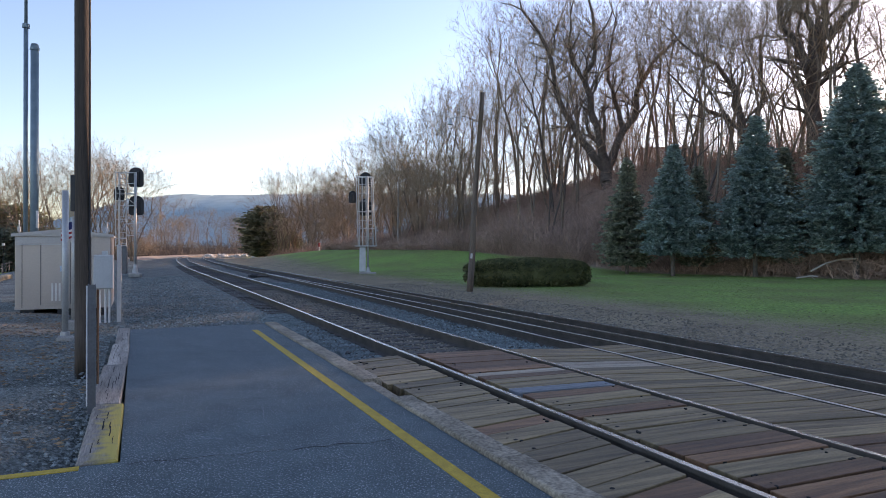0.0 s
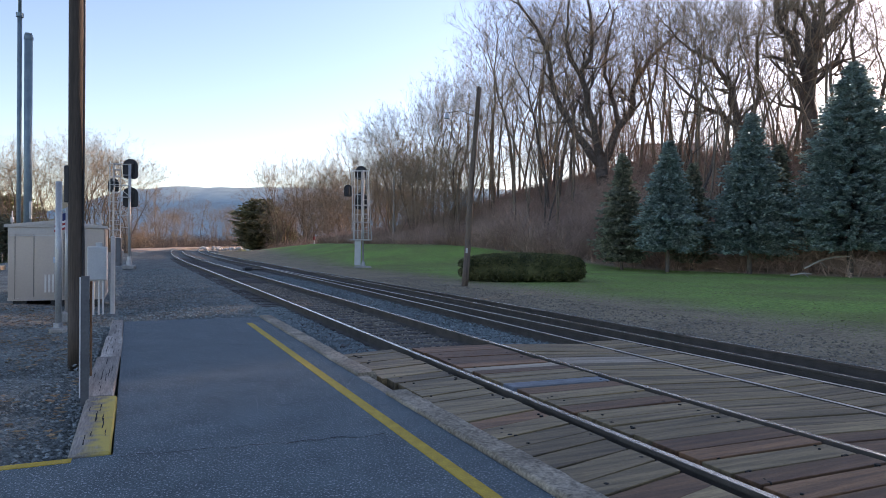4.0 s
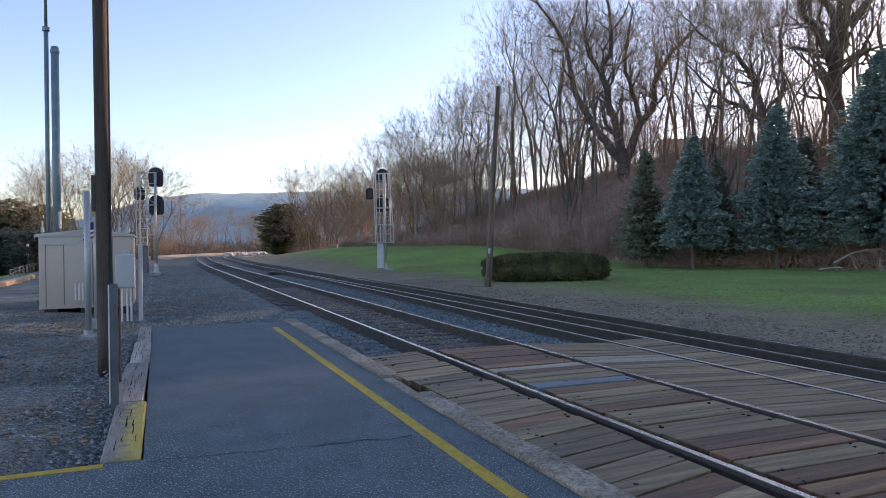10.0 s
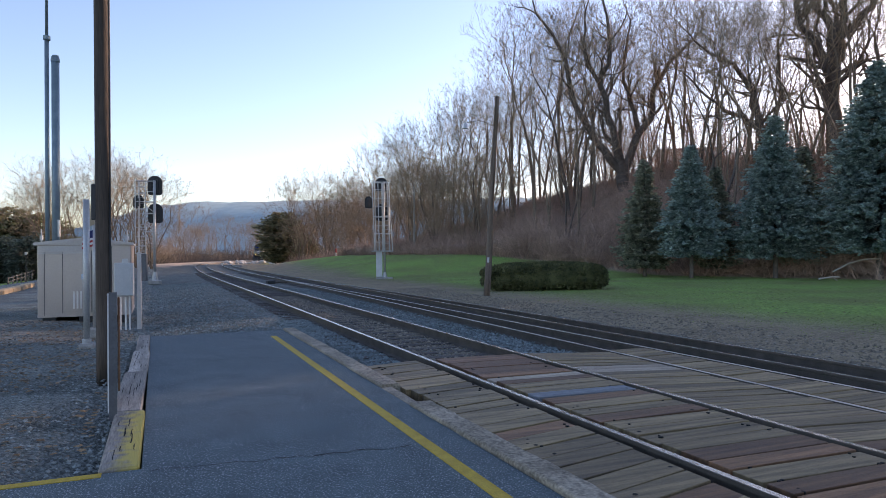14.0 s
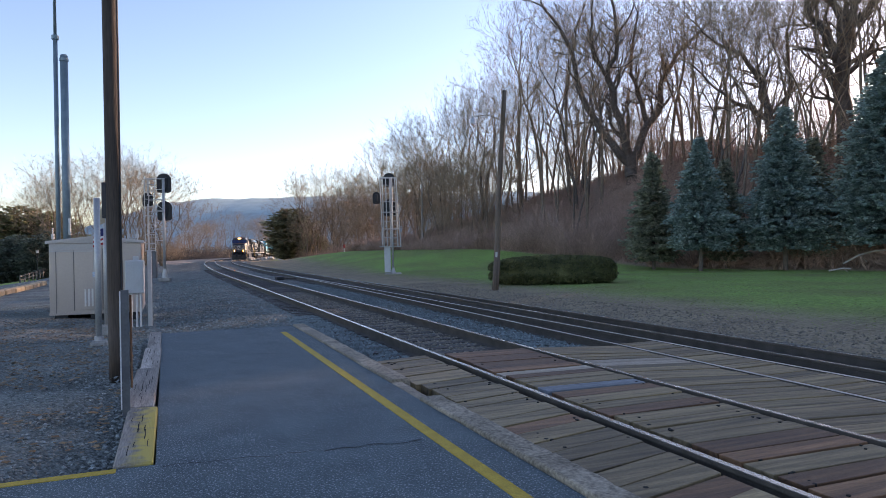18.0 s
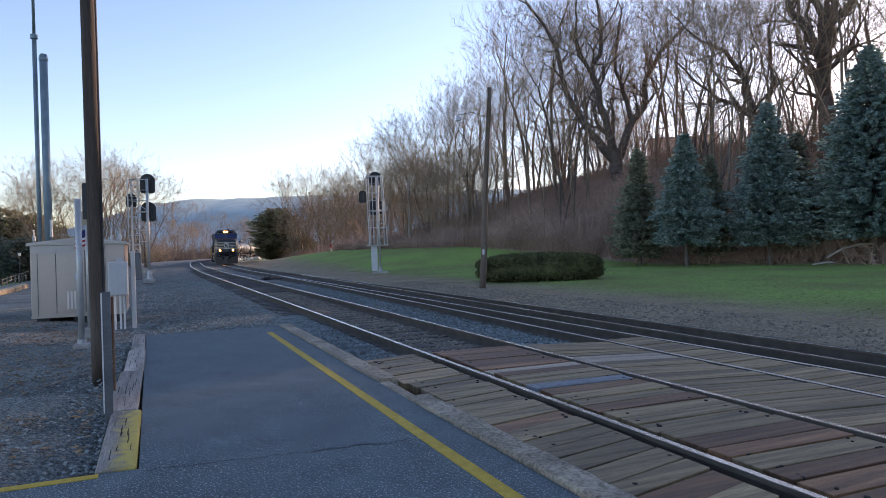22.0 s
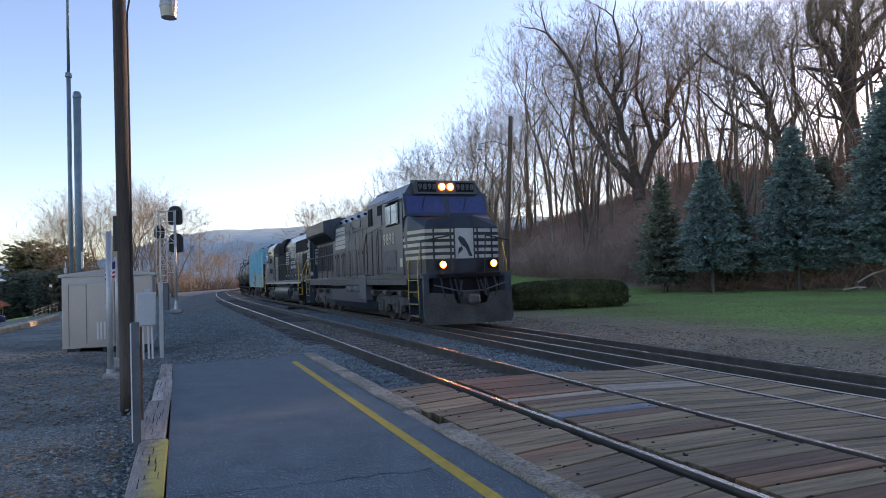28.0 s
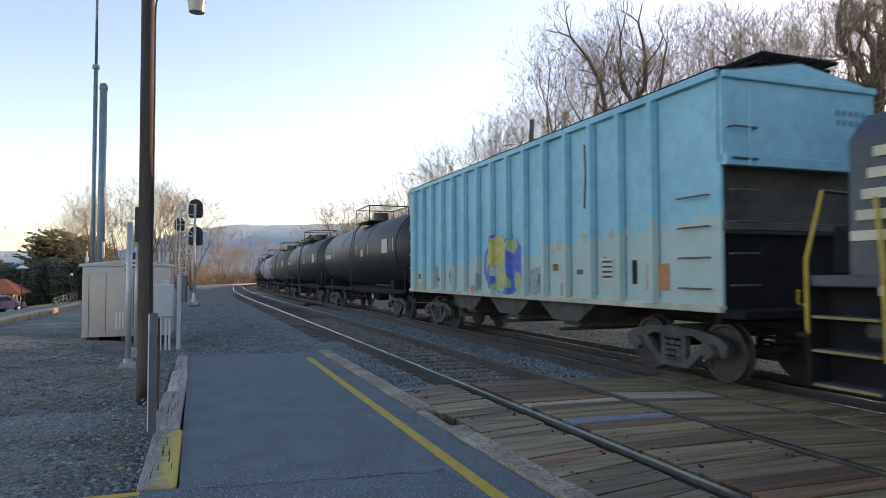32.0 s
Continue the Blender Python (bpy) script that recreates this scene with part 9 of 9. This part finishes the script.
        pp(t, "gate_pinion", [(-1.45, yy, 0.55), (1.45, yy, 0.55)], 0.04, M_TRUCK)
    return t


def tank_car(m, label):
    t = thing("tank_car", Matrix(), label, "tank car", "tank cars")
    r, zc, half = 1.48, 2.72, 7.95
    bm = B()
    prof = [(-half, 0.02), (-half + 0.03, 0.6), (-half + 0.14, 1.05), (-half + 0.36, 1.35), (-half + 0.62, r), (half - 0.62, r), (half - 0.36, 1.35), (half - 0.14, 1.05), (half - 0.03, 0.6), (half, 0.02)]
    n = 36
    rings = [[bm.verts.new((math.cos(6.2832 * i / n) * q, y, zc + math.sin(6.2832 * i / n) * q)) for i in range(n)] for y, q in prof]
    for a, b in zip(rings, rings[1:]):
        for i in range(n):
            bm.faces.new((a[i], a[(i + 1) % n], b[(i + 1) % n], b[i]))
    bmesh.ops.recalc_face_normals(bm, faces=bm.faces[:])
    body = part("tank", bm, m, t, smooth=True)
    for yy in (-half + 0.62, -2.6, 2.6, half - 0.62):
        bm = B()
        tube(bm, (0, yy - 0.03, zc), (0, yy + 0.03, zc), r + 0.012, n=36)
        part("seam_band", bm, m, body)
    bm = B()
    tube(bm, (0, 0, zc + r - 0.1), (0, 0, zc + r + 0.48), 0.42, n=18)
    part("manway", bm, m, body)
    bx(t, "top_platform", (0, 0, zc + r + 0.02), (1.9, 2.6, 0.05), M_RAILING, 0)
    for sx in (-1, 1):
        for yy in (-1.3, 1.3):
            pp(t, "platform_post", [(sx * 0.95, yy, zc + r), (sx * 0.95, yy, zc + r + 0.72)], 0.025, M_RAILING)
        pp(t, "platform_rail", [(sx * 0.95, -1.3, zc + r + 0.72), (sx * 0.95, 1.3, zc + r + 0.72)], 0.025, M_RAILING)
        for q in (-0.2, 0.2):
            pp(t, "ladder_rail", [(sx * 1.5, q, 1.0), (sx * 1.55, q, zc), (sx * 1.35, q, zc + 1.0), (sx * 0.95, q, zc + r + 0.05)], 0.02, M_RAILING)
        # safety marks and panels
        for yy in (-7.0, -4.6, -2.3, 0.9, 3.2, 5.5, 7.1):
            bx(body, "reflector_mark", (sx * (r + 0.004), yy, zc + 0.12), (0.012, 0.07, 0.5), M_LWHITE, 0)
        bx(body, "data_panel", (sx * (r + 0.004), 5.9, zc + 0.1), (0.012, 0.8, 0.55), M_LWHITE, 0)
        bx(body, "data_panel", (sx * (r + 0.0), 2.0, zc - 0.05), (0.012, 0.4, 0.3), M_GYEL, 0)
        bx(body, "lettering_bar", (sx * (r + 0.004), -6.0, zc), (0.012, 1.4, 0.22), M_LWHITE, 0)
        bx(t, "side_sill", (sx * 1.3, 0, 1.05), (0.1, 15.4, 0.16), M_LOCO_D, 0.01)
    pp(t, "platform_rail", [(-0.95, -1.3, zc + r + 0.72), (0.95, -1.3, zc + r + 0.72)], 0.025, M_RAILING)
    pp(t, "platform_rail", [(-0.95, 1.3, zc + r + 0.72), (0.95, 1.3, zc + r + 0.72)], 0.025, M_RAILING)
    bx(t, "center_sill", (0, 0, 1.0), (0.45, 16.2, 0.4), M_LOCO_D, 0.02)
    bx(t, "outlet_valve", (0, 0, 0.75), (0.5, 0.8, 0.5), M_LOCO_D, 0.05)
    for sy in (-1, 1):
        bx(t, "saddle", (0, sy * 6.2, 1.15), (2.5, 0.5, 0.7), M_LOCO_D, 0.03)
        bx(t, "end_platform", (0, sy * 7.95, 1.05), (2.7, 0.6, 0.1), M_LOCO_D, 0.01)
        for sx in (-1, 1):
            pp(t, "end_rail", [(sx * 1.3, sy * 8.1, 1.1), (sx * 1.3, sy * 8.1, 2.0), (sx * 0.5, sy * 8.1, 2.0)], 0.02, M_RAILING)
        coupler(t, sy * 8.35, sy)
        car_truck(t, sy * 6.2, False)
    return t


TRAIN = []      # thing, distance of its middle behind the train's front, half the distance between its trucks


def shorten(t, k, tall=1.0):
    """Brings a locomotive to its true length and height; wheels stay round."""
    for c in t.children:
        if c.name.startswith("wheelset"):
            c.matrix_basis = pose(0, c.matrix_basis.translation.y * k, c.matrix_basis.translation.z)
        else:
            for q in (c, *c.children_recursive):
                for v in q.data.vertices:
                    v.co.y *= k
                    if v.co.z > 1.2:
                        v.co.z = 1.2 + (v.co.z - 1.2) * tall
    return t


def make_train():
    back = 0.0
    black = tank_car(M_TANK, "black tank car with white safety marks")
    olive = tank_car(M_TANK_O, "dusty olive-grey tank car")
    pale = tank_car(M_TANK_W, "pale grey tank car")
    brown = tank_car(M_TANK_R, "dark brown tank car")
    cars = [(shorten(wide_cab_locomotive(), 0.94, 1.085), 20.96, 6.35), (shorten(long_hood_locomotive(), 0.94, 1.045), 21.2, 6.45), (hopper_car(), 16.2, 5.75), (black, 17.3, 6.2)]
    for c in (black, olive, pale, brown, black, olive, black, brown):
        fresh = not any(c is q[0] for q in cars)
        cars.append((c if fresh else copy_thing(c, Matrix()), 17.3, 6.2))
    for c, ln, half in cars:
        TRAIN.append((c, back + ln / 2, half))
        back += ln


make_train()


# ---- what moves ----
FRONT = ((0, 387.0), (16.5, 168.5), (19, 136.0), (22, 97.5), (24, 71.5), (25, 58.5), (28, 18.9), (30, -8.3), (32, -35.3))


def front_at(t):
    """How far along the line the train's front is, eased between the known times."""
    k = max(i for i in range(len(FRONT) - 1) if FRONT[i][0] <= t)
    (t0, s0), (t1, s1) = FRONT[k], FRONT[k + 1]

    def slope(i):
        a, b = FRONT[max(0, i - 1)], FRONT[min(len(FRONT) - 1, i + 1)]
        return (b[1] - a[1]) / (b[0] - a[0])
    h = t1 - t0
    u = (t - t0) / h
    return ((2 * u ** 3 - 3 * u ** 2 + 1) * s0 + (u ** 3 - 2 * u ** 2 + u) * h * slope(k)
            + (-2 * u ** 3 + 3 * u ** 2) * s1 + (u ** 3 - u ** 2) * h * slope(k + 1))


def car_pose(s, half):
    a, b = trk(s - half, O_B, Z_B), trk(s + half, O_B, Z_B)
    d = a - b
    c = (a + b) / 2
    return pose(c.x, c.y, c.z, math.degrees(math.atan2(d.z, math.hypot(d.x, d.y))), 0, math.degrees(math.atan2(d.y, d.x)) - 90)


def motions():
    for t, back, half in TRAIN:
        walk(t, [(k * 0.5, car_pose(front_at(k * 0.5) + back, half)) for k in range(65)])
    # wheels turn while the train is near; 70 degrees at most from row to row
    for ax, r in SPINNERS:
        base = ax.matrix_basis.copy()
        rows = [(0.0, base)]
        t = 24.0
        rows.append((t, base))
        s0 = front_at(t)
        while t < 31.99:
            t = min(32.0, t + 1 / 30)
            a = -(s0 - front_at(t)) / r
            rows.append((t, base @ Matrix.Rotation(a, 4, "X")))
        walk(ax, rows)


motions()
